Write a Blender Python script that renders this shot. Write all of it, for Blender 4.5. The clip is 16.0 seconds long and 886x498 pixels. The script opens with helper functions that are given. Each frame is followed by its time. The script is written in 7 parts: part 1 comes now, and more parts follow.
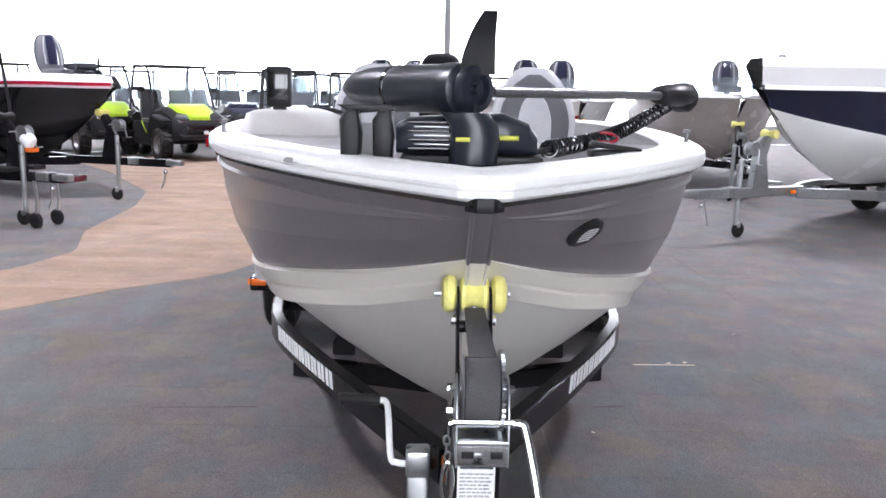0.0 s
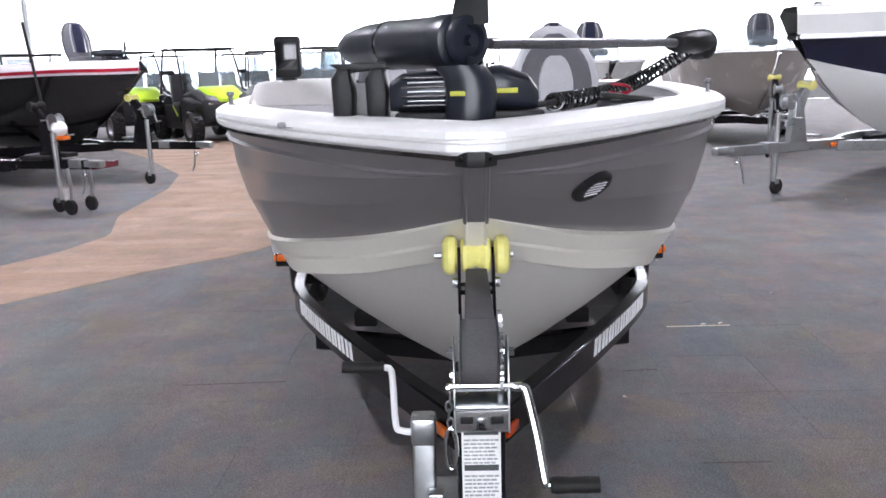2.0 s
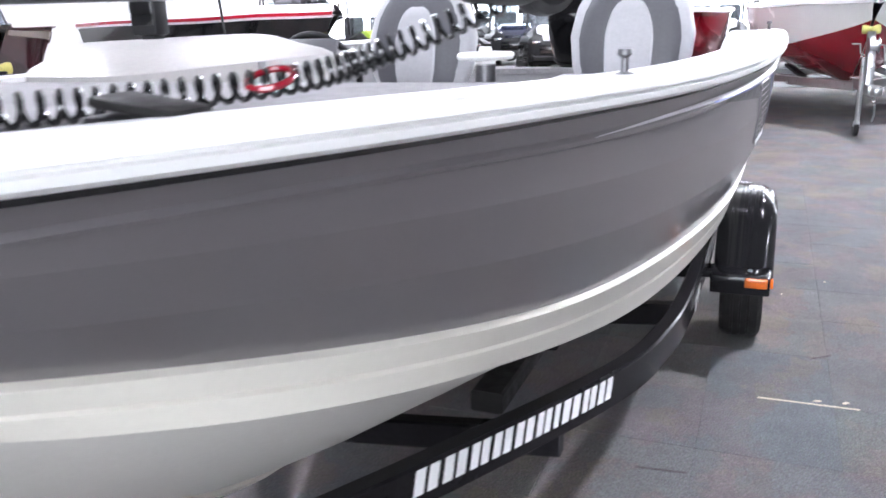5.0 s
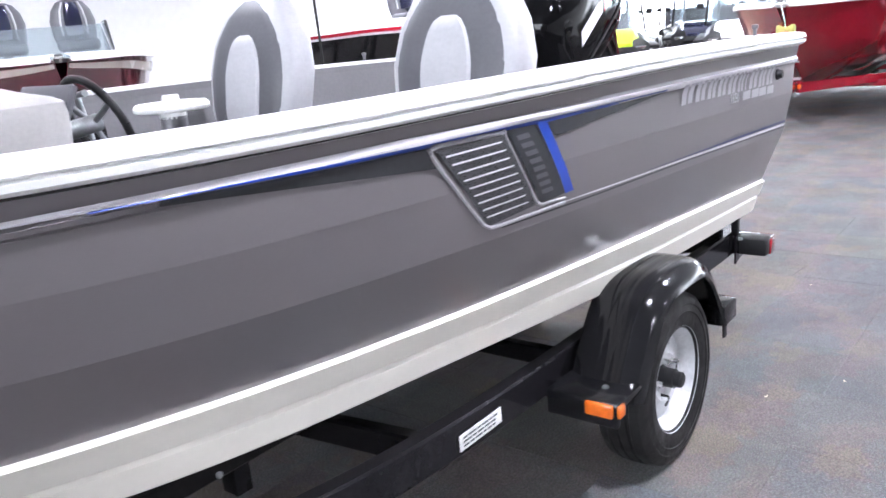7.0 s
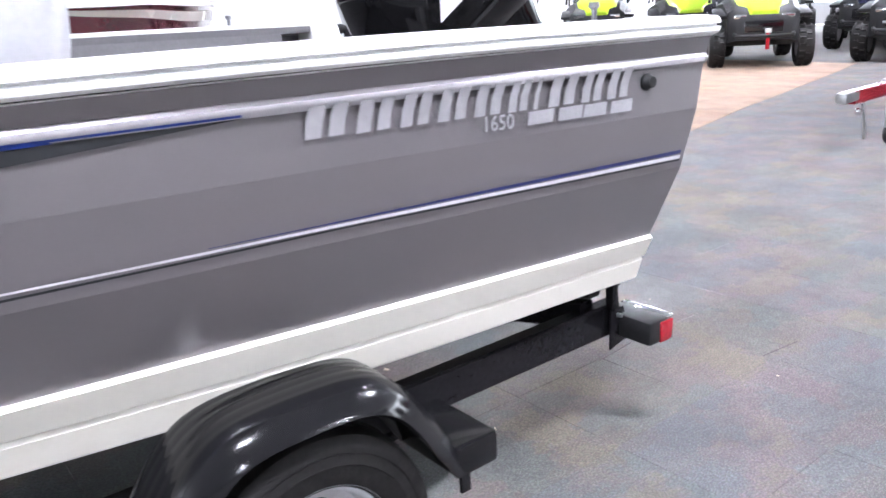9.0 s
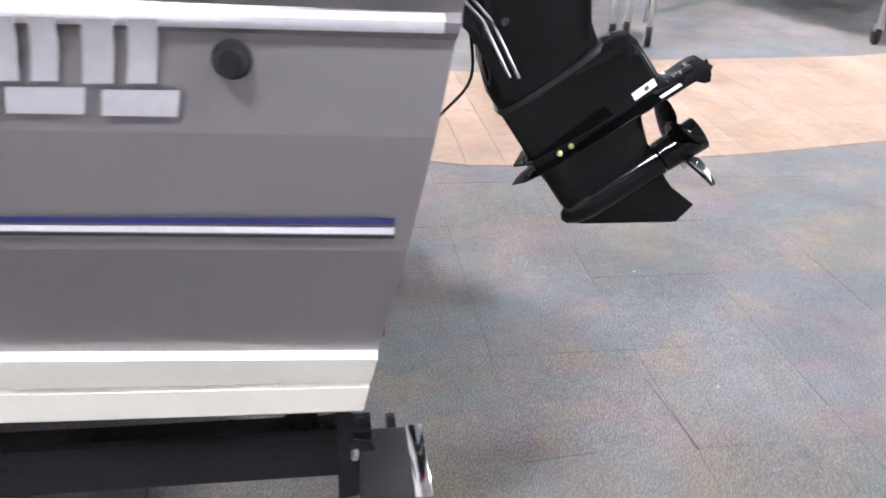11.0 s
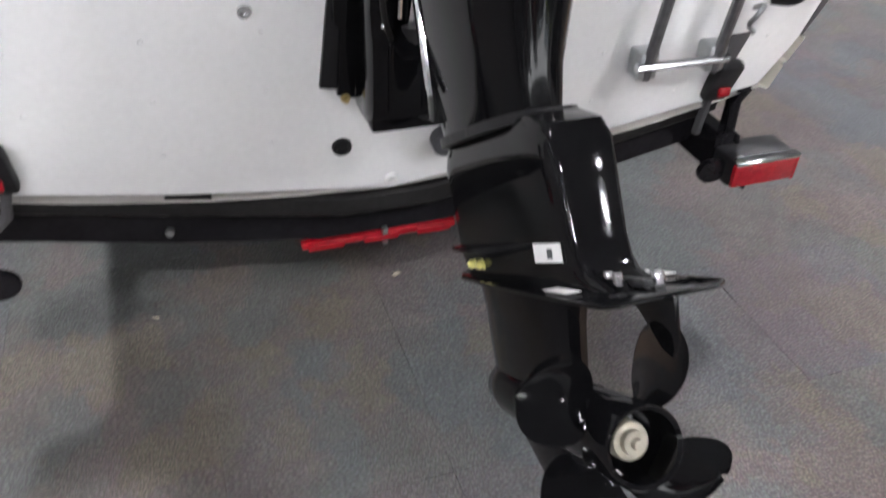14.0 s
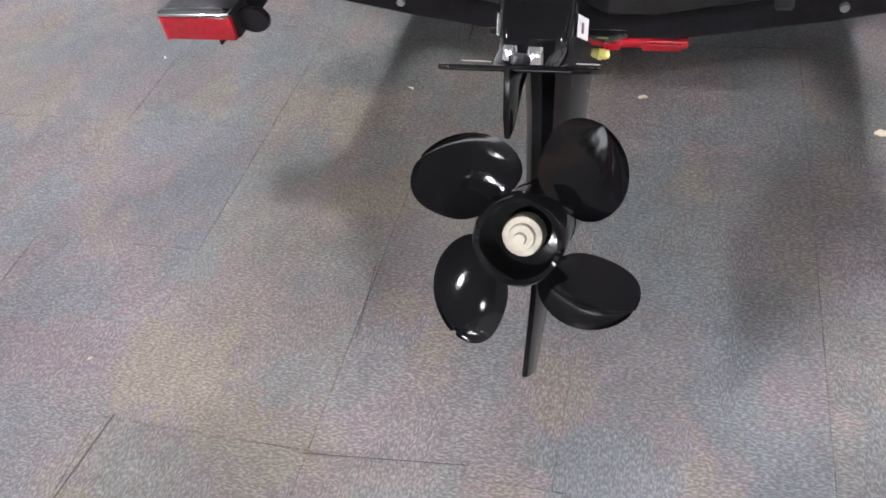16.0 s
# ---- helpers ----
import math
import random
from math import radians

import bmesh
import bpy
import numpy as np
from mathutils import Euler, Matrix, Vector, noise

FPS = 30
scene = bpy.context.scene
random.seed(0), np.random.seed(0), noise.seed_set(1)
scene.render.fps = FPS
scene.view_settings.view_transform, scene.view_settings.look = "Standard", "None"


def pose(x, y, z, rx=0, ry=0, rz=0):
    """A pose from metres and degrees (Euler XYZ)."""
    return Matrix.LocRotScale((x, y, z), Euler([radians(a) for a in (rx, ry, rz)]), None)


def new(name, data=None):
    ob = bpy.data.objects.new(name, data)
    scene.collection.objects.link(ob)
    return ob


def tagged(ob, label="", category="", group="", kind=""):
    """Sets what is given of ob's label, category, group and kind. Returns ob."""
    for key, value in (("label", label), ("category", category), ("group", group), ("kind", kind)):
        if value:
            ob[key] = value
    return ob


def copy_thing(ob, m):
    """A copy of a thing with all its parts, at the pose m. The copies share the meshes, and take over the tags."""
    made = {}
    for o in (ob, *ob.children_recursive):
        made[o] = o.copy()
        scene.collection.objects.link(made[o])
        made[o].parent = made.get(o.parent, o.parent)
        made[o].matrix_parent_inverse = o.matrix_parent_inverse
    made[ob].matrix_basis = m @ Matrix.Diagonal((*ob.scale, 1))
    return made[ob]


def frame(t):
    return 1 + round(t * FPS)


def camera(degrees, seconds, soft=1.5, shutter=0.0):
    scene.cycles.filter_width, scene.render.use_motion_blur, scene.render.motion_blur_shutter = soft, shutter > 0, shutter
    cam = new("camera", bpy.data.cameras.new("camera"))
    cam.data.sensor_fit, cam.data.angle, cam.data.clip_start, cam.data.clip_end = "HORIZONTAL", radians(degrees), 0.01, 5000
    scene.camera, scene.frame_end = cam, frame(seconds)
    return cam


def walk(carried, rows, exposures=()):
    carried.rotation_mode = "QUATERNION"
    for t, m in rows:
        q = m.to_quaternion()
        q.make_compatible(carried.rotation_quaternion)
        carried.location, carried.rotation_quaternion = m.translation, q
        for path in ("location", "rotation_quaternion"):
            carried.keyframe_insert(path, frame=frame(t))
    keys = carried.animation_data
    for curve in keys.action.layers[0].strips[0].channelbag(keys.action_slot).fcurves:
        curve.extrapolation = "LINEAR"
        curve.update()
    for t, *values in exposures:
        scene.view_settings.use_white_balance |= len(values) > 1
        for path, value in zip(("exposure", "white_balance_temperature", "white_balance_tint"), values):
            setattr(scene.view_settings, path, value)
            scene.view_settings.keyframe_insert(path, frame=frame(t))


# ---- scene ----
cam = camera(58.0, 16.0, 1.6, 0.25)

PATH = [
    (0, pose(-0.098, -1.338, 1.487, 79.02, -1.31, -0.99)),
    (0.5, pose(-0.109, -1.430, 1.482, 78.57, -0.36, -1.06)),
    (1, pose(-0.105, -1.420, 1.476, 78.22, 0.51, -0.89)),
    (1.5, pose(-0.099, -1.388, 1.468, 78.13, 1.07, -0.45)),
    (2, pose(-0.022, -1.282, 1.452, 77.05, 1.57, 1.20)),
    (2.5, pose(0.058, -1.207, 1.445, 74.48, 2.21, 2.67)),
    (3, pose(0.185, -1.078, 1.419, 72.16, 2.40, 4.78)),
    (3.5, pose(0.348, -0.802, 1.415, 71.76, -0.49, 6.00)),
    (4, pose(0.578, -0.553, 1.393, 70.37, 0.53, 16.00)),
    (4.5, pose(0.776, -0.324, 1.413, 70.40, 0.67, 21.38)),
    (5, pose(1.046, -0.044, 1.456, 73.59, 1.85, 21.75)),
    (5.2, pose(1.158, 0.089, 1.484, 73.19, 0.88, 23.31)),
    (7.3, pose(2.102, 1.588, 1.428, 75.03, 5.19, 39.58)),
    (7.5, pose(2.139, 1.754, 1.413, 75.01, 4.93, 40.56)),
    (8, pose(2.213, 2.193, 1.407, 73.94, 4.77, 43.55)),
    (8.5, pose(2.324, 2.584, 1.418, 73.05, 4.05, 48.26)),
    (9, pose(2.339, 3.023, 1.399, 72.40, 3.03, 51.02)),
    (9.5, pose(2.340, 3.450, 1.351, 71.26, 3.36, 53.85)),
    (9.7, pose(2.370, 3.615, 1.346, 70.35, 2.87, 56.67)),
    (11.8, pose(1.510, 5.384, 1.427, 62.05, -3.12, 101.59)),
    (12, pose(1.408, 5.486, 1.438, 62.90, -3.09, 106.70)),
    (12.5, pose(1.177, 5.733, 1.456, 64.82, -2.52, 118.99)),
    (13, pose(0.904, 5.928, 1.437, 63.82, -2.38, 131.61)),
    (13.5, pose(0.639, 6.070, 1.421, 63.36, -2.24, 145.52)),
    (14, pose(0.400, 6.248, 1.384, 53.02, -2.13, 161.22)),
    (14.5, pose(0.174, 6.292, 1.318, 45.72, 0.27, 173.79)),
    (15, pose(0.039, 6.304, 1.309, 42.05, 1.75, -177.42)),
    (15.5, pose(-0.065, 6.328, 1.293, 41.71, 4.67, -171.15)),
    (16, pose(-0.146, 6.352, 1.305, 43.27, 7.31, -166.07)),
]
EXPOSURE = [(0.0, 0.22, 6300, 17), (1.5, 0.07, 6300, 17), (2.5, 0.07, 6350, 18), (3.0, 0.25, 6400, 19), (3.5, 0.34, 6300, 16), (4.3, 0.46, 6350, 15), (5.0, 0.7, 6200, 15), (8.0, 0.92, 6150, 15), (9.7, 1.0, 6200, 14), (11.8, 0.66, 6500, 12), (12.5, 0.4, 6550, 11), (13.5, 0.2, 6550, 11), (14.0, 0.02, 6600, 12), (14.5, 0.44, 6550, 14), (15.0, 0.55, 6600, 14), (16.0, 0.66, 6600, 14)]
walk(cam, PATH, EXPOSURE)

# ---- world, daylight and lamps ----
world = bpy.data.worlds.new("world")
scene.world = world
world.use_nodes = True
wn = world.node_tree.nodes
sky = wn.new("ShaderNodeTexSky")
sky.sky_type, sky.sun_disc = "NISHITA", False
sky.sun_elevation, sky.sun_rotation = radians(40), radians(20)
wn["Background"].inputs["Strength"].default_value = 0.1
world.node_tree.links.new(sky.outputs["Color"], wn["Background"].inputs["Color"])

LAMP_STRENGTH = 580.0      # ceiling fixtures
SKY_GLOW = 8.0            # bright day outside the window wall


# ---- materials ----
def material(name, color, rough=0.5, metal=0.0, var=0.12, scale=6.0, bump=0.05, coat=0.0, fine=70.0, emit=0.0, alpha=1.0, trans=0.0):
    m = bpy.data.materials.new(name)
    m.use_nodes = True
    t = m.node_tree
    b = t.nodes["Principled BSDF"]
    co = t.nodes.new("ShaderNodeTexCoord")
    n1, n2 = t.nodes.new("ShaderNodeTexNoise"), t.nodes.new("ShaderNodeTexNoise")
    n1.inputs["Scale"].default_value, n1.inputs["Detail"].default_value = scale, 5
    n2.inputs["Scale"].default_value, n2.inputs["Detail"].default_value = fine, 3
    add = t.nodes.new("ShaderNodeMath")
    add.operation = "ADD"
    hue = t.nodes.new("ShaderNodeMapRange")
    hue.inputs["From Min"].default_value, hue.inputs["From Max"].default_value = 0.7, 1.3
    hue.inputs["To Min"].default_value, hue.inputs["To Max"].default_value = 1 - var, 1 + var
    mix = t.nodes.new("ShaderNodeVectorMath")
    mix.operation = "SCALE"
    mix.inputs[0].default_value = color
    for n in (n1, n2):
        t.links.new(co.outputs["Object"], n.inputs["Vector"])
    t.links.new(n1.outputs["Fac"], add.inputs[0])
    t.links.new(n2.outputs["Fac"], add.inputs[1])
    t.links.new(add.outputs[0], hue.inputs["Value"])
    t.links.new(hue.outputs[0], mix.inputs["Scale"])
    t.links.new(mix.outputs["Vector"], b.inputs["Base Color"])
    rg = t.nodes.new("ShaderNodeMapRange")
    rg.inputs["From Min"].default_value, rg.inputs["From Max"].default_value = 0.3, 0.7
    rg.inputs["To Min"].default_value, rg.inputs["To Max"].default_value = rough * (1 - var), min(1.0, rough * (1 + var) + 0.02)
    t.links.new(n1.outputs["Fac"], rg.inputs["Value"])
    t.links.new(rg.outputs[0], b.inputs["Roughness"])
    b.inputs["Metallic"].default_value = metal
    b.inputs["Coat Weight"].default_value = coat
    b.inputs["Coat Roughness"].default_value = 0.08
    b.inputs["Transmission Weight"].default_value = trans
    if bump:
        bp = t.nodes.new("ShaderNodeBump")
        bp.inputs["Strength"].default_value, bp.inputs["Distance"].default_value = bump, 0.004
        t.links.new(n2.outputs["Fac"], bp.inputs["Height"])
        t.links.new(bp.outputs["Normal"], b.inputs["Normal"])
    if emit:
        b.inputs["Emission Color"].default_value = (*color, 1)
        b.inputs["Emission Strength"].default_value = emit
    return m


def carpet_material(name, per_island, cols, speckle=(0.8, 1.75), hues=0.08):
    """Looped pile carpet tile: one of several dull tones a tile, with a speckled yarn and trodden dirt."""
    m = material(name, cols[0], 0.95, 0, 0.1, 3, 0.0)
    t = m.node_tree
    b = t.nodes["Principled BSDF"]
    co = t.nodes.new("ShaderNodeTexCoord")
    if per_island:
        rnd = t.nodes.new("ShaderNodeNewGeometry").outputs["Random Per Island"]
    else:
        rnd = t.nodes.new("ShaderNodeObjectInfo").outputs["Random"]
    ramp = t.nodes.new("ShaderNodeValToRGB")
    ramp.color_ramp.interpolation = "LINEAR"
    while len(ramp.color_ramp.elements) < len(cols):
        ramp.color_ramp.elements.new(0.5)
    for i, c in enumerate(cols):
        ramp.color_ramp.elements[i].position = i / (len(cols) - 1)
        ramp.color_ramp.elements[i].color = (*c, 1)
    t.links.new(rnd, ramp.inputs["Fac"])
    geo = t.nodes.new("ShaderNodeNewGeometry")
    yarn, dirt, wool = t.nodes.new("ShaderNodeTexNoise"), t.nodes.new("ShaderNodeTexNoise"), t.nodes.new("ShaderNodeTexNoise")
    for n, s, d in ((yarn, 215.0, 3), (dirt, 2.6, 8), (wool, 19.0, 8)):
        n.inputs["Scale"].default_value, n.inputs["Detail"].default_value = s, d
        t.links.new(geo.outputs["Position"], n.inputs["Vector"])
    lay = t.nodes.new("ShaderNodeMapping")
    lay.inputs["Rotation"].default_value, lay.inputs["Scale"].default_value = (0, 0, 0.04), (1.1, 0.85, 1)
    t.links.new(geo.outputs["Position"], lay.inputs["Vector"])
    t.links.new(lay.outputs["Vector"], wool.inputs["Vector"])
    speck = t.nodes.new("ShaderNodeMapRange")
    speck.inputs["From Min"].default_value, speck.inputs["From Max"].default_value = 0.42, 0.76
    speck.inputs["To Min"].default_value, speck.inputs["To Max"].default_value = speckle
    t.links.new(yarn.outputs["Fac"], speck.inputs["Value"])
    soil = t.nodes.new("ShaderNodeMapRange")
    soil.inputs["From Min"].default_value, soil.inputs["From Max"].default_value = 0.3, 0.7
    soil.inputs["To Min"].default_value, soil.inputs["To Max"].default_value = 0.86, 1.14
    t.links.new(dirt.outputs["Fac"], soil.inputs["Value"])
    mul = t.nodes.new("ShaderNodeMath")
    mul.operation = "MULTIPLY"
    worn = t.nodes.new("ShaderNodeMapRange")
    worn.inputs["From Min"].default_value, worn.inputs["From Max"].default_value = 0.32, 0.68
    worn.inputs["To Min"].default_value, worn.inputs["To Max"].default_value = 0.93, 1.07
    t.links.new(wool.outputs["Fac"], worn.inputs["Value"])
    mot = t.nodes.new("ShaderNodeMath")
    mot.operation = "MULTIPLY"
    t.links.new(soil.outputs[0], mot.inputs[0])
    t.links.new(worn.outputs[0], mot.inputs[1])
    t.links.new(speck.outputs[0], mul.inputs[0])
    t.links.new(mot.outputs[0], mul.inputs[1])
    sc = t.nodes.new("ShaderNodeVectorMath")
    sc.operation = "SCALE"
    t.links.new(ramp.outputs["Color"], sc.inputs[0])
    t.links.new(mul.outputs[0], sc.inputs["Scale"])
    # worn and faded patches of several dull tones
    sway = t.nodes.new("ShaderNodeVectorMath")
    sway.operation = "MULTIPLY_ADD"
    sway.inputs[1].default_value = (0.22, 0.22, 0.0)
    t.links.new(wool.outputs["Color"], sway.inputs[0])
    t.links.new(lay.outputs["Vector"], sway.inputs[2])
    tone = t.nodes.new("ShaderNodeTexVoronoi")
    tone.feature, tone.distance = "SMOOTH_F1", "CHEBYCHEV"
    tone.inputs["Scale"].default_value, tone.inputs["Smoothness"].default_value = 6.4, 0.55
    t.links.new(sway.outputs["Vector"], tone.inputs["Vector"])
    tone.inputs["Randomness"].default_value = 0.8
    part_tone = t.nodes.new("ShaderNodeSeparateXYZ")
    t.links.new(tone.outputs["Color"], part_tone.inputs[0])
    # the yarn runs along in one block and across in the next
    pick = t.nodes.new("ShaderNodeMath")
    pick.operation = "GREATER_THAN"
    pick.inputs[1].default_value = 0.5
    t.links.new(part_tone.outputs["Y"], pick.inputs[0])
    turn = t.nodes.new("ShaderNodeMix")
    turn.data_type = "VECTOR"
    t.links.new(pick.outputs[0], turn.inputs[0])
    for slot, scl in ((4, (0.55, 1.15, 1)), (5, (1.15, 0.55, 1))):
        comb = t.nodes.new("ShaderNodeMapping")
        comb.inputs["Rotation"].default_value, comb.inputs["Scale"].default_value = (0, 0, 0.06), scl
        t.links.new(geo.outputs["Position"], comb.inputs["Vector"])
        t.links.new(comb.outputs["Vector"], turn.inputs[slot])
    t.links.new(turn.outputs[1], yarn.inputs["Vector"])
    fleck = t.nodes.new("ShaderNodeTexNoise")
    fleck.inputs["Scale"].default_value, fleck.inputs["Detail"].default_value = 150.0, 1
    t.links.new(turn.outputs[1], fleck.inputs["Vector"])
    dyed = t.nodes.new("ShaderNodeVectorMath")
    dyed.operation = "MULTIPLY_ADD"
    dyed.inputs[1].default_value, dyed.inputs[2].default_value = (3.4 * hues,) * 3, (1 - 1.7 * hues,) * 3
    t.links.new(fleck.outputs["Color"], dyed.inputs[0])
    tint = t.nodes.new("ShaderNodeValToRGB")
    cool, warm, rose = (1 - 1.25 * hues, 1 - 0.3 * hues, 1 + 0.3 * hues, 1), (1 + 1.1 * hues, 1 + 0.3 * hues, 1 - 1.0 * hues, 1), (1 + 0.7 * hues, 1 - 0.5 * hues, 1 + 0.1 * hues, 1)
    for k, (at, c) in enumerate(((0.22, cool), (0.42, (0.96, 0.96, 0.96, 1)))):
        tint.color_ramp.elements[k].position, tint.color_ramp.elements[k].color = at, c
    for at, c in ((0.62, rose), (0.82, warm)):
        tint.color_ramp.elements.new(at).color = c
    t.links.new(part_tone.outputs["X"], tint.inputs["Fac"])
    both = t.nodes.new("ShaderNodeVectorMath")
    both.operation = "MULTIPLY"
    t.links.new(sc.outputs["Vector"], both.inputs[0])
    t.links.new(tint.outputs["Color"], both.inputs[1])
    yarns = t.nodes.new("ShaderNodeVectorMath")
    yarns.operation = "MULTIPLY"
    t.links.new(both.outputs["Vector"], yarns.inputs[0])
    t.links.new(dyed.outputs["Vector"], yarns.inputs[1])
    t.links.new(yarns.outputs["Vector"], b.inputs["Base Color"])
    bp = t.nodes.new("ShaderNodeBump")
    bp.inputs["Strength"].default_value, bp.inputs["Distance"].default_value = 0.5, 0.004
    t.links.new(yarn.outputs["Fac"], bp.inputs["Height"])
    t.links.new(bp.outputs["Normal"], b.inputs["Normal"])
    b.inputs["Specular IOR Level"].default_value = 0.25
    return m


CARPET = [(0.112, 0.113, 0.114), (0.123, 0.113, 0.114), (0.129, 0.121, 0.109), (0.114, 0.114, 0.109), (0.118, 0.113, 0.113), (0.128, 0.117, 0.110)]
M_TILE = carpet_material("carpet_tile", False, CARPET)
M_TILES = carpet_material("carpet_tiles", True, CARPET)
PLANK = [(0.228, 0.160, 0.116), (0.270, 0.198, 0.146), (0.245, 0.172, 0.127), (0.280, 0.206, 0.156), (0.232, 0.166, 0.125), (0.258, 0.187, 0.138)]
M_PLANK = carpet_material("wood_plank", False, PLANK, (0.95, 1.15), 0.03)
M_WALL = material("wall_paint", (0.55, 0.55, 0.545), 0.7, var=0.05, bump=0.1)
M_SIDEWALL = material("side_wall_paint", (0.48, 0.48, 0.48), 0.7, var=0.06, bump=0.1)
M_CEIL = material("ceiling_deck", (0.30, 0.30, 0.31), 0.8, var=0.06)
M_GREY = material("hull_grey_paint", (0.214, 0.199, 0.207), 0.33, 0.5, 0.03, 3, 0.01, coat=0.5, fine=400)
M_CREAM = material("hull_cream_paint", (0.76, 0.73, 0.65), 0.30, 0, 0.02, 4, 0.01, coat=0.3)
# the cream again, its colour darkened for the shade on the down-facing bottom
M_CREAMSHADE = material("hull_cream_shaded", (0.60, 0.58, 0.54), 0.40, 0.0, 0.03, 4, 0.01, coat=0.1)
M_WHITE = material("white_gelcoat", (0.88, 0.88, 0.87), 0.25, 0, 0.03, 3, 0.01, coat=0.5)
M_RAIL = material("white_rail", (0.88, 0.88, 0.865), 0.35, 0, 0.015, 3, 0.005)
M_BLACK = material("black_gloss", (0.008, 0.008, 0.009), 0.12, 0, 0.2, 5, 0.01, coat=0.6)
M_ENGINE = material("engine_black", (0.004, 0.004, 0.0045), 0.07, 0, 0.1, 4, 0.003, coat=0.0)
M_ENGINE.node_tree.nodes["Principled BSDF"].inputs["Specular IOR Level"].default_value = 0.22
M_CASTING = material("black_casting", (0.012, 0.012, 0.013), 0.38, 0, 0.25, 14, 0.25)
M_MATTE = material("black_plastic", (0.012, 0.012, 0.013), 0.45, 0, 0.2, 20, 0.12)
M_MATTE.node_tree.nodes["Principled BSDF"].inputs["Specular IOR Level"].default_value = 0.28
M_RUBBER = material("rubber", (0.012, 0.0115, 0.0115), 0.6, 0, 0.3, 18, 0.3)
M_RUBBER.node_tree.nodes["Principled BSDF"].inputs["Specular IOR Level"].default_value = 0.25
M_WASHER = material("oiled_washer", (0.42, 0.39, 0.31), 0.42, 0.2, 0.2, 60, 0.05)
M_FENDER = material("fender_plastic", (0.008, 0.008, 0.009), 0.13, 0, 0.06, 10, 0.01, fine=300)
M_FENDER.node_tree.nodes["Principled BSDF"].inputs["Specular IOR Level"].default_value = 0.36
M_FRAME = material("trailer_black_paint", (0.010, 0.0095, 0.011), 0.17, 0, 0.25, 7, 0.03, coat=0.0)
M_FRAME.node_tree.nodes["Principled BSDF"].inputs["Specular IOR Level"].default_value = 0.2
M_STEEL = material("galvanised_steel", (0.46, 0.48, 0.485), 0.30, 0.95, 0.10, 18, 0.04)
M_RIM = material("silver_rim_paint", (0.60, 0.61, 0.62), 0.32, 0.25, 0.12, 25, 0.05)
M_CHROME = material("polished_steel", (0.75, 0.76, 0.77), 0.10, 1.0, 0.08, 10, 0.01)
M_BRASS = material("brass", (0.62, 0.48, 0.22), 0.3, 1.0, 0.1, 20, 0.05)
M_YELLOW = material("yellow_urethane", (0.74, 0.69, 0.22), 0.42, 0, 0.10, 9, 0.06)
M_STRAP = material("webbing", (0.075, 0.073, 0.076), 0.85, 0, 0.2, 30, 0.4, fine=320)
M_ORANGE = material("orange_lens", (0.75, 0.15, 0.015), 0.18, 0, 0.12, 40, 0.15, coat=0.6)
# same orange lens, with the shadow on the +x marker put into its colour
M_ORANGESHADE = material("orange_lens_shaded", (0.50, 0.055, 0.010), 0.2, 0, 0.15, 40, 0.15, coat=0.5)
M_RED = material("red_lens", (0.31, 0.006, 0.014), 0.15, 0, 0.15, 60, 0.2, coat=0.7)
M_REDPAINT = material("red_paint", (0.27, 0.008, 0.020), 0.18, 0, 0.08, 5, 0.01, coat=0.7)
M_LABEL = material("label_paper", (0.78, 0.78, 0.76), 0.5, 0, 0.05, 30, 0.02)
M_INK = material("label_ink", (0.05, 0.06, 0.06), 0.5, 0, 0.1, 40, 0.0)
M_INKPALE = material("label_ink_pale", (0.32, 0.33, 0.34), 0.5, 0, 0.2, 90, 0.0)
M_LETTER = material("white_decal", (0.80, 0.80, 0.80), 0.35, 0, 0.03, 10, 0.0)
M_SILVER = material("silver_decal", (0.64, 0.62, 0.65), 0.35, 0.0, 0.06, 10, 0.0)
M_OUTLINE = material("grey_outline", (0.36, 0.35, 0.365), 0.3, 0.1, 0.1, 10, 0.0)
M_BLUE = material("blue_decal", (0.014, 0.060, 0.40), 0.3, 0, 0.06, 10, 0.0, coat=0.4)
M_NAVYDECAL = material("navy_decal", (0.018, 0.024, 0.12), 0.3, 0, 0.08, 10, 0.0, coat=0.4)
M_PALEDECAL = material("pale_silver_decal", (0.33, 0.32, 0.335), 0.35, 0, 0.06, 12, 0.0)
M_PODBLACK = material("blue_black_casting", (0.010, 0.013, 0.021), 0.36, 0, 0.08, 8, 0.02, coat=0.12)
M_PRINTYELLOW = material("yellow_print", (0.42, 0.42, 0.03), 0.5, 0, 0.1, 30, 0.0)
M_DARKDECAL = material("dark_decal", (0.018, 0.020, 0.023), 0.35, 0, 0.2, 60, 0.0, coat=0.3)
M_MESHDECAL = material("mesh_decal", (0.042, 0.042, 0.045), 0.4, 0, 0.6, 260, 0.0, fine=420)
M_DECK = material("grey_marine_carpet", (0.30, 0.295, 0.30), 0.95, 0, 0.22, 40, 0.5, fine=260)
# grey floor coloured darker than the decks to carry the cockpit's shade
M_SOLE = material("cockpit_floor_shaded", (0.075, 0.075, 0.08), 0.7, 0, 0.15, 20, 0.2)
M_LINER = material("grey_liner", (0.26, 0.255, 0.26), 0.6, 0, 0.08, 8, 0.1)
M_COCKPIT = material("grey_cockpit_panel", (0.145, 0.142, 0.147), 0.6, 0, 0.08, 8, 0.1)
M_CONSOLE = material("pale_console", (0.42, 0.41, 0.395), 0.4, 0, 0.06, 8, 0.05)
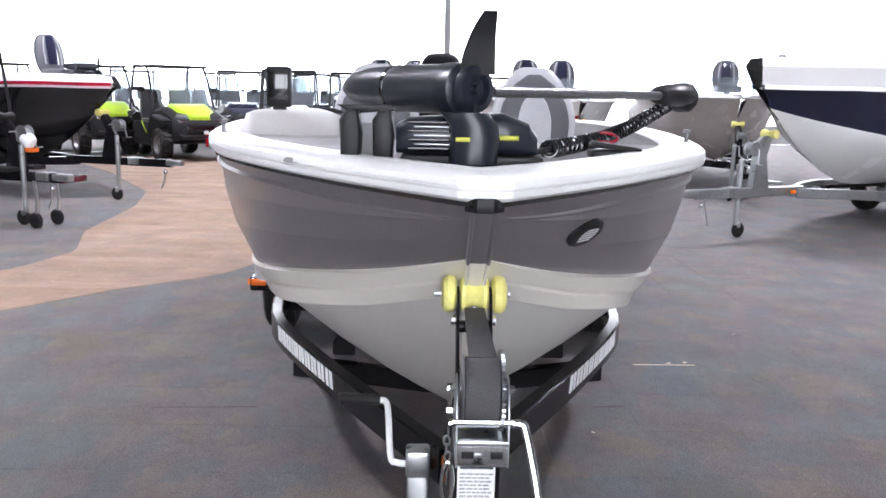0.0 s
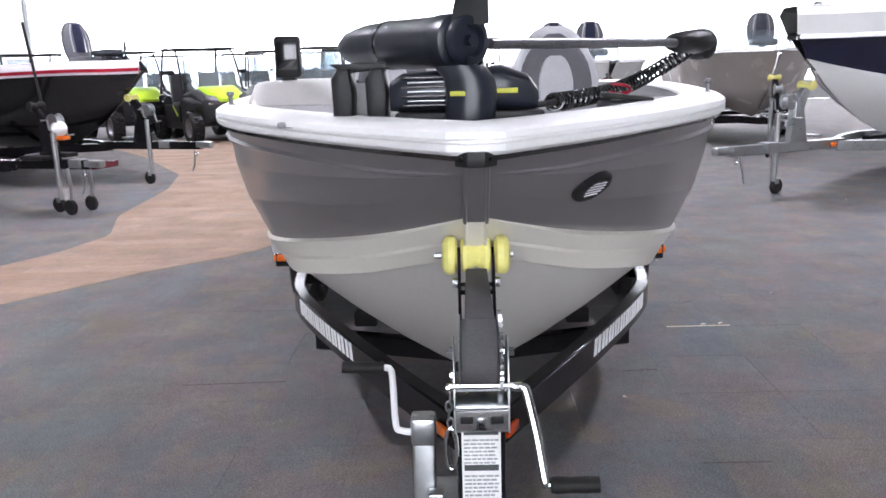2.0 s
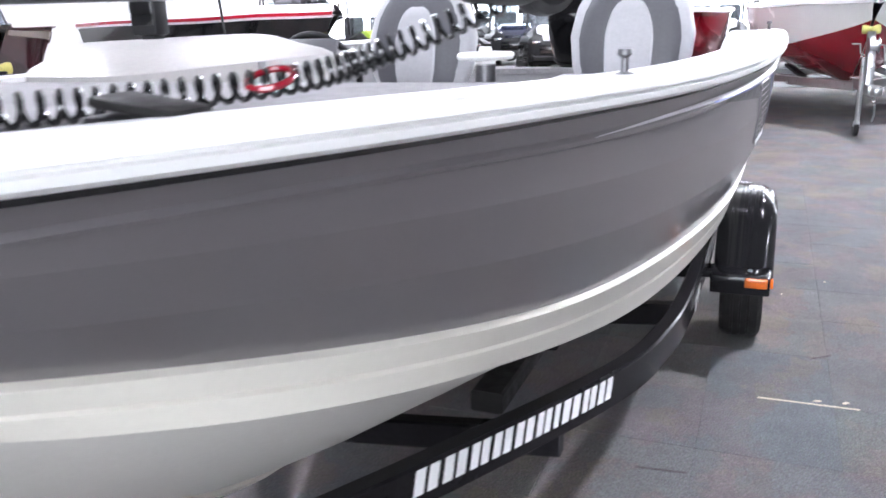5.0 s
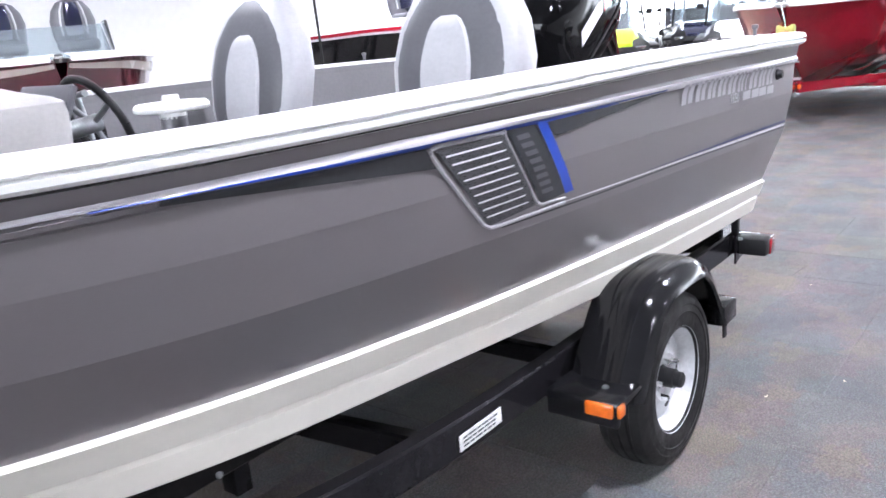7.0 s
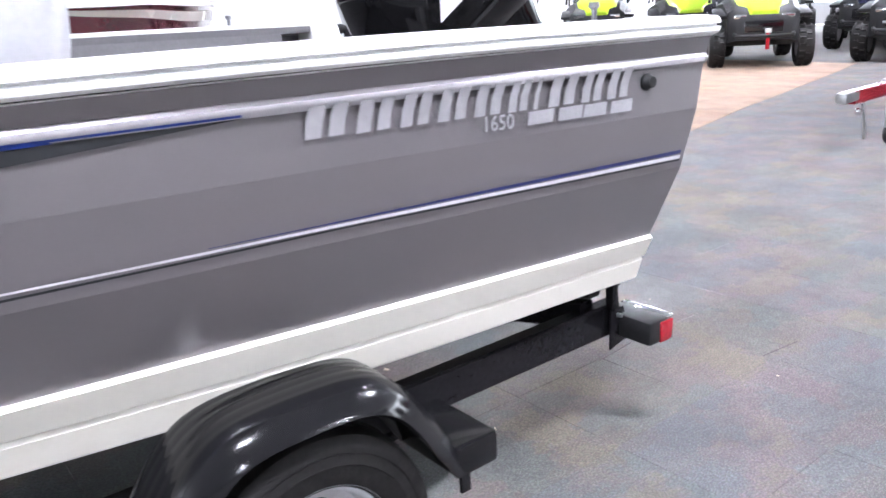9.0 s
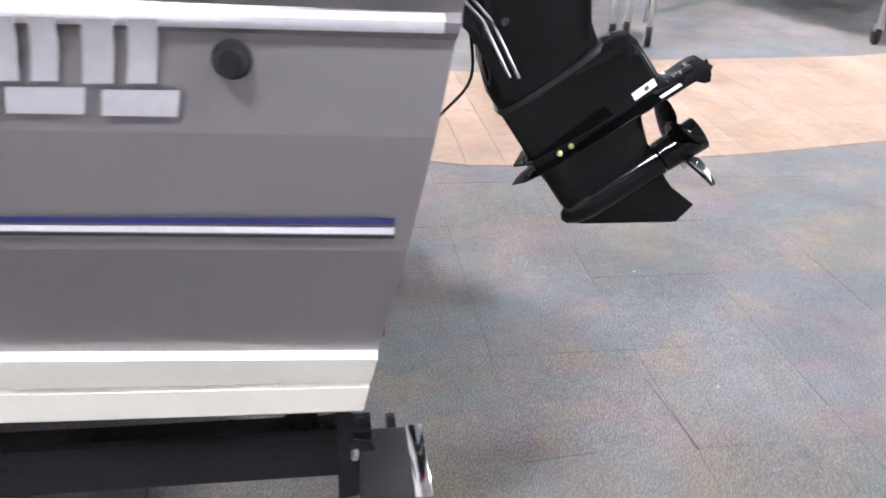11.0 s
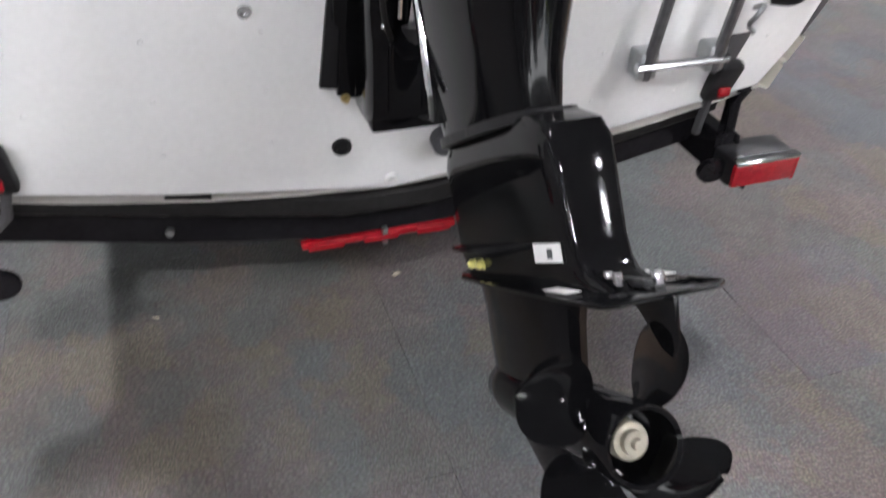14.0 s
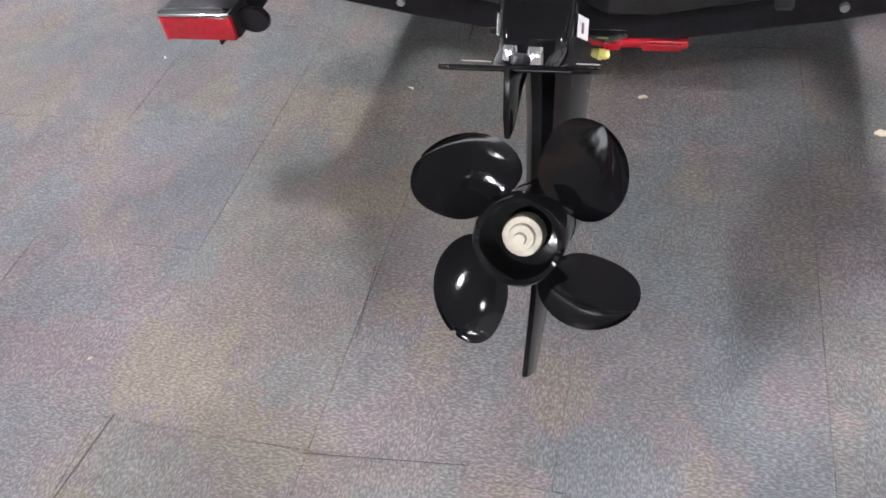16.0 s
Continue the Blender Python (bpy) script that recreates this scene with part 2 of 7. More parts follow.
M_VINYL = material("pale_grey_vinyl", (0.40, 0.40, 0.415), 0.42, 0, 0.06, 9, 0.12)
M_VINYLDARK = material("dark_grey_vinyl", (0.085, 0.085, 0.095), 0.45, 0, 0.08, 9, 0.15)
M_LIME = material("lime_plastic", (0.42, 0.62, 0.02), 0.35, 0, 0.08, 8, 0.02, coat=0.3)
M_NAVY = material("navy_gelcoat", (0.010, 0.012, 0.035), 0.12, 0, 0.15, 4, 0.01, coat=0.8)
M_BEIGE = material("beige_gelcoat", (0.50, 0.46, 0.42), 0.25, 0, 0.05, 3, 0.01, coat=0.5)
M_GLASS = material("tinted_screen", (0.55, 0.62, 0.66), 0.05, 0, 0.02, 4, 0.0, trans=0.85)
M_STAINLESSDARK = material("dark_steel", (0.20, 0.20, 0.21), 0.35, 0.9, 0.2, 20, 0.1)
M_MAROON = material("maroon_gelcoat", (0.10, 0.012, 0.022), 0.15, 0, 0.1, 4, 0.01, coat=0.8)
M_PALEWOOD = material("debris", (0.55, 0.47, 0.36), 0.8, 0, 0.2, 60, 0.2)
M_SCUFF = material("dark_scuff", (0.045, 0.032, 0.034), 0.9, 0, 0.4, 40, 0.2)
M_LAMP = material("lamp_diffuser", (0.93, 0.94, 1.0), 0.5, 0, 0.0, 1, 0.0, emit=LAMP_STRENGTH)
M_SKYGLOW = material("sky_glow", (0.93, 0.97, 1.0), 0.9, 0, 0.0, 1, 0.0, emit=SKY_GLOW)


# ---- building helpers ----
LOCAL = set()


def thing(name, label, category, at=(0, 0, 0), group="", kind="", local=None):
    """An Empty at the base of a thing. local: a pose in which the parts are given; otherwise they are given in the world."""
    ob = new(name)
    ob.empty_display_size = 0.1
    ob.matrix_basis = local if local is not None else Matrix.Translation(at)
    if local is not None:
        LOCAL.add(ob.name)
    return tagged(ob, label, category, group, kind)


def part(name, bm, mat, parent=None, label="", angle=35, recalc=True):
    if recalc:
        bmesh.ops.recalc_face_normals(bm, faces=bm.faces)
    me = bpy.data.meshes.new(name)
    bm.to_mesh(me)
    bm.free()
    me.materials.append(mat)
    me.polygons.foreach_set("use_smooth", [True] * len(me.polygons))
    me.set_sharp_from_angle(angle=radians(angle))
    ob = new(name, me)
    if parent is not None:
        ob.parent = parent
        if parent.parent is None and parent.name not in LOCAL and parent.data is None:
            ob.matrix_parent_inverse = parent.matrix_basis.inverted()
    if label:
        ob["label"] = label
    return ob


def box(bm, c, s, bev=0.004, rot=None, seg=2):
    m = Matrix.Translation(c) @ (rot or Matrix.Identity(4)) @ Matrix.Diagonal((*s, 1))
    g = bmesh.ops.create_cube(bm, size=1, matrix=m)
    if bev:
        e = list({e for v in g["verts"] for e in v.link_edges})
        bmesh.ops.bevel(bm, geom=e, offset=min(bev, min(s) * 0.45), segments=seg, profile=0.5, affect="EDGES")
    return bm


def boxes(*items):
    bm = bmesh.new()
    for it in items:
        box(bm, *it)
    return bm


def ring_loft(bm, rings, closed=True, cap=True):
    vs = [[bm.verts.new(p) for p in r] for r in rings]
    n = len(vs[0])
    for a, b in zip(vs, vs[1:]):
        for i in range(n if closed else n - 1):
            j = (i + 1) % n
            try:
                bm.faces.new((a[i], a[j], b[j], b[i]))
            except ValueError:
                pass
    if cap and closed:
        bm.faces.new(vs[0])
        bm.faces.new(vs[-1])
    return bm


def tube(bm, pts, r, n=10, cap=True, flat=1.0):
    pts = [Vector(p) for p in pts]
    rings, up = [], Vector((0, 0, 1))
    for i, p in enumerate(pts):
        d = (pts[min(i + 1, len(pts) - 1)] - pts[max(i - 1, 0)]).normalized()
        if abs(d.dot(up)) > 0.95:
            up = Vector((1, 0, 0))
        x = d.cross(up).normalized()
        y = x.cross(d).normalized()
        up = y
        rr = r[i] if isinstance(r, (list, tuple)) else r
        rings.append([p + x * math.cos(2 * math.pi * k / n) * rr + y * math.sin(2 * math.pi * k / n) * rr * flat for k in range(n)])
    return ring_loft(bm, rings, True, cap)


def curve_pts(pts, per=6):
    """A smooth line through the points."""
    p = [Vector(q) for q in pts]
    p = [p[0] * 2 - p[1]] + p + [p[-1] * 2 - p[-2]]
    out = []
    for i in range(1, len(p) - 2):
        for k in range(per):
            t = k / per
            out.append(0.5 * (2 * p[i] + (p[i + 1] - p[i - 1]) * t + (2 * p[i - 1] - 5 * p[i] + 4 * p[i + 1] - p[i + 2]) * t * t
                              + (3 * p[i] - p[i - 1] - 3 * p[i + 1] + p[i + 2]) * t ** 3))
    return out + [p[-2]]


def lathe(bm, prof, m, n=24, cap=True):
    """prof: radius and height along the local z of the pose m."""
    rings = [[m @ Vector((r * math.cos(2 * math.pi * k / n), r * math.sin(2 * math.pi * k / n), h)) for k in range(n)] for r, h in prof]
    return ring_loft(bm, rings, True, cap)


def prism(bm, poly, m, depth, bev=0.0):
    """A flat outline in the local xy of the pose m, made thick along its z."""
    a = [bm.verts.new(m @ Vector((x, y, 0))) for x, y in poly]
    b = [bm.verts.new(m @ Vector((x, y, depth))) for x, y in poly]
    fs = [bm.faces.new(a), bm.faces.new(b)]
    n = len(a)
    for i in range(n):
        fs.append(bm.faces.new((a[i], a[(i + 1) % n], b[(i + 1) % n], b[i])))
    if bev:
        bmesh.ops.recalc_face_normals(bm, faces=fs)
        es = [e for e in {e for f in fs[:2] for e in f.edges}]
        bmesh.ops.bevel(bm, geom=es, offset=bev, segments=2, profile=0.5, affect="EDGES")
    return bm


SIDE = Matrix(((0, 0, 1, 0), (1, 0, 0, 0), (0, 1, 0, 0), (0, 0, 0, 1)))   # local x, y, z lie along the world's y, z, x


def spline(k, v, q):
    k, v, q = np.array(k, float), np.array(v, float), np.array(q, float)
    n, h = len(k), np.diff(k)
    a, b = np.zeros((n, n)), np.zeros(n)
    a[0, 0] = a[-1, -1] = 1
    for i in range(1, n - 1):
        a[i, i - 1], a[i, i], a[i, i + 1] = h[i - 1], 2 * (h[i - 1] + h[i]), h[i]
        b[i] = 6 * ((v[i + 1] - v[i]) / h[i] - (v[i] - v[i - 1]) / h[i - 1])
    m = np.linalg.solve(a, b)
    j = np.clip(np.searchsorted(k, q) - 1, 0, n - 2)
    s, c, w = k[j + 1] - q, q - k[j], h[j]
    return (m[j] * s ** 3 + m[j + 1] * c ** 3) / (6 * w) + (v[j] / w - m[j] * w / 6) * s + (v[j + 1] / w - m[j + 1] * w / 6) * c


def bars(bm, m, width, height, rows, depth=0.001, seed=1, fill=0.9):
    """Unreadable print: rows of short bars in the local xy of the pose m."""
    rng = random.Random(seed)
    for r in range(rows):
        x = 0.0
        y = height * (1 - (r + 0.75) / rows)
        h = height / rows * 0.45
        while x < width * fill:
            w = min(rng.uniform(0.08, 0.22) * width, width - x)
            prism(bm, [(x, y), (x + w, y), (x + w, y + h), (x, y + h)], m, depth)
            x += w + 0.03 * width
    return bm


# ---- the hall ----
X0, X1, Y0, Y1, ZC = -15.0, 16.0, -9.0, 27.0, 5.4


def wall(name, c, s):
    return tagged(part(name, boxes((c, s, 0.0)), M_WALL), "plain white painted showroom wall", "wall", kind="structure")


wall("wall_west", (X0 - 0.1, (Y0 + Y1) / 2, ZC / 2), (0.2, Y1 - Y0, ZC))
tagged(part("ceiling", boxes((((X0 + X1) / 2, (Y0 + Y1) / 2, ZC + 0.1), (X1 - X0, Y1 - Y0, 0.2), 0.0)), M_CEIL), "dull grey showroom ceiling deck", "ceiling", kind="structure")
tagged(part("floor", boxes((((X0 + X1) / 2, (Y0 + Y1) / 2, -0.106), (X1 - X0, Y1 - Y0, 0.2), 0.0)), M_TILES), "concrete slab under grey carpet tiles", "floor", kind="structure")


# glazed walls: rows of tall windows with the bright day behind them
def glazed_wall(name, m, length, bays, first):
    """In the pose m the wall runs along local x from 0, its inner face at local y = 0, the outside at +y."""
    bay = length / bays
    bm = bmesh.new()
    box(bm, m @ Vector((length / 2, 0.1, 0.3)), (length, 0.2, 0.6), 0, m.to_3x3().to_4x4())
    box(bm, m @ Vector((length / 2, 0.1, 5.27)), (length, 0.2, 0.26), 0, m.to_3x3().to_4x4())
    for i in range(bays + 1):
        box(bm, m @ Vector((bay * i, 0.1, 2.87)), (0.14, 0.2, 4.54), 0, m.to_3x3().to_4x4())
    tagged(part(name, bm, M_SIDEWALL), "painted wall with a row of tall windows", "wall", kind="structure")
    r = m.to_3x3().to_4x4()
    hw = (bay - 0.14) / 2
    for i in range(bays):
        cx = bay * (i + 0.5)
        w = thing("window_%d" % (first + i), "tall bright shop window in a white frame", "window", m @ Vector((cx, 0, 0.6)), kind="structure")
        for x, z, sx, sz in ((cx - hw + 0.02, 2.87, 0.04, 4.54), (cx + hw - 0.02, 2.87, 0.04, 4.54), (cx, 0.62, 2 * hw - 0.08, 0.04), (cx, 5.12, 2 * hw - 0.08, 0.04)):
            part("window_frame", boxes((m @ Vector((x, 0.1, z)), (sx, 0.1, sz), 0.004, r)), M_WALL, w)
    tagged(part("backdrop", boxes((m @ Vector((length / 2, 1.2, 2.7)), (length + 2, 0.05, 9.0), 0, r)), M_SKYGLOW), "bright overcast daylight outside the windows", "sky", kind="structure")


glazed_wall("wall_north", pose(X0, Y1, 0), X1 - X0, 2, 1)
wall("wall_east", (X1 + 0.1, (Y0 + Y1) / 2, ZC / 2), (0.2, Y1 - Y0, ZC))
for n, xa, xb in (("wall_south_1", X0, -4.0), ("wall_south_2", 5.0, X1)):
    wall(n, ((xa + xb) / 2, Y0 - 0.1, ZC / 2), (xb - xa, 0.2, ZC))
# unseen glazing behind the start of the walk, added to light the bow
glazed_wall("wall_south_fill", pose(5.0, Y0, 0, 0, 0, 180), 9.0, 2, 3)
for i in range(4):
    for j in range(4):
        cx, cy = -10.8 + 6.9 * i, 2.8 + 6.2 * j
        wide = 0.88 if (i, j) == (2, 0) else 1.0
        if wide < 1:
            cx, cy = 3.3, 3.5
        l = thing("ceiling_light", "white high-bay ceiling light with a deep reflector, switched on", "light", (cx, cy, ZC), group="ceiling lights")
        LM = Matrix.Translation((cx, cy, ZC - 0.62))
        part("reflector", lathe(bmesh.new(), [(0.46, 0.0), (0.44, 0.0), (0.30, 0.34), (0.16, 0.42), (0.16, 0.44), (0.32, 0.36)], LM, 28, False), M_MATTE, l, "deep dark reflector")
        part("stem", lathe(bmesh.new(), [(0.0, 0.43), (0.10, 0.43), (0.10, 0.55), (0.02, 0.57), (0.02, 0.62), (0.0, 0.62)], LM, 14), M_WALL, l)
        part("diffuser", lathe(bmesh.new(), [(0.0, 0.18), (0.20 * wide, 0.18), (0.24 * wide, 0.20), (0.20 * wide, 0.24), (0.0, 0.25)], LM, 24), M_LAMP, l, "glowing white diffuser")

# ---- the floor covering: carpet tiles, and a wood-look walkway that curves through them ----
TW = 0.4575


def walk_right(y):
    return float(np.interp(y, [-1, 0.5, 2, 3.7, 4.5, 5.0, 5.4, 5.8, 7, 9.95, 11.45, 13, 15.2, 17], [-8.5, -6.5, -4.8, -3.05, -2.4, -1.8, -1.6, -1.57, -1.7, -2.3, -2.68, -2.99, -3.47, -3.9]))


def walk_left(y):
    return float(np.interp(y, [-1, 0.5, 2.1, 2.8, 4.2, 5.2, 5.9, 6.9, 8.8, 10.25, 12.7, 16, 17], [-10.5, -8.3, -5.3, -4.8, -4.0, -3.45, -3.3, -3.65, -3.8, -4.16, -5.6, -8, -8.7]))


floor_ob = bpy.data.objects["floor"]


def tile_mesh(w):
    bm = bmesh.new()
    g = 0.0004
    a, b, z, d = g, w - g, 0.0, 0.002
    vs = [bm.verts.new(p) for p in ((a, a, -0.006), (b, a, -0.006), (b, b, -0.006), (a, b, -0.006))]
    vm = [bm.verts.new(p) for p in ((a, a, z - 0.0006), (b, a, z - 0.0006), (b, b, z - 0.0006), (a, b, z - 0.0006))]
    vt = [bm.verts.new(p) for p in ((a + d, a + d, z), (b - d, a + d, z), (b - d, b - d, z), (a + d, b - d, z))]
    for lo, hi in ((vs, vm), (vm, vt)):
        for i in range(4):
            bm.faces.new((lo[i], lo[(i + 1) % 4], hi[(i + 1) % 4], hi[i]))
    bm.faces.new(vt)
    return bm


TILE = bpy.data.meshes.new("carpet_tile")
tb = tile_mesh(TW)
tb.to_mesh(TILE)
tb.free()
TILE.materials.append(M_TILE)
near, rest_v, rest_f = [], [], []
for i in range(-33, 35):
    for j in range(-32, 48):
        x, y = 0.445 + TW * i, 5.725 + TW * j
        if not (X0 < x and x + TW < X1 and Y0 < y and y + TW < Y1):
            continue
        if -1.9 < x < 2.6 and -1.2 < y < 7.0 and len(near) < 300:
            near.append((x, y))
        else:
            z = -0.0004 * ((i * 7 + j * 3) % 3)
            k = len(rest_v)
            g = 0.0004
            rest_v += [(x + g, y + g, z), (x + TW - g, y + g, z), (x + TW - g, y + TW - g, z), (x + g, y + TW - g, z)]
            rest_f.append((k, k + 1, k + 2, k + 3))
rest = bpy.data.meshes.new("carpet_tiles")
rest.from_pydata(rest_v, [], rest_f)
rest.materials.append(M_TILES)
ro = new("carpet_tiles", rest)
ro.parent = floor_ob
ro["kind"] = "stuff"

# walkway planks, laid across, cut to the curved edges
pl_near = []
PW = 0.19
rng = random.Random(4)
for r in range(int(17.5 / PW)):
    ya = -1.0 + r * PW
    yb = ya + PW - 0.0008
    la, lb, ra, rb = walk_left(ya), walk_left(yb), walk_right(ya), walk_right(yb)
    off = (r * 0.43) % 1.22
    cuts = [c for c in np.arange(math.floor((la - off) / 1.22) * 1.22 + off, max(ra, rb) + 1.3, 1.22) if max(la, lb) + 0.1 < c < min(ra, rb) - 0.1]
    ends = [(la, lb)] + [(c, c) for c in cuts] + [(ra, rb)]
    for (p0, q0), (p1, q1) in zip(ends, ends[1:]):
        quad = [(p0 + 0.0008, ya, 0.003), (p1 - 0.0008, ya, 0.003), (q1 - 0.0008, yb, 0.003), (q0 + 0.0008, yb, 0.003)]
        pl_near.append(quad)
wk = thing("walkway", "worn tan wood-look plank walkway curving through grey carpet", "floor covering", (-2.5, 6, 0), kind="structure")

# ---- the boat's lines: sheer, hull side's lower edge, chine and keel, bow at y = 0, stern at y = 5 ----
SHEER = ([0.0, 0.251, 0.601, 1.102, 1.804, 2.605, 3.607, 4.96], [0.02, 0.232, 0.505, 0.722, 0.915, 1.036, 1.076, 1.074], [1.315, 1.312, 1.315, 1.305, 1.29, 1.292, 1.293, 1.271])
KNUCK = ([0.13, 0.368, 0.7, 1.175, 1.841, 2.601, 3.551, 4.864], [0.012, 0.16, 0.367, 0.61, 0.785, 0.911, 0.957, 0.962], [1.185, 1.114, 1.032, 0.939, 0.853, 0.818, 0.774, 0.707])
CHINE = ([0.27, 0.5, 0.822, 1.281, 1.925, 2.66, 3.579, 4.843], [0.012, 0.168, 0.394, 0.569, 0.735, 0.855, 0.897, 0.908], [1.08, 1.01, 0.917, 0.815, 0.712, 0.683, 0.622, 0.578])
KEEL = ([0.27, 0.35, 0.44, 0.585, 0.77, 0.955, 1.12, 1.37, 1.8, 3.0, 4.816], [1.075, 1.0, 0.922, 0.811, 0.69, 0.585, 0.503, 0.425, 0.40, 0.412, 0.432])
NS = 72
S = np.linspace(0, 1, NS) ** 1.45


def line3(k):
    y = k[0][0] + (k[0][-1] - k[0][0]) * S
    return np.c_[np.maximum(spline(k[0], k[1], y), 0.004), y, spline(k[0], k[2], y)]


A3, B3, C3 = line3(SHEER), line3(KNUCK), line3(CHINE)
ky = KEEL[0][0] + (KEEL[0][-1] - KEEL[0][0]) * S
K3 = np.c_[np.full(NS, 0.004), ky, spline(KEEL[0], KEEL[1], ky)]


def between(a, b, f, out):
    """Points a part f of the way from line a to line b, pushed out by a little."""
    p = a + (b - a) * f
    d = np.gradient(p, axis=0)
    n = np.cross(b - a, d)
    n /= np.linalg.norm(n, axis=1)[:, None] + 1e-9
    n *= np.sign(n[:, :1] + 1e-12)
    fade = np.clip(S * 14, 0, 1)[:, None]
    return p + n * out * fade


def strip(rows, both=True):
    """A skin through lines that run from bow to stern, on one side or on both."""
    bm = bmesh.new()
    for sg in ((1, -1) if both else (1,)):
        vs = [[bm.verts.new((sg * p[0], p[1], p[2])) for p in row] for row in rows]
        for a, b in zip(vs, vs[1:]):
            for i in range(len(a) - 1):
                bm.faces.new((a[i], a[i + 1], b[i + 1], b[i]))
    return bm


def side_at(y, z, lift=0.004):
    """The place on the port hull side at y and height z, a hair proud of the skin."""
    a = np.array([np.interp(y, A3[:, 1], A3[:, k]) for k in range(3)])
    b = np.array([np.interp(y, B3[:, 1], B3[:, k]) for k in range(3)])
    f = (a[2] - z) / (a[2] - b[2])
    fc = float(np.interp(y, CREASE[0], CREASE[1]))
    deep = [o * (float(facet(y)) if k > 4 else 1.0) for k, o in enumerate(SIDE_O)]
    bulge = float(np.interp(f, [0.0, fc - 0.025, fc - 0.010, fc + 0.010, fc + 0.030, 0.345, 0.63, 1.0], deep))
    return Vector((a[0] + (b[0] - a[0]) * f + bulge + lift, y, z))


# a raised crease below the sheer: its share of the way down the side, bow to stern
CREASE = ([0.0, 0.19, 0.28, 0.39, 0.52, 0.71, 0.9, 1.2, 2.5, 5.0], [0.33, 0.297, 0.256, 0.21, 0.178, 0.155, 0.138, 0.142, 0.108, 0.12])
SIDE_O = [0.0, 0.002, 0.011, 0.011, 0.003, 0.012, 0.0155, 0.0]


def facet(y):
    """How much deeper the pressed facets of the side are, bow to stern."""
    return np.interp(y, [0.9, 2.2], [1.0, 2.0])


FC = np.interp(A3[:, 1], CREASE[0], CREASE[1])[:, None]
boat = thing("fishing_boat", "grey and cream aluminium fishing boat with white gunwale, on a trailer", "boat", (0, 2.4, 0.42))
side_rows = [between(A3, B3, f, o * (facet(A3[:, 1])[:, None] if k > 4 else 1.0)) for k, (f, o) in enumerate(zip([0.0, FC - 0.025, FC - 0.010, FC + 0.010, FC + 0.030, 0.345, 0.63, 1.0], SIDE_O))]
hs = part("hull_side", strip(side_rows), M_GREY, boat, "glossy grey painted hull side with a raised crease", angle=12, recalc=False)
for e in hs.data.edges:                                          # two pressed lines along the side stay hard
    ra, rb = (v // NS % len(side_rows) for v in e.vertices)
    if ra == rb and ra in (5, 6):
        e.use_edge_sharp = True
band = [B3, between(B3, C3, 0.02, 0.014), between(B3, C3, 0.45, 0.016), between(B3, C3, 0.5, 0.006), between(B3, C3, 0.56, 0.016), between(B3, C3, 0.97, 0.024), between(B3, C3, 1.0, 0.022), C3]
part("chine_band", strip(band), M_CREAM, boat, "cream painted band with a groove along the chine", angle=20, recalc=False)
bot = [C3] + [C3 + (K3 - C3) * f + np.array([0, 0, -0.025]) * math.sin(f * math.pi) * np.clip(S * 5, 0, 1)[:, None] for f in (0.15, 0.3, 0.34, 0.6, 0.8, 0.95)] + [K3]
part("hull_bottom", strip(bot), M_CREAMSHADE, boat, "cream vee bottom, coloured darker for its shade", angle=14, recalc=False)
kp = [(0, y, z - 0.006) for _, y, z in K3[::2]]
part("keel_strip", tube(bmesh.new(), kp, 0.014, 8), M_CREAM, boat)
stem = [(0, a, b) for a, b in ((0.003, 1.31), (0.06, 1.252), (0.13, 1.185), (0.2, 1.13), (0.27, 1.078))]


def channel(pts, w, deep):
    """A flat-faced bow plate with rolled edges along the stem."""
    pts = [Vector(p) for p in pts]
    rings = []
    for i, p in enumerate(pts):
        d = (pts[min(i + 1, len(pts) - 1)] - pts[max(i - 1, 0)]).normalized()
        n = Vector((0, d.z, -d.y))
        rings.append([p + Vector((x * w / 2, 0, 0)) + n * o for x, o in ((-0.8, -0.012), (-1.0, 0.0), (-1.0, deep), (-0.92, deep + 0.005), (-0.74, deep + 0.006), (-0.66, deep + 0.001), (0.66, deep + 0.001), (0.74, deep + 0.006), (0.92, deep + 0.005), (1.0, deep), (1.0, 0.0), (0.8, -0.012))])
    return ring_loft(bmesh.new(), rings)


part("stem_post", channel(curve_pts(stem[:3], 5), 0.047, 0.010), M_GREY, boat, "flat grey stem plate with rolled edges")
part("stem_foot", channel(curve_pts(stem[2:], 5), 0.044, 0.009), M_CREAM, boat, "cream stem plate")
cap = part("stem_cap", prism(bmesh.new(), [(-0.033, 0.028), (-0.034, 0.004), (-0.014, -0.018), (0.014, -0.018), (0.034, 0.004), (0.033, 0.028)], Matrix.Translation((0, 0.0, 1.291)), 0.026, 0.004), M_MATTE, boat, "black moulded stem cap")
for sg in (1, -1):
    part("screw", lathe(bmesh.new(), [(0, 0.004), (0.004, 0.004), (0.006, 0)], Matrix.Translation((sg * 0.024, -0.008, 1.304)) @ Matrix.Rotation(radians(45 * sg), 4, "Z") @ Matrix.Rotation(radians(90), 4, "X"), 8), M_BLACK, cap)
# gunwale: a black strip, a ribbed white rub rail and a wide cap
GUN = [(-0.004, -0.012), (0.016, -0.004), (0.024, 0.002), (0.026, 0.013), (0.013, 0.0155), (0.013, 0.0195), (0.026, 0.022), (0.024, 0.033), (0.014, 0.040), (-0.02, 0.043), (-0.05, 0.0435), (-0.054, 0.037), (-0.058, 0.0435), (-0.112, 0.041), (-0.115, 0.02)]


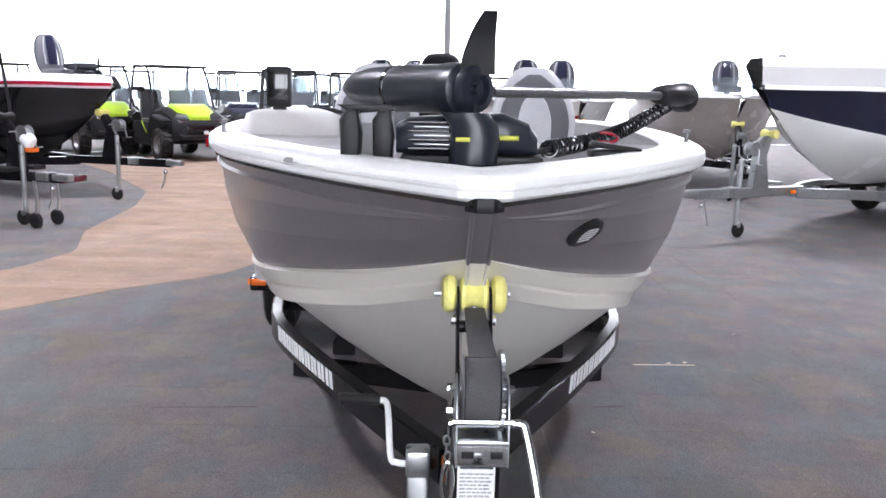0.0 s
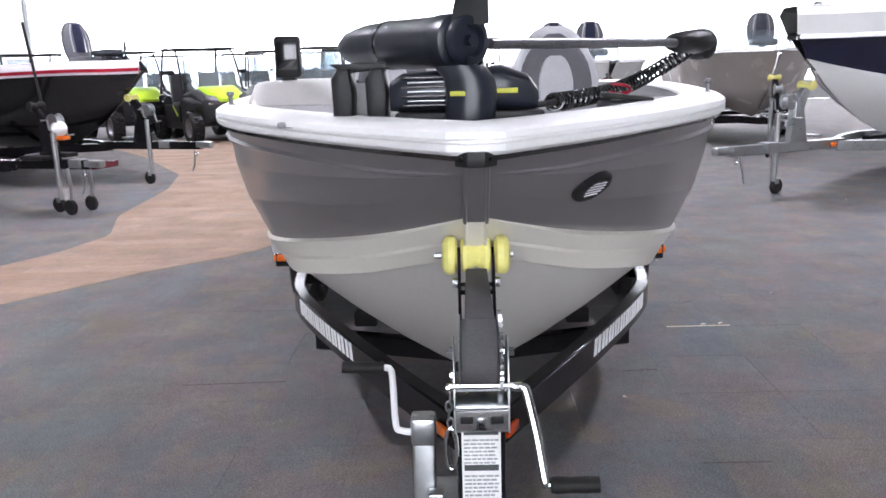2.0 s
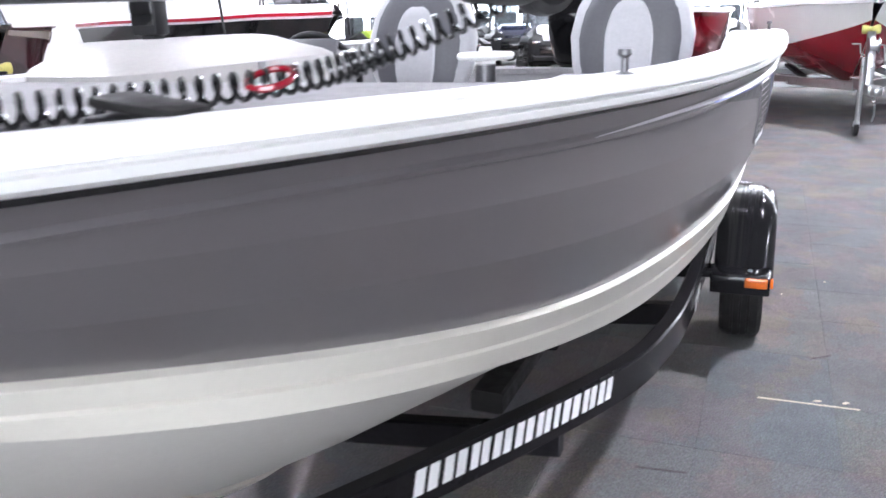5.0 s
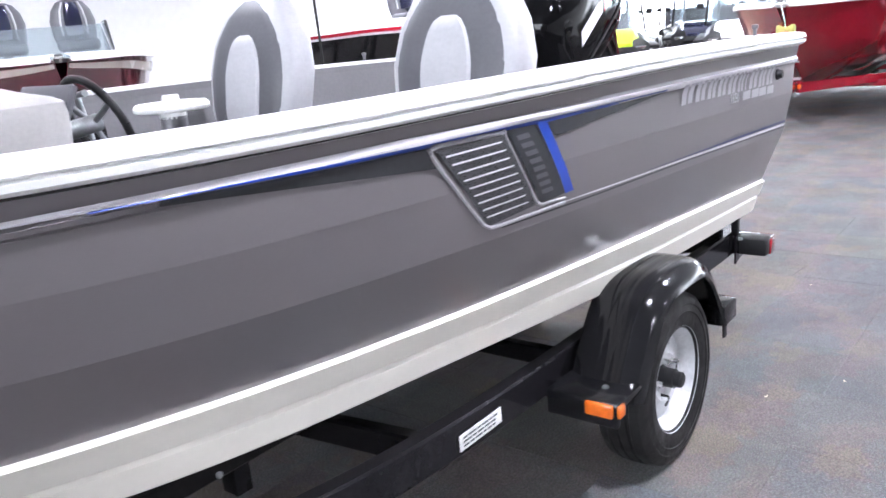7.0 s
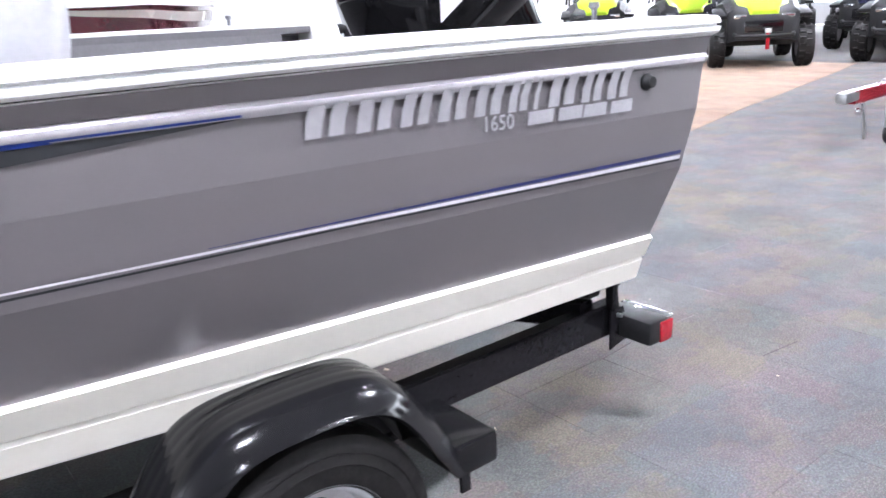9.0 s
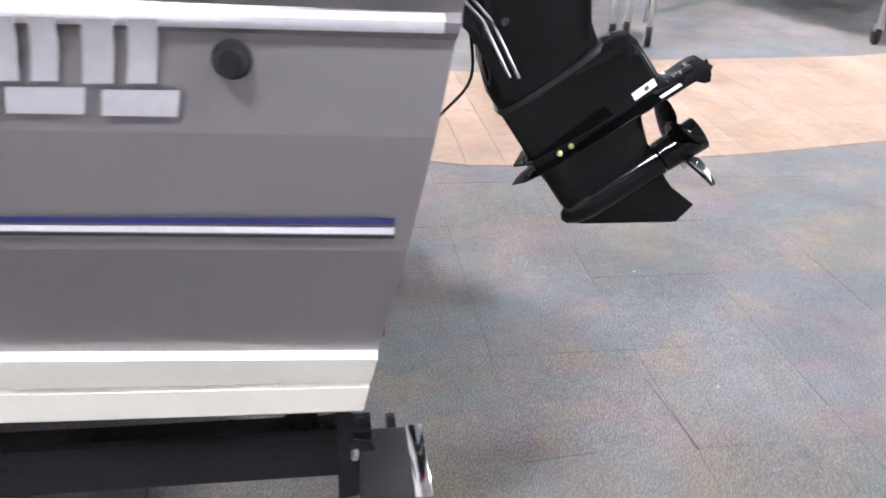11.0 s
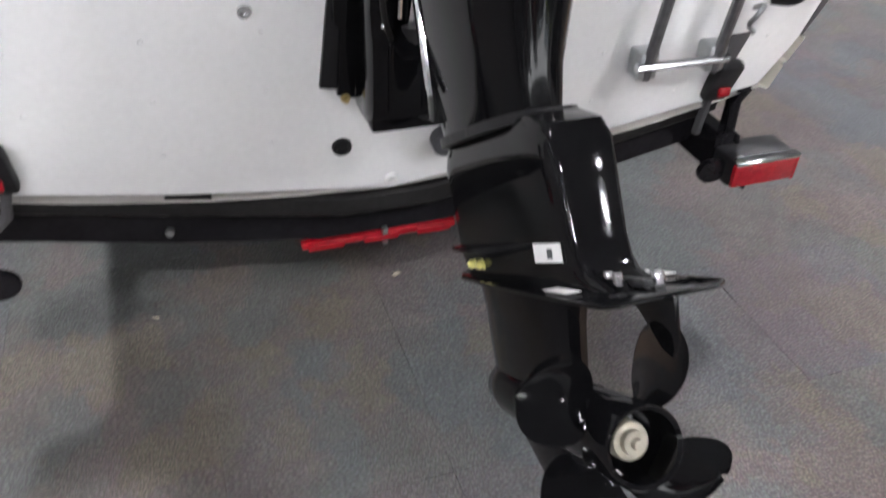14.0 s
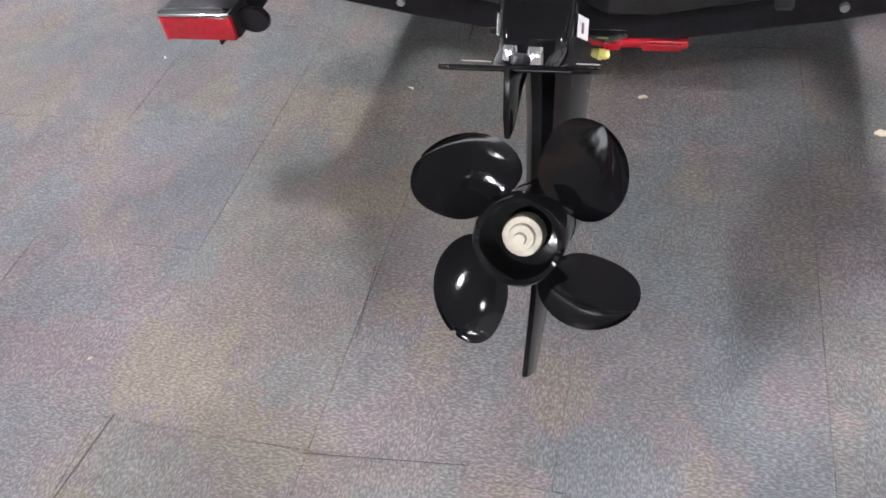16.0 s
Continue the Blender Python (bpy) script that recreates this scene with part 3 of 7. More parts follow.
def gunwale(prof):
    d = np.gradient(A3, axis=0)
    n = np.c_[d[:, 1], -d[:, 0], np.zeros(NS)]
    n /= np.linalg.norm(n, axis=1)[:, None]
    rows = []
    for o, h in prof:
        p = A3 + n * o + np.array([0, 0, h])
        p[:, 0] = np.maximum(p[:, 0], 0.0)
        p[0, 0] = 0.0
        rows.append(p)
    return rows


rub = gunwale([(0.002, 0.0), (0.013, 0.0), (0.014, 0.0), (0.004, 0.002)])
deep = np.interp(A3[:, 1], [0.0, 1.0, 2.5, 5.0], [0.015, 0.013, 0.009, 0.006])
rub[0][:, 2] -= deep
rub[1][:, 2] -= deep * 0.9
part("rub_strip", strip(rub), M_BLACK, boat, "thin black rub strip", recalc=False)
part("gunwale", strip(gunwale(GUN)), M_RAIL, boat, "ribbed white gunwale", angle=30, recalc=False)
gi = gunwale([(-0.114, 0.028), (-0.118, 0.0), (-0.30, -0.50)])
aft = (A3[:, 1] > 1.3) & (A3[:, 1] < 4.80)
part("inner_side", strip([gi[0], gi[1]]), M_COCKPIT, boat, "grey inner side panel", recalc=False)
part("cockpit_side", strip([gi[1][aft], gi[2][aft]]), M_COCKPIT, boat, "grey cockpit side panel", recalc=False)


def deck_poly(y0, y1, inset, z, th):
    """A deck between the inner sides, from y0 to y1."""
    g = gunwale([(-inset, 0)])[0]
    ys = np.linspace(y0, y1, 16)
    pts = [(float(np.interp(y, g[:, 1], g[:, 0])), float(y)) for y in ys]
    poly = pts + [(-x, y) for x, y in reversed(pts)]
    if pts[0][0] < 0.002:
        poly = poly[:-1]
    return prism(bmesh.new(), poly, Matrix.Translation((0, 0, z - th)), th)


part("bow_deck", deck_poly(0.16, 1.34, 0.112, 1.335, 0.03), M_DECK, boat, "grey carpeted casting deck")
part("cockpit_sole", deck_poly(1.34, 4.66, 0.30, 0.80, 0.03), M_SOLE, boat, "grey cockpit floor, coloured dark for its shade")
part("deck_step", boxes(((0, 1.325, 1.06), (1.16, 0.03, 0.49), 0.006)), M_LINER, boat)
part("aft_deck", deck_poly(4.63, 4.80, 0.13, 1.128, 0.03), M_DECK, boat, "grey carpeted aft deck")
for sg in (1, -1):
    part("deck_wing", boxes(((sg * 0.68, 4.843, 1.113), (0.50, 0.086, 0.030), 0.003)), M_DECK, boat)
    part("transom_ledge", boxes(((sg * 0.55, 4.845, 1.078), (0.58, 0.11, 0.030), 0.008)), M_WHITE, boat, "white moulded ledge")
    part("deck_seam", boxes(((sg * 0.42, 4.715, 1.1275), (0.006, 0.16, 0.003), 0.0)), M_VINYLDARK, boat)
for sg in (1, -1):
    part("well_side", boxes(((sg * 0.278, 4.835, 1.02), (0.03, 0.13, 0.12), 0.006)), M_WHITE, boat)
part("motor_well", boxes(((0, 4.83, 0.975), (0.56, 0.14, 0.020), 0.006), ((0, 4.775, 1.04), (0.56, 0.02, 0.14), 0.006)), M_WHITE, boat, "white motor well")
part("aft_step", boxes(((0, 4.65, 0.95), (1.86, 0.03, 0.30), 0.006)), M_LINER, boat)
part("deck_insert", boxes(((-0.1, 0.62, 1.338), (0.62, 0.44, 0.012), 0.005)), M_LINER, boat)
hc = Matrix.Translation((0.172, 4.765, 1.128)) @ Matrix.Diagonal((1.0, 0.75, 1, 1))
hatch = part("hatch_cup", lathe(bmesh.new(), [(0.0, 0.001), (0.05, 0.001), (0.058, 0.006), (0.070, 0.006), (0.074, 0.0)], hc, 24), M_LINER, boat, "round grey deck hatch")
part("hatch_latch", boxes(((0.172, 4.765, 1.132), (0.05, 0.03, 0.008), 0.003)), M_WHITE, hatch)
part("latch_slot", boxes(((0.172, 4.758, 1.137), (0.024, 0.008, 0.003), 0.001)), M_BLACK, hatch)


# transom, raked, with raised corners and a low middle
def ty(z):
    return 4.816 + (z - 0.432) * 0.168


top = [(1.066, 1.312), (0.86, 1.312), (0.82, 1.310), (0.797, 1.29), (0.780, 1.25), (0.765, 1.195), (0.745, 1.15), (0.70, 1.122), (0.34, 1.112), (0.295, 1.102), (0.27, 1.08), (0.252, 1.045), (0.225, 1.015), (0.19, 1.0), (0.1, 0.995)]
port = [(0.0, 0.43), (0.45, 0.50), (0.897, 0.582), (0.940, 0.68), (0.952, 0.71), (1.012, 1.0), (1.064, 1.265)] + top
outline = port + [(-x, z) for x, z in reversed(port)][:-1]
bm = bmesh.new()
f0 = [bm.verts.new((x, ty(z) + 0.004, z)) for x, z in outline]
f1 = [bm.verts.new((x, ty(z) - 0.05, z)) for x, z in outline]
bm.faces.new(f0), bm.faces.new(f1)
for i in range(len(f0)):
    j = (i + 1) % len(f0)
    bm.faces.new((f0[i], f0[j], f1[j], f1[i]))
bmesh.ops.bevel(bm, geom=[e for e in bm.edges if abs(e.verts[0].co.y - ty(e.verts[0].co.z) - 0.004) < 1e-4 and abs(e.verts[1].co.y - ty(e.verts[1].co.z) - 0.004) < 1e-4], offset=0.010, segments=3, profile=0.5, affect="EDGES")
part("transom", bm, M_WHITE, boat, "glossy white transom")
TR = Matrix.Translation((0, ty(0.8), 0.8)) @ Matrix.Rotation(-math.atan(0.168), 4, "X")      # local x across, y out aft, z up the face


def on_transom(x, z, lift=0.0):
    """A pose on the transom's face: local x to starboard as one faces it, y up, z out."""
    return Matrix.Translation((x, ty(z) + 0.005 + lift, z)) @ Matrix.Rotation(-math.atan(0.168), 4, "X") @ Matrix(((-1, 0, 0, 0), (0, 0, 1, 0), (0, 1, 0, 0), (0, 0, 0, 1)))


# ---- decals and fittings on the hull ----
def decal(name, quads, mat, lift, label="", both=False, nu=14, nv=3, chain=False):
    """Flat graphics laid on the hull side, one piece each; each quad is four corners (y, z). chain: the quads are one long piece."""
    for sg in ((1, -1) if both else (1,)):
        for group in ([quads] if chain else [[q] for q in quads]):
            bm = bmesh.new()
            for q in group:
                g = []
                for i in range(nu + 1):
                    u = i / nu
                    row = []
                    for j in range(nv + 1):
                        v = j / nv
                        y = (q[0][0] * (1 - u) + q[1][0] * u) * (1 - v) + (q[3][0] * (1 - u) + q[2][0] * u) * v
                        z = (q[0][1] * (1 - u) + q[1][1] * u) * (1 - v) + (q[3][1] * (1 - u) + q[2][1] * u) * v
                        p = side_at(y, z, lift)
                        row.append(bm.verts.new((sg * p.x, p.y, p.z)))
                    g.append(row)
                for a, b in zip(g, g[1:]):
                    for j in range(nv):
                        bm.faces.new((a[j], b[j], b[j + 1], a[j + 1]))
            bmesh.ops.remove_doubles(bm, verts=bm.verts, dist=0.0002)
            part(name, bm, mat, boat, label)


decal("silver_stripe", [((1.3, 1.2485), (2.5, 1.255), (2.5, 1.236), (1.3, 1.2475)), ((2.5, 1.255), (4.93, 1.217), (4.93, 1.196), (2.5, 1.236))], M_SILVER, 0.0045, both=True, chain=True)
decal("blue_stripe", [((1.9, 1.243), (3.6, 1.226), (3.6, 1.221), (1.9, 1.240)), ((2.1, 1.241), (2.56, 1.236), (2.56, 1.227), (2.1, 1.238)), ((2.80, 1.234), (3.3, 1.229), (3.3, 1.221), (2.80, 1.222))], M_BLUE, 0.005, both=True)
decal("black_blade", [((2.0, 1.2385), (2.55, 1.226), (2.575, 1.182), (2.0, 1.229)), ((2.955, 1.222), (3.62, 1.2195), (3.0, 1.184), (2.985, 1.19))], M_DARKDECAL, 0.0048, both=True)
decal("grille_field", [((2.575, 1.218), (2.79, 1.220), (2.925, 1.030), (2.75, 1.020))], M_MESHDECAL, 0.005, both=True)
gb = []
for i in range(9):
    f = (i + 0.75) / 9.6
    ya, yb = 2.59 + (2.755 - 2.59) * f, 2.785 + (2.915 - 2.785) * f
    z = 1.216 + (1.026 - 1.216) * f
    gb.append(((ya, z + 0.002), (yb - 0.012, z + 0.004), (yb - 0.012, z + 0.0005), (ya, z - 0.002)))
decal("grille_bar", gb, M_SILVER, 0.0068, both=True, nu=4, nv=1)
decal("vent_field", [((2.80, 1.226), (2.912, 1.224), (3.055, 1.033), (2.945, 1.028))], M_DARKDECAL, 0.0052, both=True)
vb = []
for i in range(8):
    f = (i + 0.5) / 8.6
    ya = 2.828 + (2.958 - 2.828) * f
    z = 1.214 + (1.036 - 1.214) * f
    vb.append(((ya, z + 0.005), (ya + 0.045, z + 0.006), (ya + 0.055, z - 0.006), (ya + 0.008, z - 0.007)))
decal("vent_slot", vb, M_VINYLDARK, 0.0068, both=True, nu=2, nv=1)
decal("blue_bar", [((2.914, 1.227), (2.952, 1.227), (3.093, 1.033), (3.056, 1.032))], M_BLUE, 0.0056, both=True)
for sg in (1, -1):
    loop = [(2.80, 1.222), (2.59, 1.226), (2.565, 1.222), (2.562, 1.212), (2.60, 1.165), (2.735, 1.026), (2.76, 1.014), (2.80, 1.011), (2.93, 1.010), (3.06, 1.008)]
    part("grille_frame", tube(bmesh.new(), [Vector((sg * p.x, p.y, p.z)) for p in (side_at(y, z, 0.004) for y, z in loop)], 0.0045, 6), M_OUTLINE, boat, "grey outline of the side grille")
    loop = [(2.79, 1.228), (2.80, 1.212), (2.935, 1.034), (2.955, 1.026), (3.03, 1.021), (3.06, 1.019)]
    part("vent_frame", tube(bmesh.new(), [Vector((sg * p.x, p.y, p.z)) for p in (side_at(y, z, 0.004) for y, z in loop)], 0.0040, 6), M_OUTLINE, boat)
decal("lower_silver_stripe", [((3.0, 1.0135), (3.8, 0.989), (3.8, 0.983), (3.0, 1.0105)), ((3.8, 0.989), (4.88, 0.948), (4.88, 0.938), (3.8, 0.983))], M_SILVER, 0.0055, both=True, chain=True)
decal("lower_dark_stripe", [((2.8, 1.008), (3.8, 0.981), (3.8, 0.977), (2.8, 1.003)), ((3.8, 0.981), (4.88, 0.936), (4.88, 0.931), (3.8, 0.977))], M_DARKDECAL, 0.005, both=True, chain=True)
decal("lower_blue_stripe", [((3.52, 1.003), (4.2, 0.984), (4.2, 0.977), (3.52, 1.002)), ((4.2, 0.984), (4.88, 0.962), (4.88, 0.952), (4.2, 0.977))], M_NAVYDECAL, 0.0052, both=True, chain=True)
# maker's mark as plain slanted blocks, the model number beneath it
y = 3.715
for w in (0.098, 0.09, 0.08, 0.085, 0.085, 0.065, 0.034, 0.098, 0.08, 0.088):
    f = (y - 3.715) / 0.94
    z0, z1 = 1.164 - 0.028 * f, 1.223 - 0.015 * f
    lean = 0.012 / (z1 - z0)

    def mark_quad(ya, yb, za, zb):
        return ((ya + lean * (zb - z0), zb), (yb + lean * (zb - z0), zb), (yb + lean * (za - z0), za), (ya + lean * (za - z0), za))

    blk = [mark_quad(y, y + w * 0.36, z0, z1)] + ([mark_quad(y + w * 0.52, y + w * 0.86, z0, z1)] if w > 0.04 else [])
    decal("side_mark", blk, M_PALEDECAL, 0.0058, "pale slanted bar of a painted mark", both=True, nu=2, nv=2)
    y += w + 0.0125


def lettering(text, size, m, mat, name, parent, depth=0.001):
    c = bpy.data.curves.new(name, "FONT")
    c.body, c.size, c.extrude, c.resolution_u = text, size, depth, 3
    o = bpy.data.objects.new(name, c)
    me = bpy.data.meshes.new_from_object(o)
    me.materials.append(mat)
    me.transform(m)
    bpy.data.objects.remove(o)
    ob = new(name, me)
    ob.parent = parent
    if parent.parent is None and parent.name not in LOCAL and parent.data is None:
        ob.matrix_parent_inverse = parent.matrix_basis.inverted()
    return ob


p0, p1 = side_at(4.14, 1.118, 0.006), side_at(4.14, 1.148, 0.006)
up = (p1 - p0).normalized()
ahead = (side_at(4.6, 1.097, 0.006) - p0).normalized()
out = ahead.cross(up).normalized()
MT = Matrix(((ahead.x, up.x, out.x, p0.x), (ahead.y, up.y, out.y, p0.y), (ahead.z, up.z, out.z, p0.z), (0, 0, 0, 1)))
lettering("1650", 0.047, MT, M_PALEDECAL, "model_number", boat)
decal("model_mark", [((4.28 + 0.098 * i - (0.012 if i > 1 else 0), 1.143 - 0.0035 * i), (4.36 + 0.098 * i - (0.012 if i > 1 else 0), 1.142 - 0.0035 * i), (4.355 + 0.098 * i - (0.012 if i > 1 else 0), 1.112 - 0.0035 * i), (4.275 + 0.098 * i - (0.012 if i > 1 else 0), 1.114 - 0.0035 * i)) for i in range(4)], M_PALEDECAL, 0.0058, nu=2, nv=1)
pd = side_at(4.70, 1.165, 0)
part("drain_fitting", lathe(bmesh.new(), [(0.0, 0.022), (0.014, 0.022), (0.017, 0.012), (0.022, 0.006), (0.022, -0.004)], Matrix.Translation(pd) @ Matrix.Rotation(radians(90), 4, "Y"), 16), M_MATTE, boat)
# oval bow badge with slats
c0 = side_at(0.352, 1.205, 0.0)
e1 = (side_at(0.45, 1.205, 0) - side_at(0.29, 1.205, 0)).normalized()
e2 = (side_at(0.372, 1.24, 0) - side_at(0.372, 1.17, 0)).normalized()
e3 = e2.cross(e1).normalized()
if e3.x < 0:
    e3 = -e3
e1 = (e1 + e3 * 0.06).normalized()
c0 = c0 + e3 * 0.005
mb = Matrix(((e1.x, e2.x, e3.x, c0.x), (e1.y, e2.y, e3.y, c0.y), (e1.z, e2.z, e3.z, c0.z), (0, 0, 0, 1)))
ring = bmesh.new()
ring_loft(ring, [[mb @ Vector((rx * math.cos(t), ry * math.copysign(abs(math.sin(t)) ** pw, math.sin(t)), h)) for t in (2 * math.pi * k / 32 for k in range(32))] for rx, ry, h, pw in ((0.060, 0.038, -0.008, 1.3), (0.060, 0.038, 0.004, 1.3), (0.051, 0.034, 0.009, 1.2), (0.039, 0.028, 0.012, 1.05), (0.033, 0.025, 0.012, 1.0), (0.031, 0.024, 0.0095, 1.0))])
badge = part("bow_badge", ring, M_MATTE, boat, "domed black oval bow fitting with pale slats")
for i in range(5):
    h = -0.0165 + i * 0.0076
    w = 0.029 * math.sqrt(max(0.05, 1 - (h / 0.026) ** 2))
    part("slat", prism(bmesh.new(), [(-w, h - 0.001), (w, h + 0.001), (w, h + 0.0032), (-w, h + 0.0012)], mb @ Matrix.Translation((0, 0, 0.0093)), 0.0025), M_SILVER, badge, "pale slat")

# ---- transom fittings ----
y = 0.0
for w, h, g in ((0.016, 0.034, 0.004), (0.02, 0.022, 0.003), (0.02, 0.022, 0.003), (0.02, 0.034, 0.003), (0.019, 0.022, 0.003), (0.012, 0.022, 0.003), (0.017, 0.022, 0.010), (0.024, 0.033, 0.003), (0.022, 0.033, 0.003), (0.028, 0.033, 0.0)):
    h *= 0.8
    w, g = w * 0.8, g * 0.8
    part("dealer_mark", prism(bmesh.new(), [(y, 0), (y + w * 0.88, 0), (y + w * 0.88 + 0.005 * (h > 0.024), h), (y + 0.005 * (h > 0.024), h)], on_transom(0.598, 1.052), 0.0012), M_INK, boat)
    y += w + g
part("dealer_line", boxes(((0.50, ty(1.042) + 0.0056, 1.042), (0.19, 0.0012, 0.003), 0.0, Matrix.Rotation(-math.atan(0.168), 4, "X"))), M_INKPALE, boat)
for x, z, r in ((0.108, 0.566, 0.021), (0.276, 0.882, 0.013)):
    part("drain_ring", lathe(bmesh.new(), [(0.0, 0.001), (r * 0.55, 0.001), (r * 0.6, 0.006), (r * 0.95, 0.006), (r, 0.0)], on_transom(x, z), 20), M_MATTE if r > 0.015 else M_CHROME, boat)
part("through_hull", lathe(bmesh.new(), [(0.0, 0.03), (0.028, 0.03), (0.034, 0.024), (0.034, -0.002)], on_transom(-0.115, 0.556), 20), M_VINYLDARK, boat, "grey round outlet")
part("drain_plug", lathe(bmesh.new(), [(0.0, 0.012), (0.007, 0.012), (0.008, 0.006), (0.014, 0.005), (0.016, 0.0)], on_transom(0.0, 0.462), 14), M_LABEL, boat)
part("transducer_plate", boxes(((-0.265, ty(0.545) + 0.013, 0.545), (0.15, 0.022, 0.085), 0.006)), M_WHITE, boat, "white mounting block")
part("transducer", prism(bmesh.new(), [(-0.03, -0.012), (0.10, -0.016), (0.11, -0.004), (0.09, 0.014), (-0.03, 0.014)], Matrix.Translation((-0.345, 4.875, 0.50)) @ SIDE @ Matrix.Translation((0, 0, 0)), 0.03, 0.004), M_MATTE, boat)
part("transducer_bracket", boxes(((-0.33, 4.875, 0.53), (0.03, 0.03, 0.07), 0.004)), M_STAINLESSDARK, boat)
for x in (0.25, 0.45, 0.66, 0.86):
    for z in (0.60, 0.72, 0.84, 0.97, 1.05):
        if z > 0.5 + x * 0.12:
            for sg in (1, -1):
                part("rivet", lathe(bmesh.new(), [(0.0, 0.0022), (0.003, 0.002), (0.005, 0.0)], on_transom(sg * x, z), 8), M_WHITE, boat)
# chrome cable loops beside the motor
part("steering_tube", tube(bmesh.new(), curve_pts([(0.05, 4.985, 1.104), (0.14, 4.968, 1.098), (0.215, 4.95, 1.092), (0.234, 4.946, 1.088), (0.242, 4.944, 1.074), (0.238, 4.944, 1.058)]), 0.006, 8), M_STEEL, boat, "bent steel steering tube")
part("steering_rod", tube(bmesh.new(), [(0.246, 4.944, 1.052), (0.10, 4.985, 1.062)], 0.0055, 10), M_CHROME, boat)
part("rod_nut", tube(bmesh.new(), [(0.125, 4.978, 1.0605), (0.085, 4.989, 1.0635)], 0.014, 8), M_CASTING, boat)
part("splash_recess", lathe(bmesh.new(), [(0.0, 0.002), (0.05, 0.002), (0.06, 0.005), (0.066, 0.0)], on_transom(0.17, 1.035) @ Matrix.Diagonal((1.0, 0.35, 1, 1)), 20), M_WHITE, boat)
ld = thing("boarding_ladder", "folded polished steel boarding ladder on a white transom", "ladder", (-0.68, 4.95, 0.7))
for x in (-0.535, -0.703):
    part("rail", tube(bmesh.new(), [(x, ty(0.67) + 0.05, 0.67), (x, ty(1.0) + 0.05, 1.0)], 0.0125, 10), M_STAINLESSDARK, ld)
    part("hinge", boxes(((x, ty(0.70) + 0.03, 0.70), (0.045, 0.05, 0.06), 0.006)), M_STEEL, ld)
for z, dy in ((0.70, 0.055), (0.935, 0.06), (0.965, 0.085), (0.995, 0.06), (1.01, 0.09)):
    part("rung", tube(bmesh.new(), [(-0.505, ty(z) + dy, z), (-0.728, ty(z) + dy, z)], 0.0105, 10), M_CHROME, ld)
for sg in (1, -1):
    h = [(sg * 0.885, ty(0.965) + 0.006, 0.965), (sg * 0.895, ty(0.955) + 0.045, 0.955), (sg * 0.89, ty(0.89) + 0.055, 0.89), (sg * 0.86, ty(0.82) + 0.045, 0.825), (sg * 0.83, ty(0.81) + 0.006, 0.81)]
    if sg < 0:
        part("grab_handle", tube(bmesh.new(), curve_pts(h), 0.0125, 10), M_MATTE, boat, "black grab handle")
    part("vent_disc", lathe(bmesh.new(), [(0.0, 0.003), (0.018, 0.003), (0.021, 0.0)], on_transom(sg * 0.93, 1.02), 18), M_STEEL, boat)
for x, y, z in ((0.80, 1.45, 1.353), (-0.80, 1.45, 1.353), (1.02, 4.55, 1.333), (-1.02, 4.55, 1.333)):
    part("cleat", lathe(bmesh.new(), [(0.0, 0.045), (0.012, 0.044), (0.014, 0.034), (0.007, 0.028), (0.007, 0.004), (0.018, 0.0)], Matrix.Translation((x, y, z - 0.012)), 12), M_STAINLESSDARK, boat)


# ---- the outboard motor, tilted up ----
ENG = Matrix.Translation((-0.009, 5.80, 0.706)) @ Matrix.Rotation(radians(35), 4, "X")
motor = thing("outboard_motor", "glossy black outboard motor tilted up on the transom", "outboard motor", (0, 5.05, 0.7))


def foil(bm, sections, n=20, taper=0.0):
    """Rounded sections stacked along the leg: height, front, back, half width."""
    rings = []
    for b, a0, a1, h, p in sections:
        c, r = (a0 + a1) / 2, (a1 - a0) / 2
        ring = []
        for k in range(n):
            t = 2 * math.pi * k / n
            cx, sx = math.cos(t), math.sin(t)
            ring.append(ENG @ Vector((h * (1 - taper * max(cx, 0.0)) * math.copysign(abs(sx) ** p, sx), c + r * math.copysign(abs(cx) ** p, cx), b)))
        rings.append(ring)
    return ring_loft(bm, rings)


AX = Matrix.Rotation(radians(-90), 4, "X")
part("gearcase", lathe(bmesh.new(), [(0.004, -0.44), (0.018, -0.432), (0.034, -0.405), (0.043, -0.35), (0.046, -0.25), (0.046, -0.132), (0.03, -0.13)], ENG @ AX, 24), M_ENGINE, motor)
part("skeg", prism(bmesh.new(), [(-0.425, -0.02), (-0.40, -0.045), (-0.172, -0.207), (-0.105, -0.188), (-0.135, -0.10), (-0.14, -0.02)], ENG @ Matrix.Translation((-0.004, 0, 0)) @ SIDE, 0.008, 0.003), M_ENGINE, motor)
part("lower_leg", foil(bmesh.new(), [(-0.02, -0.41, -0.15, 0.03, 0.8), (0.05, -0.42, -0.135, 0.03, 0.8), (0.12, -0.42, -0.12, 0.031, 0.8), (0.176, -0.425, -0.10, 0.036, 0.8)]), M_ENGINE, motor)
cav = [(-0.50, 0.0), (-0.47, 0.026), (-0.40, 0.052), (-0.25, 0.064), (-0.05, 0.070), (0.05, 0.072), (0.078, 0.068), (0.09, 0.055), (0.09, -0.055), (0.078, -0.070), (0.05, -0.074), (-0.05, -0.070), (-0.25, -0.064), (-0.40, -0.052), (-0.47, -0.026)]
FLAT = Matrix(((0, 1, 0, 0), (1, 0, 0, 0), (0, 0, 1, 0), (0, 0, 0, 1)))
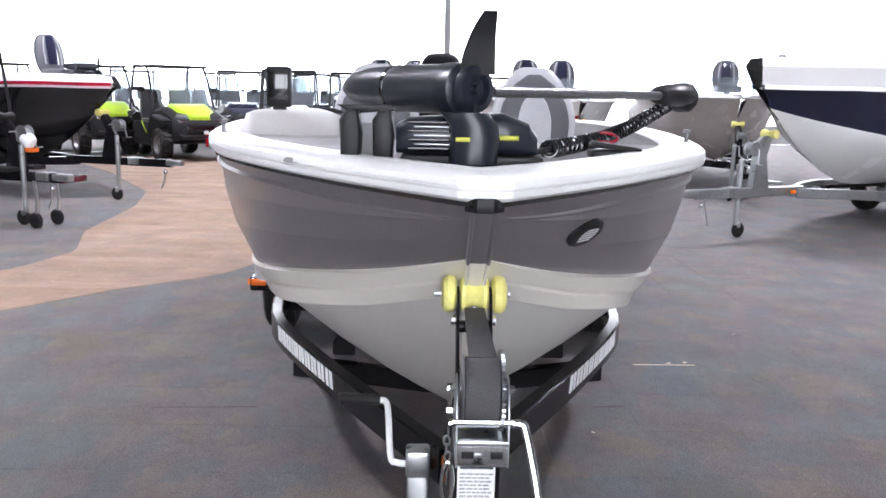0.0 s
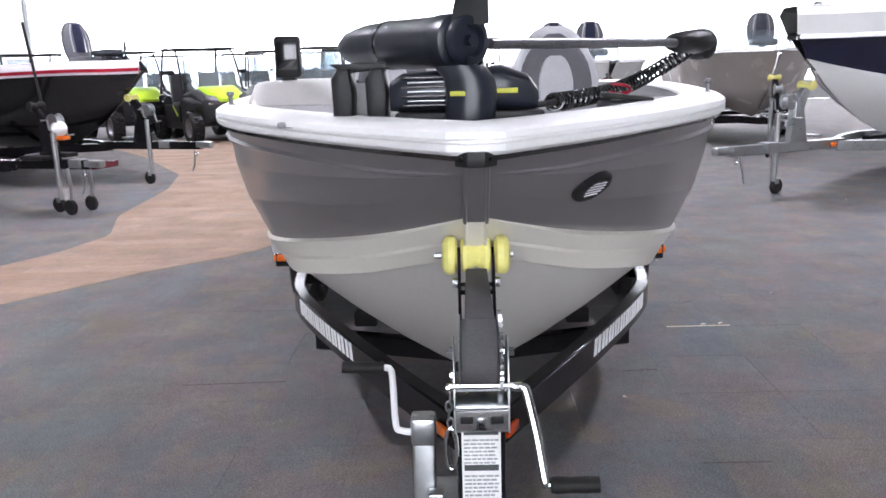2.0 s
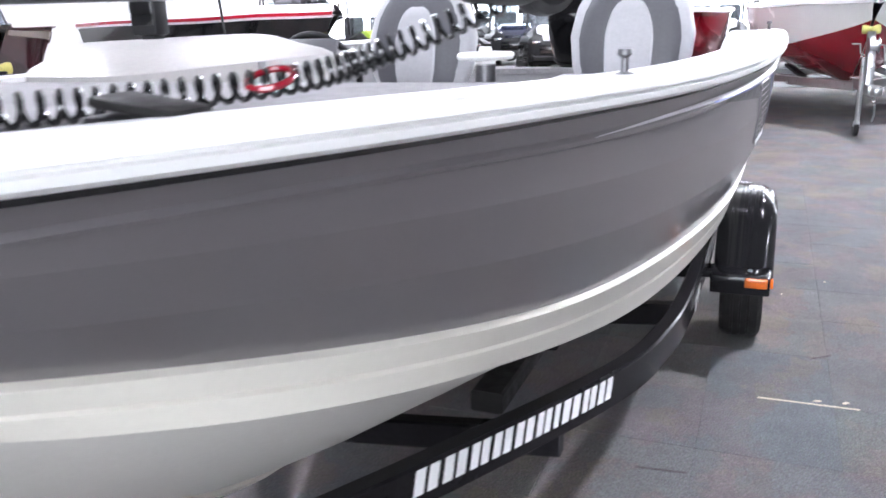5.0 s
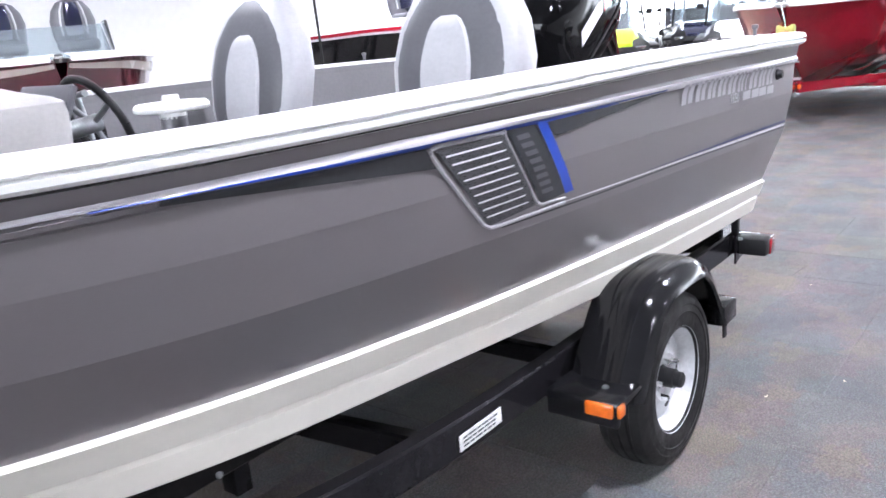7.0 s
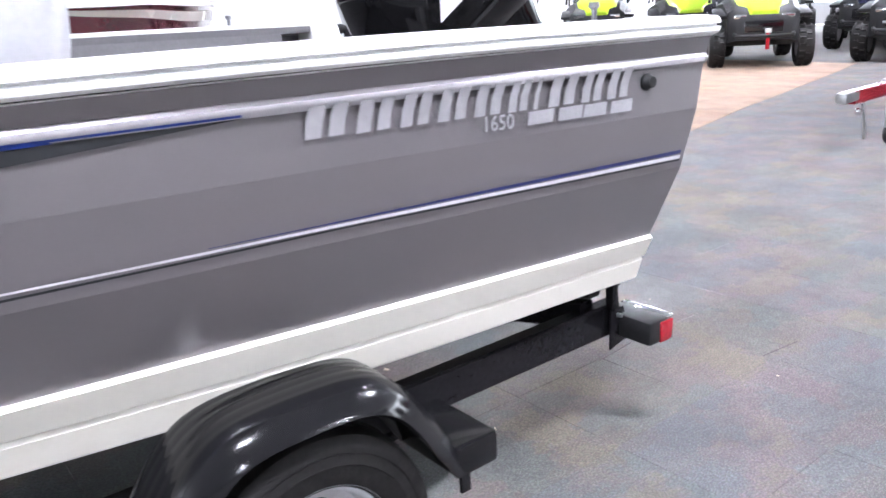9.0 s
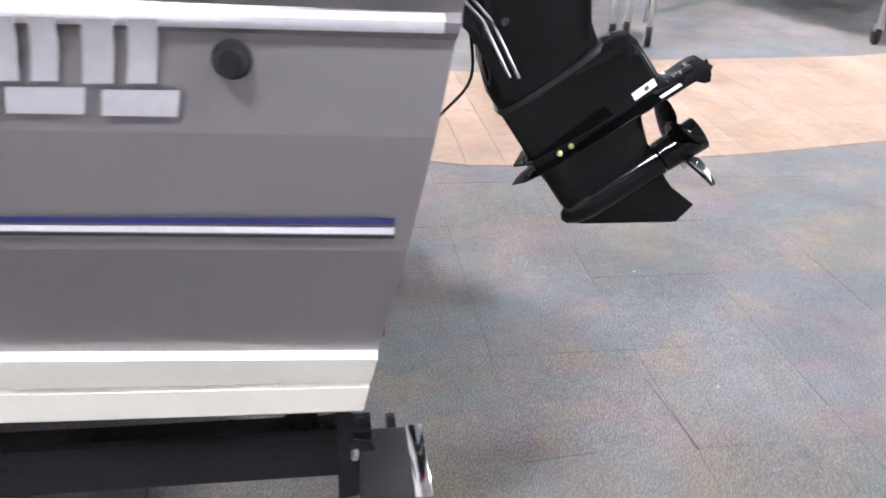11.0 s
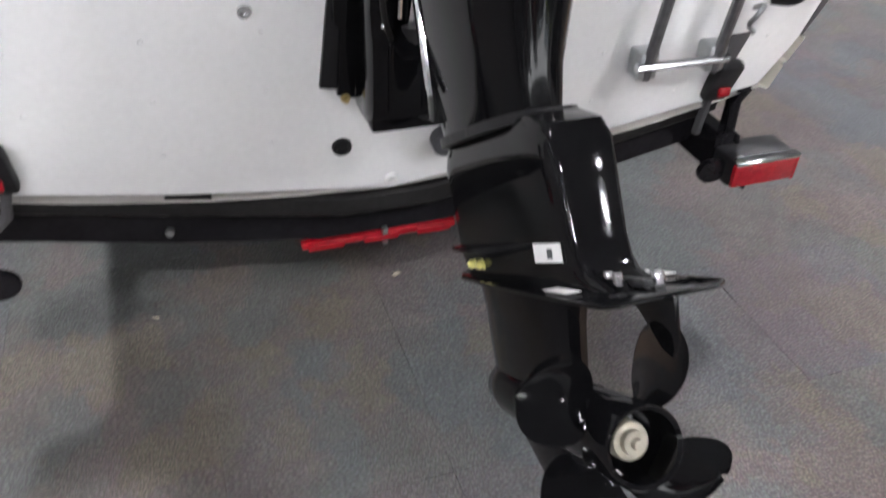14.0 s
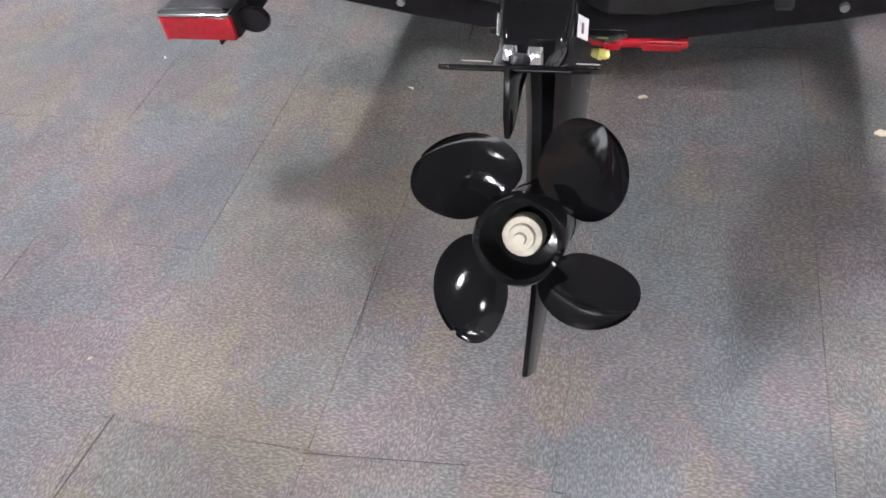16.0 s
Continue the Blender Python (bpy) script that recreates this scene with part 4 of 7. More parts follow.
part("cavitation_plate", prism(bmesh.new(), cav, ENG @ Matrix.Translation((0, 0, 0.171)) @ FLAT, 0.006, 0.002), M_ENGINE, motor)
part("spray_plate", prism(bmesh.new(), [(-0.47, 0.0), (-0.43, 0.05), (-0.22, 0.083), (-0.185, 0.08), (-0.185, -0.08), (-0.22, -0.083), (-0.43, -0.05)], ENG @ Matrix.Translation((0, 0, 0.215)) @ FLAT, 0.007, 0.002), M_ENGINE, motor)
part("gear_housing", foil(bmesh.new(), [(0.176, -0.425, 0.035, 0.040, 0.36), (0.184, -0.425, 0.022, 0.041, 0.34), (0.192, -0.425, -0.004, 0.042, 0.32), (0.205, -0.425, -0.022, 0.043, 0.24), (0.23, -0.425, -0.032, 0.044, 0.2), (0.30, -0.425, -0.036, 0.046, 0.2), (0.340, -0.425, -0.040, 0.048, 0.2), (0.362, -0.425, -0.048, 0.047, 0.32), (0.378, -0.42, -0.085, 0.042, 0.4)], 40, 0.1), M_ENGINE, motor)
part("housing_seam", foil(bmesh.new(), [(0.372, -0.432, -0.116, 0.062, 0.6), (0.385, -0.432, -0.113, 0.063, 0.6)]), M_CASTING, motor)
part("trim_tab", prism(bmesh.new(), [(0.0, 0.174), (0.10, 0.174), (0.094, 0.13), (0.082, 0.112), (0.066, 0.118), (0.03, 0.155)], ENG @ Matrix.Translation((-0.003, 0, 0)) @ SIDE, 0.006, 0.002), M_ENGINE, motor, "black trim tab")
for k, (a, b, r) in enumerate(((0.0, 0.186, 0.006), (0.045, 0.184, 0.008), (0.02, 0.186, 0.006))):
    part("bolt", lathe(bmesh.new(), [(0.0, 0.01), (r * 0.8, 0.01), (r, 0.006), (r, -0.006)], ENG @ Matrix.Translation((0.015 * (-1) ** k, a, b)), 10), M_CHROME, motor)
part("zinc_bar", boxes(((0.0, 0.0, 0.0), (0.012, 0.05, 0.010), 0.003, ENG @ Matrix.Translation((0, 0.03, 0.183)))), M_CASTING, motor)
for dx in (1, -1):
    flank = ENG @ Matrix.Translation((dx * 0.0452 - 0.0005, -0.118, 0)) @ Matrix.Rotation(radians(3.0 * dx), 4, "Z") @ SIDE
    lo = part("warning_label", prism(bmesh.new(), [(0.0, 0.206), (0.068, 0.208), (0.068, 0.230), (0.0, 0.229)], flank, 0.001), M_LABEL, motor, "small white label")
    part("mark", prism(bmesh.new(), [(0.034, 0.212), (0.046, 0.212), (0.047, 0.223), (0.035, 0.223)], flank @ Matrix.Translation((0, 0, 0.0006 * dx)), 0.001), M_INK, lo)
    part("plate_label", prism(bmesh.new(), [(-0.060, dx * 0.048), (0.0, dx * 0.048), (0.0, dx * 0.066), (-0.060, dx * 0.066)], ENG @ Matrix.Translation((0, 0, 0.1802)) @ FLAT, 0.0008), M_LABEL, motor, "narrow white label")
    for a in (-0.35, -0.315):
        part("intake_plug", lathe(bmesh.new(), [(0.0, 0.014), (0.005, 0.013), (0.007, 0.008), (0.006, 0.004), (0.008, 0.003), (0.008, -0.008)], ENG @ Matrix.Translation((dx * 0.040, a, 0.197)) @ Matrix.Rotation(radians(90 * dx), 4, "Y"), 10), M_YELLOW, motor, "yellow plug")
part("midsection", foil(bmesh.new(), [(0.385, -0.425, -0.122, 0.056, 0.6), (0.44, -0.425, -0.112, 0.062, 0.55), (0.52, -0.40, -0.072, 0.075, 0.5), (0.60, -0.355, -0.034, 0.088, 0.5), (0.70, -0.315, -0.012, 0.10, 0.5), (0.80, -0.30, 0.006, 0.112, 0.5), (0.88, -0.34, 0.02, 0.125, 0.5)], 32, 0.35), M_ENGINE, motor, "glossy black leg cover")
part("cowl", foil(bmesh.new(), [(0.865, -0.40, 0.015, 0.12, 0.6), (0.90, -0.585, 0.045, 0.15, 0.55), (0.95, -0.645, 0.062, 0.168, 0.5), (1.05, -0.67, 0.07, 0.178, 0.5), (1.18, -0.675, 0.062, 0.178, 0.5), (1.29, -0.65, 0.03, 0.168, 0.5), (1.36, -0.58, -0.04, 0.14, 0.55), (1.395, -0.44, -0.16, 0.085, 0.6)], 28), M_ENGINE, motor, "glossy black engine cowl")
part("cowl_seam", foil(bmesh.new(), [(0.985, -0.662, 0.072, 0.176, 0.5), (0.998, -0.668, 0.074, 0.179, 0.5)], 28), M_MATTE, motor)
for dx in (1, -1):
    for q, mt in (([(-0.50, 1.09), (-0.24, 1.09), (-0.20, 1.15), (-0.46, 1.15)], M_SILVER), ([(-0.22, 1.08), (-0.08, 1.07), (-0.02, 1.20), (-0.15, 1.22)], M_REDPAINT)):
        part("cowl_mark", prism(bmesh.new(), q, ENG @ Matrix.Translation((dx * 0.1785 - 0.0005, 0, 0)) @ SIDE, 0.001), mt, motor)
TRIM = ENG @ Matrix.Translation((0, -0.155, 0)) @ Matrix.Rotation(radians(-11), 4, "X") @ Matrix(((1, 0, 0, 0), (0, 0, 1, 0), (0, 1, 0, 0), (0, 0, 0, 1)))
shape = [(0.0, 0.610), (0.014, 0.614), (0.026, 0.645), (0.036, 0.70), (0.042, 0.80), (0.040, 0.89)]
trim = part("rear_trim", prism(bmesh.new(), shape + [(-x, z) for x, z in reversed(shape[1:])], TRIM, 0.014, 0.004), M_BLACK, motor, "black rim of the rear panel")
shape = [(0.0, 0.626), (0.010, 0.632), (0.020, 0.66), (0.029, 0.71), (0.034, 0.80), (0.033, 0.885)]
part("rear_panel", prism(bmesh.new(), shape + [(-x, z) for x, z in reversed(shape[1:])], TRIM @ Matrix.Translation((0, 0, 0.0145)), 0.004, 0.0015), M_CHROME, trim, "polished pale panel")
# lime patch that paints a yellow-green reflection onto the panel
part("panel_reflection", boxes(((0.006, 0.765, 0.0192), (0.022, 0.030, 0.001), 0.0, None)), M_LIME, trim).data.transform(TRIM)
part("print", boxes(((-0.004, 0.715, 0.0192), (0.014, 0.026, 0.001), 0.0, None)), M_INK, trim).data.transform(TRIM)
part("side_screw", lathe(bmesh.new(), [(0.0, 0.012), (0.008, 0.012), (0.011, 0.0)], ENG @ Matrix.Translation((0.088, -0.30, 0.585)) @ Matrix.Rotation(radians(90), 4, "Y"), 10), M_CASTING, motor)
# clamp, swivel and tilt gear on the transom
part("mounting_pad", prism(bmesh.new(), [(0.152, 0.717), (0.128, 0.985), (-0.128, 0.985), (-0.152, 0.717), (-0.10, 0.709), (0.10, 0.709)], Matrix(((1, 0, 0, 0), (0, 0.168, 1, 4.816 - 0.432 * 0.168 + 0.006), (0, 1, 0, 0), (0, 0, 0, 1))), 0.012), M_MATTE, motor, "flat black mounting pad")
for sg in (1, -1):
    br = [(4.895, 0.69), (4.93, 0.685), (4.975, 0.69), (5.0, 0.715), (4.995, 0.80), (5.015, 0.90), (5.055, 0.99), (5.075, 1.05), (5.06, 1.085), (5.02, 1.10), (4.965, 1.095), (4.93, 1.075), (4.93, 0.99), (4.915, 0.80)]
    part("clamp_bracket", prism(bmesh.new(), br, Matrix.Translation((sg * 0.080 - 0.010, 0, 0)) @ SIDE, 0.020, 0.004), M_ENGINE, motor, "glossy black clamp bracket")
    part("bracket_flange", prism(bmesh.new(), [(0.0, 0.695), (0.035, 0.705), (0.03, 0.84), (0.042, 0.86), (0.042, 0.99), (0.0, 1.0)], Matrix(((sg, 0, 0, sg * 0.088), (0, 0.168, 1, 4.816 - 0.432 * 0.168 + 0.020), (0, 1, 0, 0), (0, 0, 0, 1))), 0.016, 0.004), M_ENGINE, motor)
    part("clamp_bolt", lathe(bmesh.new(), [(0.0, 0.045), (0.007, 0.045), (0.008, 0.020), (0.010, 0.012), (0.016, 0.010), (0.016, 0.0)], on_transom(sg * 0.108, 0.930, 0.034) @ Matrix.Scale(0.8, 4), 10), M_BRASS, motor)
    part("lower_bolt", lathe(bmesh.new(), [(0.0, 0.02), (0.009, 0.02), (0.010, 0.006), (0.016, 0.005), (0.016, 0.0)], on_transom(sg * 0.108, 0.70, 0.030) @ Matrix.Scale(0.6, 4), 10), M_BRASS, motor)
    part("tube_nut", lathe(bmesh.new(), [(0.0, 0.022), (0.015, 0.022), (0.018, 0.014), (0.024, 0.013), (0.026, 0.0)], Matrix.Translation((sg * 0.090, 5.03, 1.055)) @ Matrix.Rotation(radians(90 * sg), 4, "Y"), 14), M_CASTING, motor)
part("bracket_body", prism(bmesh.new(), [(4.905, 0.692), (4.985, 0.694), (5.030, 0.715), (5.041, 0.74), (5.042, 0.86), (5.028, 0.91), (5.038, 0.97), (5.03, 1.01), (4.97, 1.035), (4.935, 1.0)], Matrix.Translation((-0.093, 0, 0)) @ SIDE, 0.186, 0.010), M_ENGINE, motor, "glossy black clamp body")
for x in (-0.06, 0.0, 0.06):
    part("body_rib", boxes(((x, 5.035, 0.80), (0.010, 0.022, 0.13), 0.004)), M_ENGINE, motor)
part("bracket_tie", boxes(((0, 4.975, 0.69), (0.17, 0.06, 0.030), 0.008)), M_ENGINE, motor)
part("bracket_web", boxes(((0, 4.93, 0.80), (0.15, 0.02, 0.20), 0.006)), M_CASTING, motor)
# swivel bracket: two curved cheeks and a cover that arch over to the leg
ARCH = [(4.985, 1.075), (5.02, 1.11), (5.08, 1.115), (5.14, 1.085), (5.19, 1.02), (5.235, 0.92), (5.27, 0.83), (5.235, 0.82), (5.19, 0.90), (5.145, 0.975), (5.09, 1.02), (5.03, 1.03)]
for sg in (1, -1):
    part("swivel_cheek", prism(bmesh.new(), ARCH, Matrix.Translation((sg * 0.050 - 0.008, 0, 0)) @ SIDE, 0.016, 0.004), M_ENGINE, motor, "glossy black curved bracket")
part("swivel_cover", ring_loft(bmesh.new(), [[(sx * 0.043, y + dy, z + dz) for sx, dy, dz in ((-1, -0.006, -0.012), (1, -0.006, -0.012), (1, 0.006, 0.006), (-1, 0.006, 0.006))] for y, z in ARCH[1:7]]), M_CASTING, motor)
# thin polished struts that also imitate highlights along the cheeks' edges
for x, off in ((0.060, 0.0), (0.064, 0.022), (-0.060, 0.0)):
    part("strut", tube(bmesh.new(), [(x, 5.095 + off, 1.085), (x, 5.17 + off, 1.01), (x, 5.245 + off, 0.875)], 0.0055, 8), M_CHROME, motor, "polished steel strut, doubling as an edge highlight")
part("trim_hose", tube(bmesh.new(), curve_pts([(0.070, 5.03, 1.06), (0.085, 5.075, 1.02), (0.082, 5.08, 0.93), (0.060, 5.045, 0.87)]), 0.005, 8), M_RUBBER, motor, "black hose")
for k in range(3):
    part("hose_clip", boxes(((0.083 - 0.004 * k, 5.078 - 0.008 * k, 1.0 - 0.05 * k), (0.013, 0.013, 0.008), 0.003)), M_CHROME, motor)
part("swivel_sticker", boxes(((0.0, 5.075, 1.1235), (0.05, 0.03, 0.002), 0.0005)), M_LABEL, motor, "small white sticker")
part("tube_sticker", boxes(((0.1005, 5.03, 1.09), (0.002, 0.022, 0.012), 0.0005)), M_LABEL, motor)
for y, z in ((4.99, 1.00), (5.045, 1.065)):
    part("bracket_screw", lathe(bmesh.new(), [(0.0, 0.008), (0.007, 0.008), (0.009, 0.0)], Matrix.Translation((0.090, y, z)) @ Matrix.Rotation(radians(90), 4, "Y"), 8), M_STEEL, motor)
part("tilt_tube", tube(bmesh.new(), [(-0.10, 5.03, 1.055), (0.10, 5.03, 1.055)], 0.022, 14), M_CASTING, motor)
part("tilt_ram", tube(bmesh.new(), [(0.0, 4.975, 0.71), (0.02, 5.03, 0.89)], 0.022, 12), M_CASTING, motor)
part("tilt_rod", tube(bmesh.new(), [(0.02, 5.03, 0.89), (0.02, 5.08, 1.03)], 0.010, 10), M_CHROME, motor)
part("trim_pump", tube(bmesh.new(), [(-0.035, 4.993, 0.70), (-0.035, 5.002, 0.875)], 0.034, 14), M_CASTING, motor)
lo = part("pump_label", boxes(((-0.028, 5.0485, 0.830), (0.030, 0.003, 0.062), 0.001)), M_LABEL, motor, "white and yellow label")
part("print", boxes(((-0.028, 5.0505, 0.826), (0.013, 0.002, 0.013), 0.0004)), M_INK, lo)
part("print", boxes(((-0.028, 5.0505, 0.807), (0.024, 0.002, 0.010), 0.0004)), M_INK, lo)
part("print", boxes(((-0.028, 5.0505, 0.853), (0.027, 0.002, 0.010), 0.0004)), M_LIME, lo)
part("filler_cap", lathe(bmesh.new(), [(0.0, 0.008), (0.011, 0.008), (0.012, 0.0)], Matrix.Translation((-0.022, 5.044, 0.778)) @ Matrix.Rotation(radians(-90), 4, "X"), 14), M_LIME, motor, "yellow-green cap")
part("green_clip", boxes(((0.020, 5.045, 0.925), (0.009, 0.010, 0.012), 0.003)), M_LIME, motor)
part("support_arm", prism(bmesh.new(), [(5.02, 1.00), (5.052, 0.995), (5.045, 0.90), (5.022, 0.89)], Matrix.Translation((0.030, 0, 0)) @ SIDE, 0.016, 0.004), M_ENGINE, motor)
part("arm_edge", tube(bmesh.new(), [(0.047, 5.053, 0.99), (0.047, 5.047, 0.905)], 0.004, 6), M_CHROME, motor)
for k, pts in enumerate(([(0.05, 5.04, 1.08), (0.09, 4.98, 1.09), (0.07, 4.92, 1.06), (0.02, 4.86, 0.99)], [(0.02, 5.06, 1.11), (0.10, 5.01, 1.11), (0.13, 4.94, 1.09), (0.10, 4.86, 0.99)], [(-0.04, 5.01, 0.73), (-0.05, 5.03, 0.66), (-0.10, 4.96, 0.60), (-0.20, 4.90, 0.59)], [(0.062, 5.04, 1.02), (0.075, 5.03, 0.96), (0.07, 5.02, 0.88), (0.05, 5.03, 0.78)], [(-0.05, 5.16, 0.98), (-0.06, 5.17, 0.84), (-0.08, 5.10, 0.74), (-0.12, 5.0, 0.62)])):
    part("cable", tube(bmesh.new(), curve_pts(pts), 0.004 if k else 0.006, 7), M_RUBBER, motor, "black cable")
part("steering_arm", tube(bmesh.new(), curve_pts([(0.03, 5.07, 1.09), (0.04, 5.13, 1.12), (0.0, 5.19, 1.13)]), 0.016, 10), M_STEEL, motor)
part("pilot_clamp", boxes(((0.02, 5.075, 1.085), (0.07, 0.05, 0.03), 0.008)), M_STEEL, motor)
# four-bladed propeller
prop = part("propeller_hub", lathe(bmesh.new(), [(0.030, -0.128), (0.045, -0.126), (0.047, -0.06), (0.0485, -0.004), (0.046, 0.0), (0.041, -0.003), (0.039, -0.055), (0.0, -0.058)], ENG @ AX, 32), M_ENGINE, motor, "glossy black propeller hub")
part("propeller_nut", lathe(bmesh.new(), [(0.0, -0.012), (0.006, -0.012), (0.007, -0.02), (0.014, -0.021), (0.015, -0.03), (0.0215, -0.031), (0.023, -0.036), (0.023, -0.058)], ENG @ AX, 18), M_WASHER, prop, "pale washer and nut")
for k in range(4):
    bm = bmesh.new()
    th0 = radians(44 + 90 * k)
    front, back = [], []
    NU, NV = 20, 12
    for i in range(NU + 1):
        u = (1 - math.cos(math.pi * i / NU)) / 2
        r = 0.044 + 0.098 * u
        chord = 0.124 * math.sqrt(max(0.0, 1 - (abs(u - 0.50) / 0.5005) ** 2.2)) * (0.80 + 0.2 * u) + 0.002
        phi = math.atan2(0.30, 2 * math.pi * r) * 0.85
        fr, bk = [], []
        for j in range(NV + 1):
            v = j / NV - 0.5
            s = v * chord
            ang = th0 + s * math.cos(phi) / r + 0.25 * u * u
            a = -0.062 + s * math.sin(phi) + 0.02 * u + 0.01 * (4 * v * v - 1)
            t = 0.0035 * (1 - 0.7 * u) * (1 - (2 * v) ** 4) + 0.0006
            fr.append(bm.verts.new(ENG @ Vector((r * math.sin(ang), a + t, r * math.cos(ang)))))
            bk.append(bm.verts.new(ENG @ Vector((r * math.sin(ang), a - t, r * math.cos(ang)))))
        front.append(fr), back.append(bk)
    for g in (front, back):
        for a, b in zip(g, g[1:]):
            for j in range(NV):
                bm.faces.new((a[j], a[j + 1], b[j + 1], b[j]))
    edge = [g for g in zip([r[0] for r in front], [r[0] for r in back])] + list(zip(front[-1], back[-1])) + [g for g in zip([r[-1] for r in reversed(front)], [r[-1] for r in reversed(back)])]
    for (a, b), (c, d) in zip(edge, edge[1:]):
        if len({a, b, c, d}) == 4:
            bm.faces.new((a, b, d, c))
    part("blade", bm, M_ENGINE, prop, angle=60)


# ---- the trailer ----
trailer = thing("boat_trailer", "black painted single-axle boat trailer with galvanised winch", "trailer", (0, 2.4, 0.0))


def beam(bm, pts, w, h, bev=0.006):
    """A square tube along a line, kept upright."""
    pts = [Vector(p) for p in pts]
    rings = []
    for i, p in enumerate(pts):
        d = pts[min(i + 1, len(pts) - 1)] - pts[max(i - 1, 0)]
        n = Vector((d.y, -d.x, 0)).normalized()
        b = bev
        prof = [(-w / 2 + b, -h / 2), (w / 2 - b, -h / 2), (w / 2, -h / 2 + b), (w / 2, h / 2 - b), (w / 2 - b, h / 2), (-w / 2 + b, h / 2), (-w / 2, h / 2 - b), (-w / 2, -h / 2 + b)]
        rings.append([p + n * o + Vector((0, 0, z)) for o, z in prof])
    return ring_loft(bm, rings)


part("tongue", beam(bmesh.new(), [(0, -0.95, 0.50), (0, 0.80, 0.50)], 0.078, 0.10), M_FRAME, trailer, "black square tongue")
RAILP = [(0.03, 0.70, 0.485), (0.40, 1.33, 0.488), (0.70, 1.96, 0.467), (0.795, 2.35, 0.451), (0.828, 2.8, 0.436), (0.832, 3.4, 0.425), (0.832, 4.86, 0.42)]
rp = curve_pts([RAILP[0], RAILP[1], RAILP[2], RAILP[3], RAILP[4], RAILP[5], RAILP[6]], 7)
for sg in (1, -1):
    rail = part("side_rail", beam(bmesh.new(), [(sg * p.x, p.y, p.z) for p in rp], 0.052, 0.105), M_FRAME, trailer, "curved black side rail")
    # maker's mark: a row of slanted white blocks on the outer face
    ys = [p.y for p in rp]
    L = 0.0
    for w in (0.073, 0.072, 0.062, 0.066, 0.068, 0.056, 0.026, 0.076, 0.062, 0.070):
        bm = bmesh.new()
        for sa, sb, za, zb in ((L, L + max(0.018, w * 0.36), -0.021, 0.039), (L + w * 0.52, L + w * 0.88, -0.021, 0.039))[:2 if w > 0.04 else 1]:
            q = []
            for s, dz in ((sa, za), (sb, za), (sb, zb), (sa, zb)):
                y = 1.305 + (s + 0.012 * (dz + 0.021) / 0.06) / 0.715 * 0.645
                x, x2 = (float(np.interp(v, ys, [p.x for p in rp])) for v in (y, y + 0.05))
                z = float(np.interp(y, ys, [p.z for p in rp]))
                q.append((Vector((x, y, z + dz + 0.005)), Vector((0.05, x - x2, 0)).normalized()))
            a = [bm.verts.new(((p + n * 0.0268).x * sg, (p + n * 0.0268).y, p.z)) for p, n in q]
            b = [bm.verts.new(((p + n * 0.0282).x * sg, (p + n * 0.0282).y, p.z)) for p, n in q]
            bm.faces.new(a), bm.faces.new(b)
            for i in range(4):
                bm.faces.new((a[i], a[(i + 1) % 4], b[(i + 1) % 4], b[i]))
        L += w + 0.0075
        part("rail_mark", bm, M_LETTER, rail)
    part("rail_bolt", lathe(bmesh.new(), [(0, 0.006), (0.008, 0.006), (0.009, 0)], Matrix.Translation((sg * 0.535, 2.28, 0.50)) @ Matrix.Rotation(radians(sg * 60), 4, "Y"), 8), M_STEEL, rail)
    part("side_marker", boxes(((sg * 0.098, 0.745, 0.478), (0.014, 0.072, 0.034), 0.006, Matrix.Rotation(radians(-30 * sg), 4, "Z"))), M_ORANGESHADE if sg > 0 else M_ORANGE, rail, "small side marker lamp")
    part("tongue_reflector", boxes(((sg * 0.0425, 0.655, 0.50), (0.006, 0.02, 0.07), 0.002)), M_ORANGE, trailer, "orange reflector strip")
    if sg > 0:
        sticker = part("capacity_plate", boxes(((0.8595, 2.865, 0.427), (0.0015, 0.19, 0.046), 0.0005)), M_LABEL, rail, "white data label")
        part("print", bars(bmesh.new(), Matrix.Translation((0.8608, 2.785, 0.410)) @ SIDE, 0.16, 0.034, 3, 0.0006, 8), M_INK, sticker)
    bunk = part("bunk", beam(bmesh.new(), [(sg * 0.42, 1.75, 0.475), (sg * 0.42, 3.2, 0.470), (sg * 0.42, 4.82, 0.470)], 0.09, 0.06), M_RUBBER, trailer, "carpeted bunk")
    for y in (2.4, 4.2):
        part("bunk_bracket", boxes(((sg * 0.42, y, 0.41), (0.06, 0.05, 0.10), 0.004)), M_FRAME, bunk)
    # tail of the trailer: lamp, bracket and strap
    part("end_bracket", prism(bmesh.new(), [(4.80, 0.33), (4.86, 0.345), (4.875, 0.345), (4.925, 0.345), (4.925, 0.36), (4.885, 0.365), (4.86, 0.46), (4.80, 0.47)], Matrix.Translation((sg * 0.872 - 0.004, 0, 0)) @ SIDE, 0.008, 0.002), M_FRAME, rail)
    lampb = part("tail_lamp", boxes(((sg * 0.903, 4.885, 0.402), (0.182, 0.095, 0.076), 0.010)), M_MATTE, trailer, "black tail lamp box")
    part("lens", boxes(((sg * 0.903, 4.937, 0.398), (0.176, 0.016, 0.060), 0.006), ((sg * 0.994, 4.914, 0.398), (0.010, 0.060, 0.066), 0.004)), M_RED, lampb, "red lens")
    part("chrome_trim", boxes(((sg * 0.903, 4.938, 0.437), (0.182, 0.03, 0.008), 0.003)), M_CHROME, lampb)
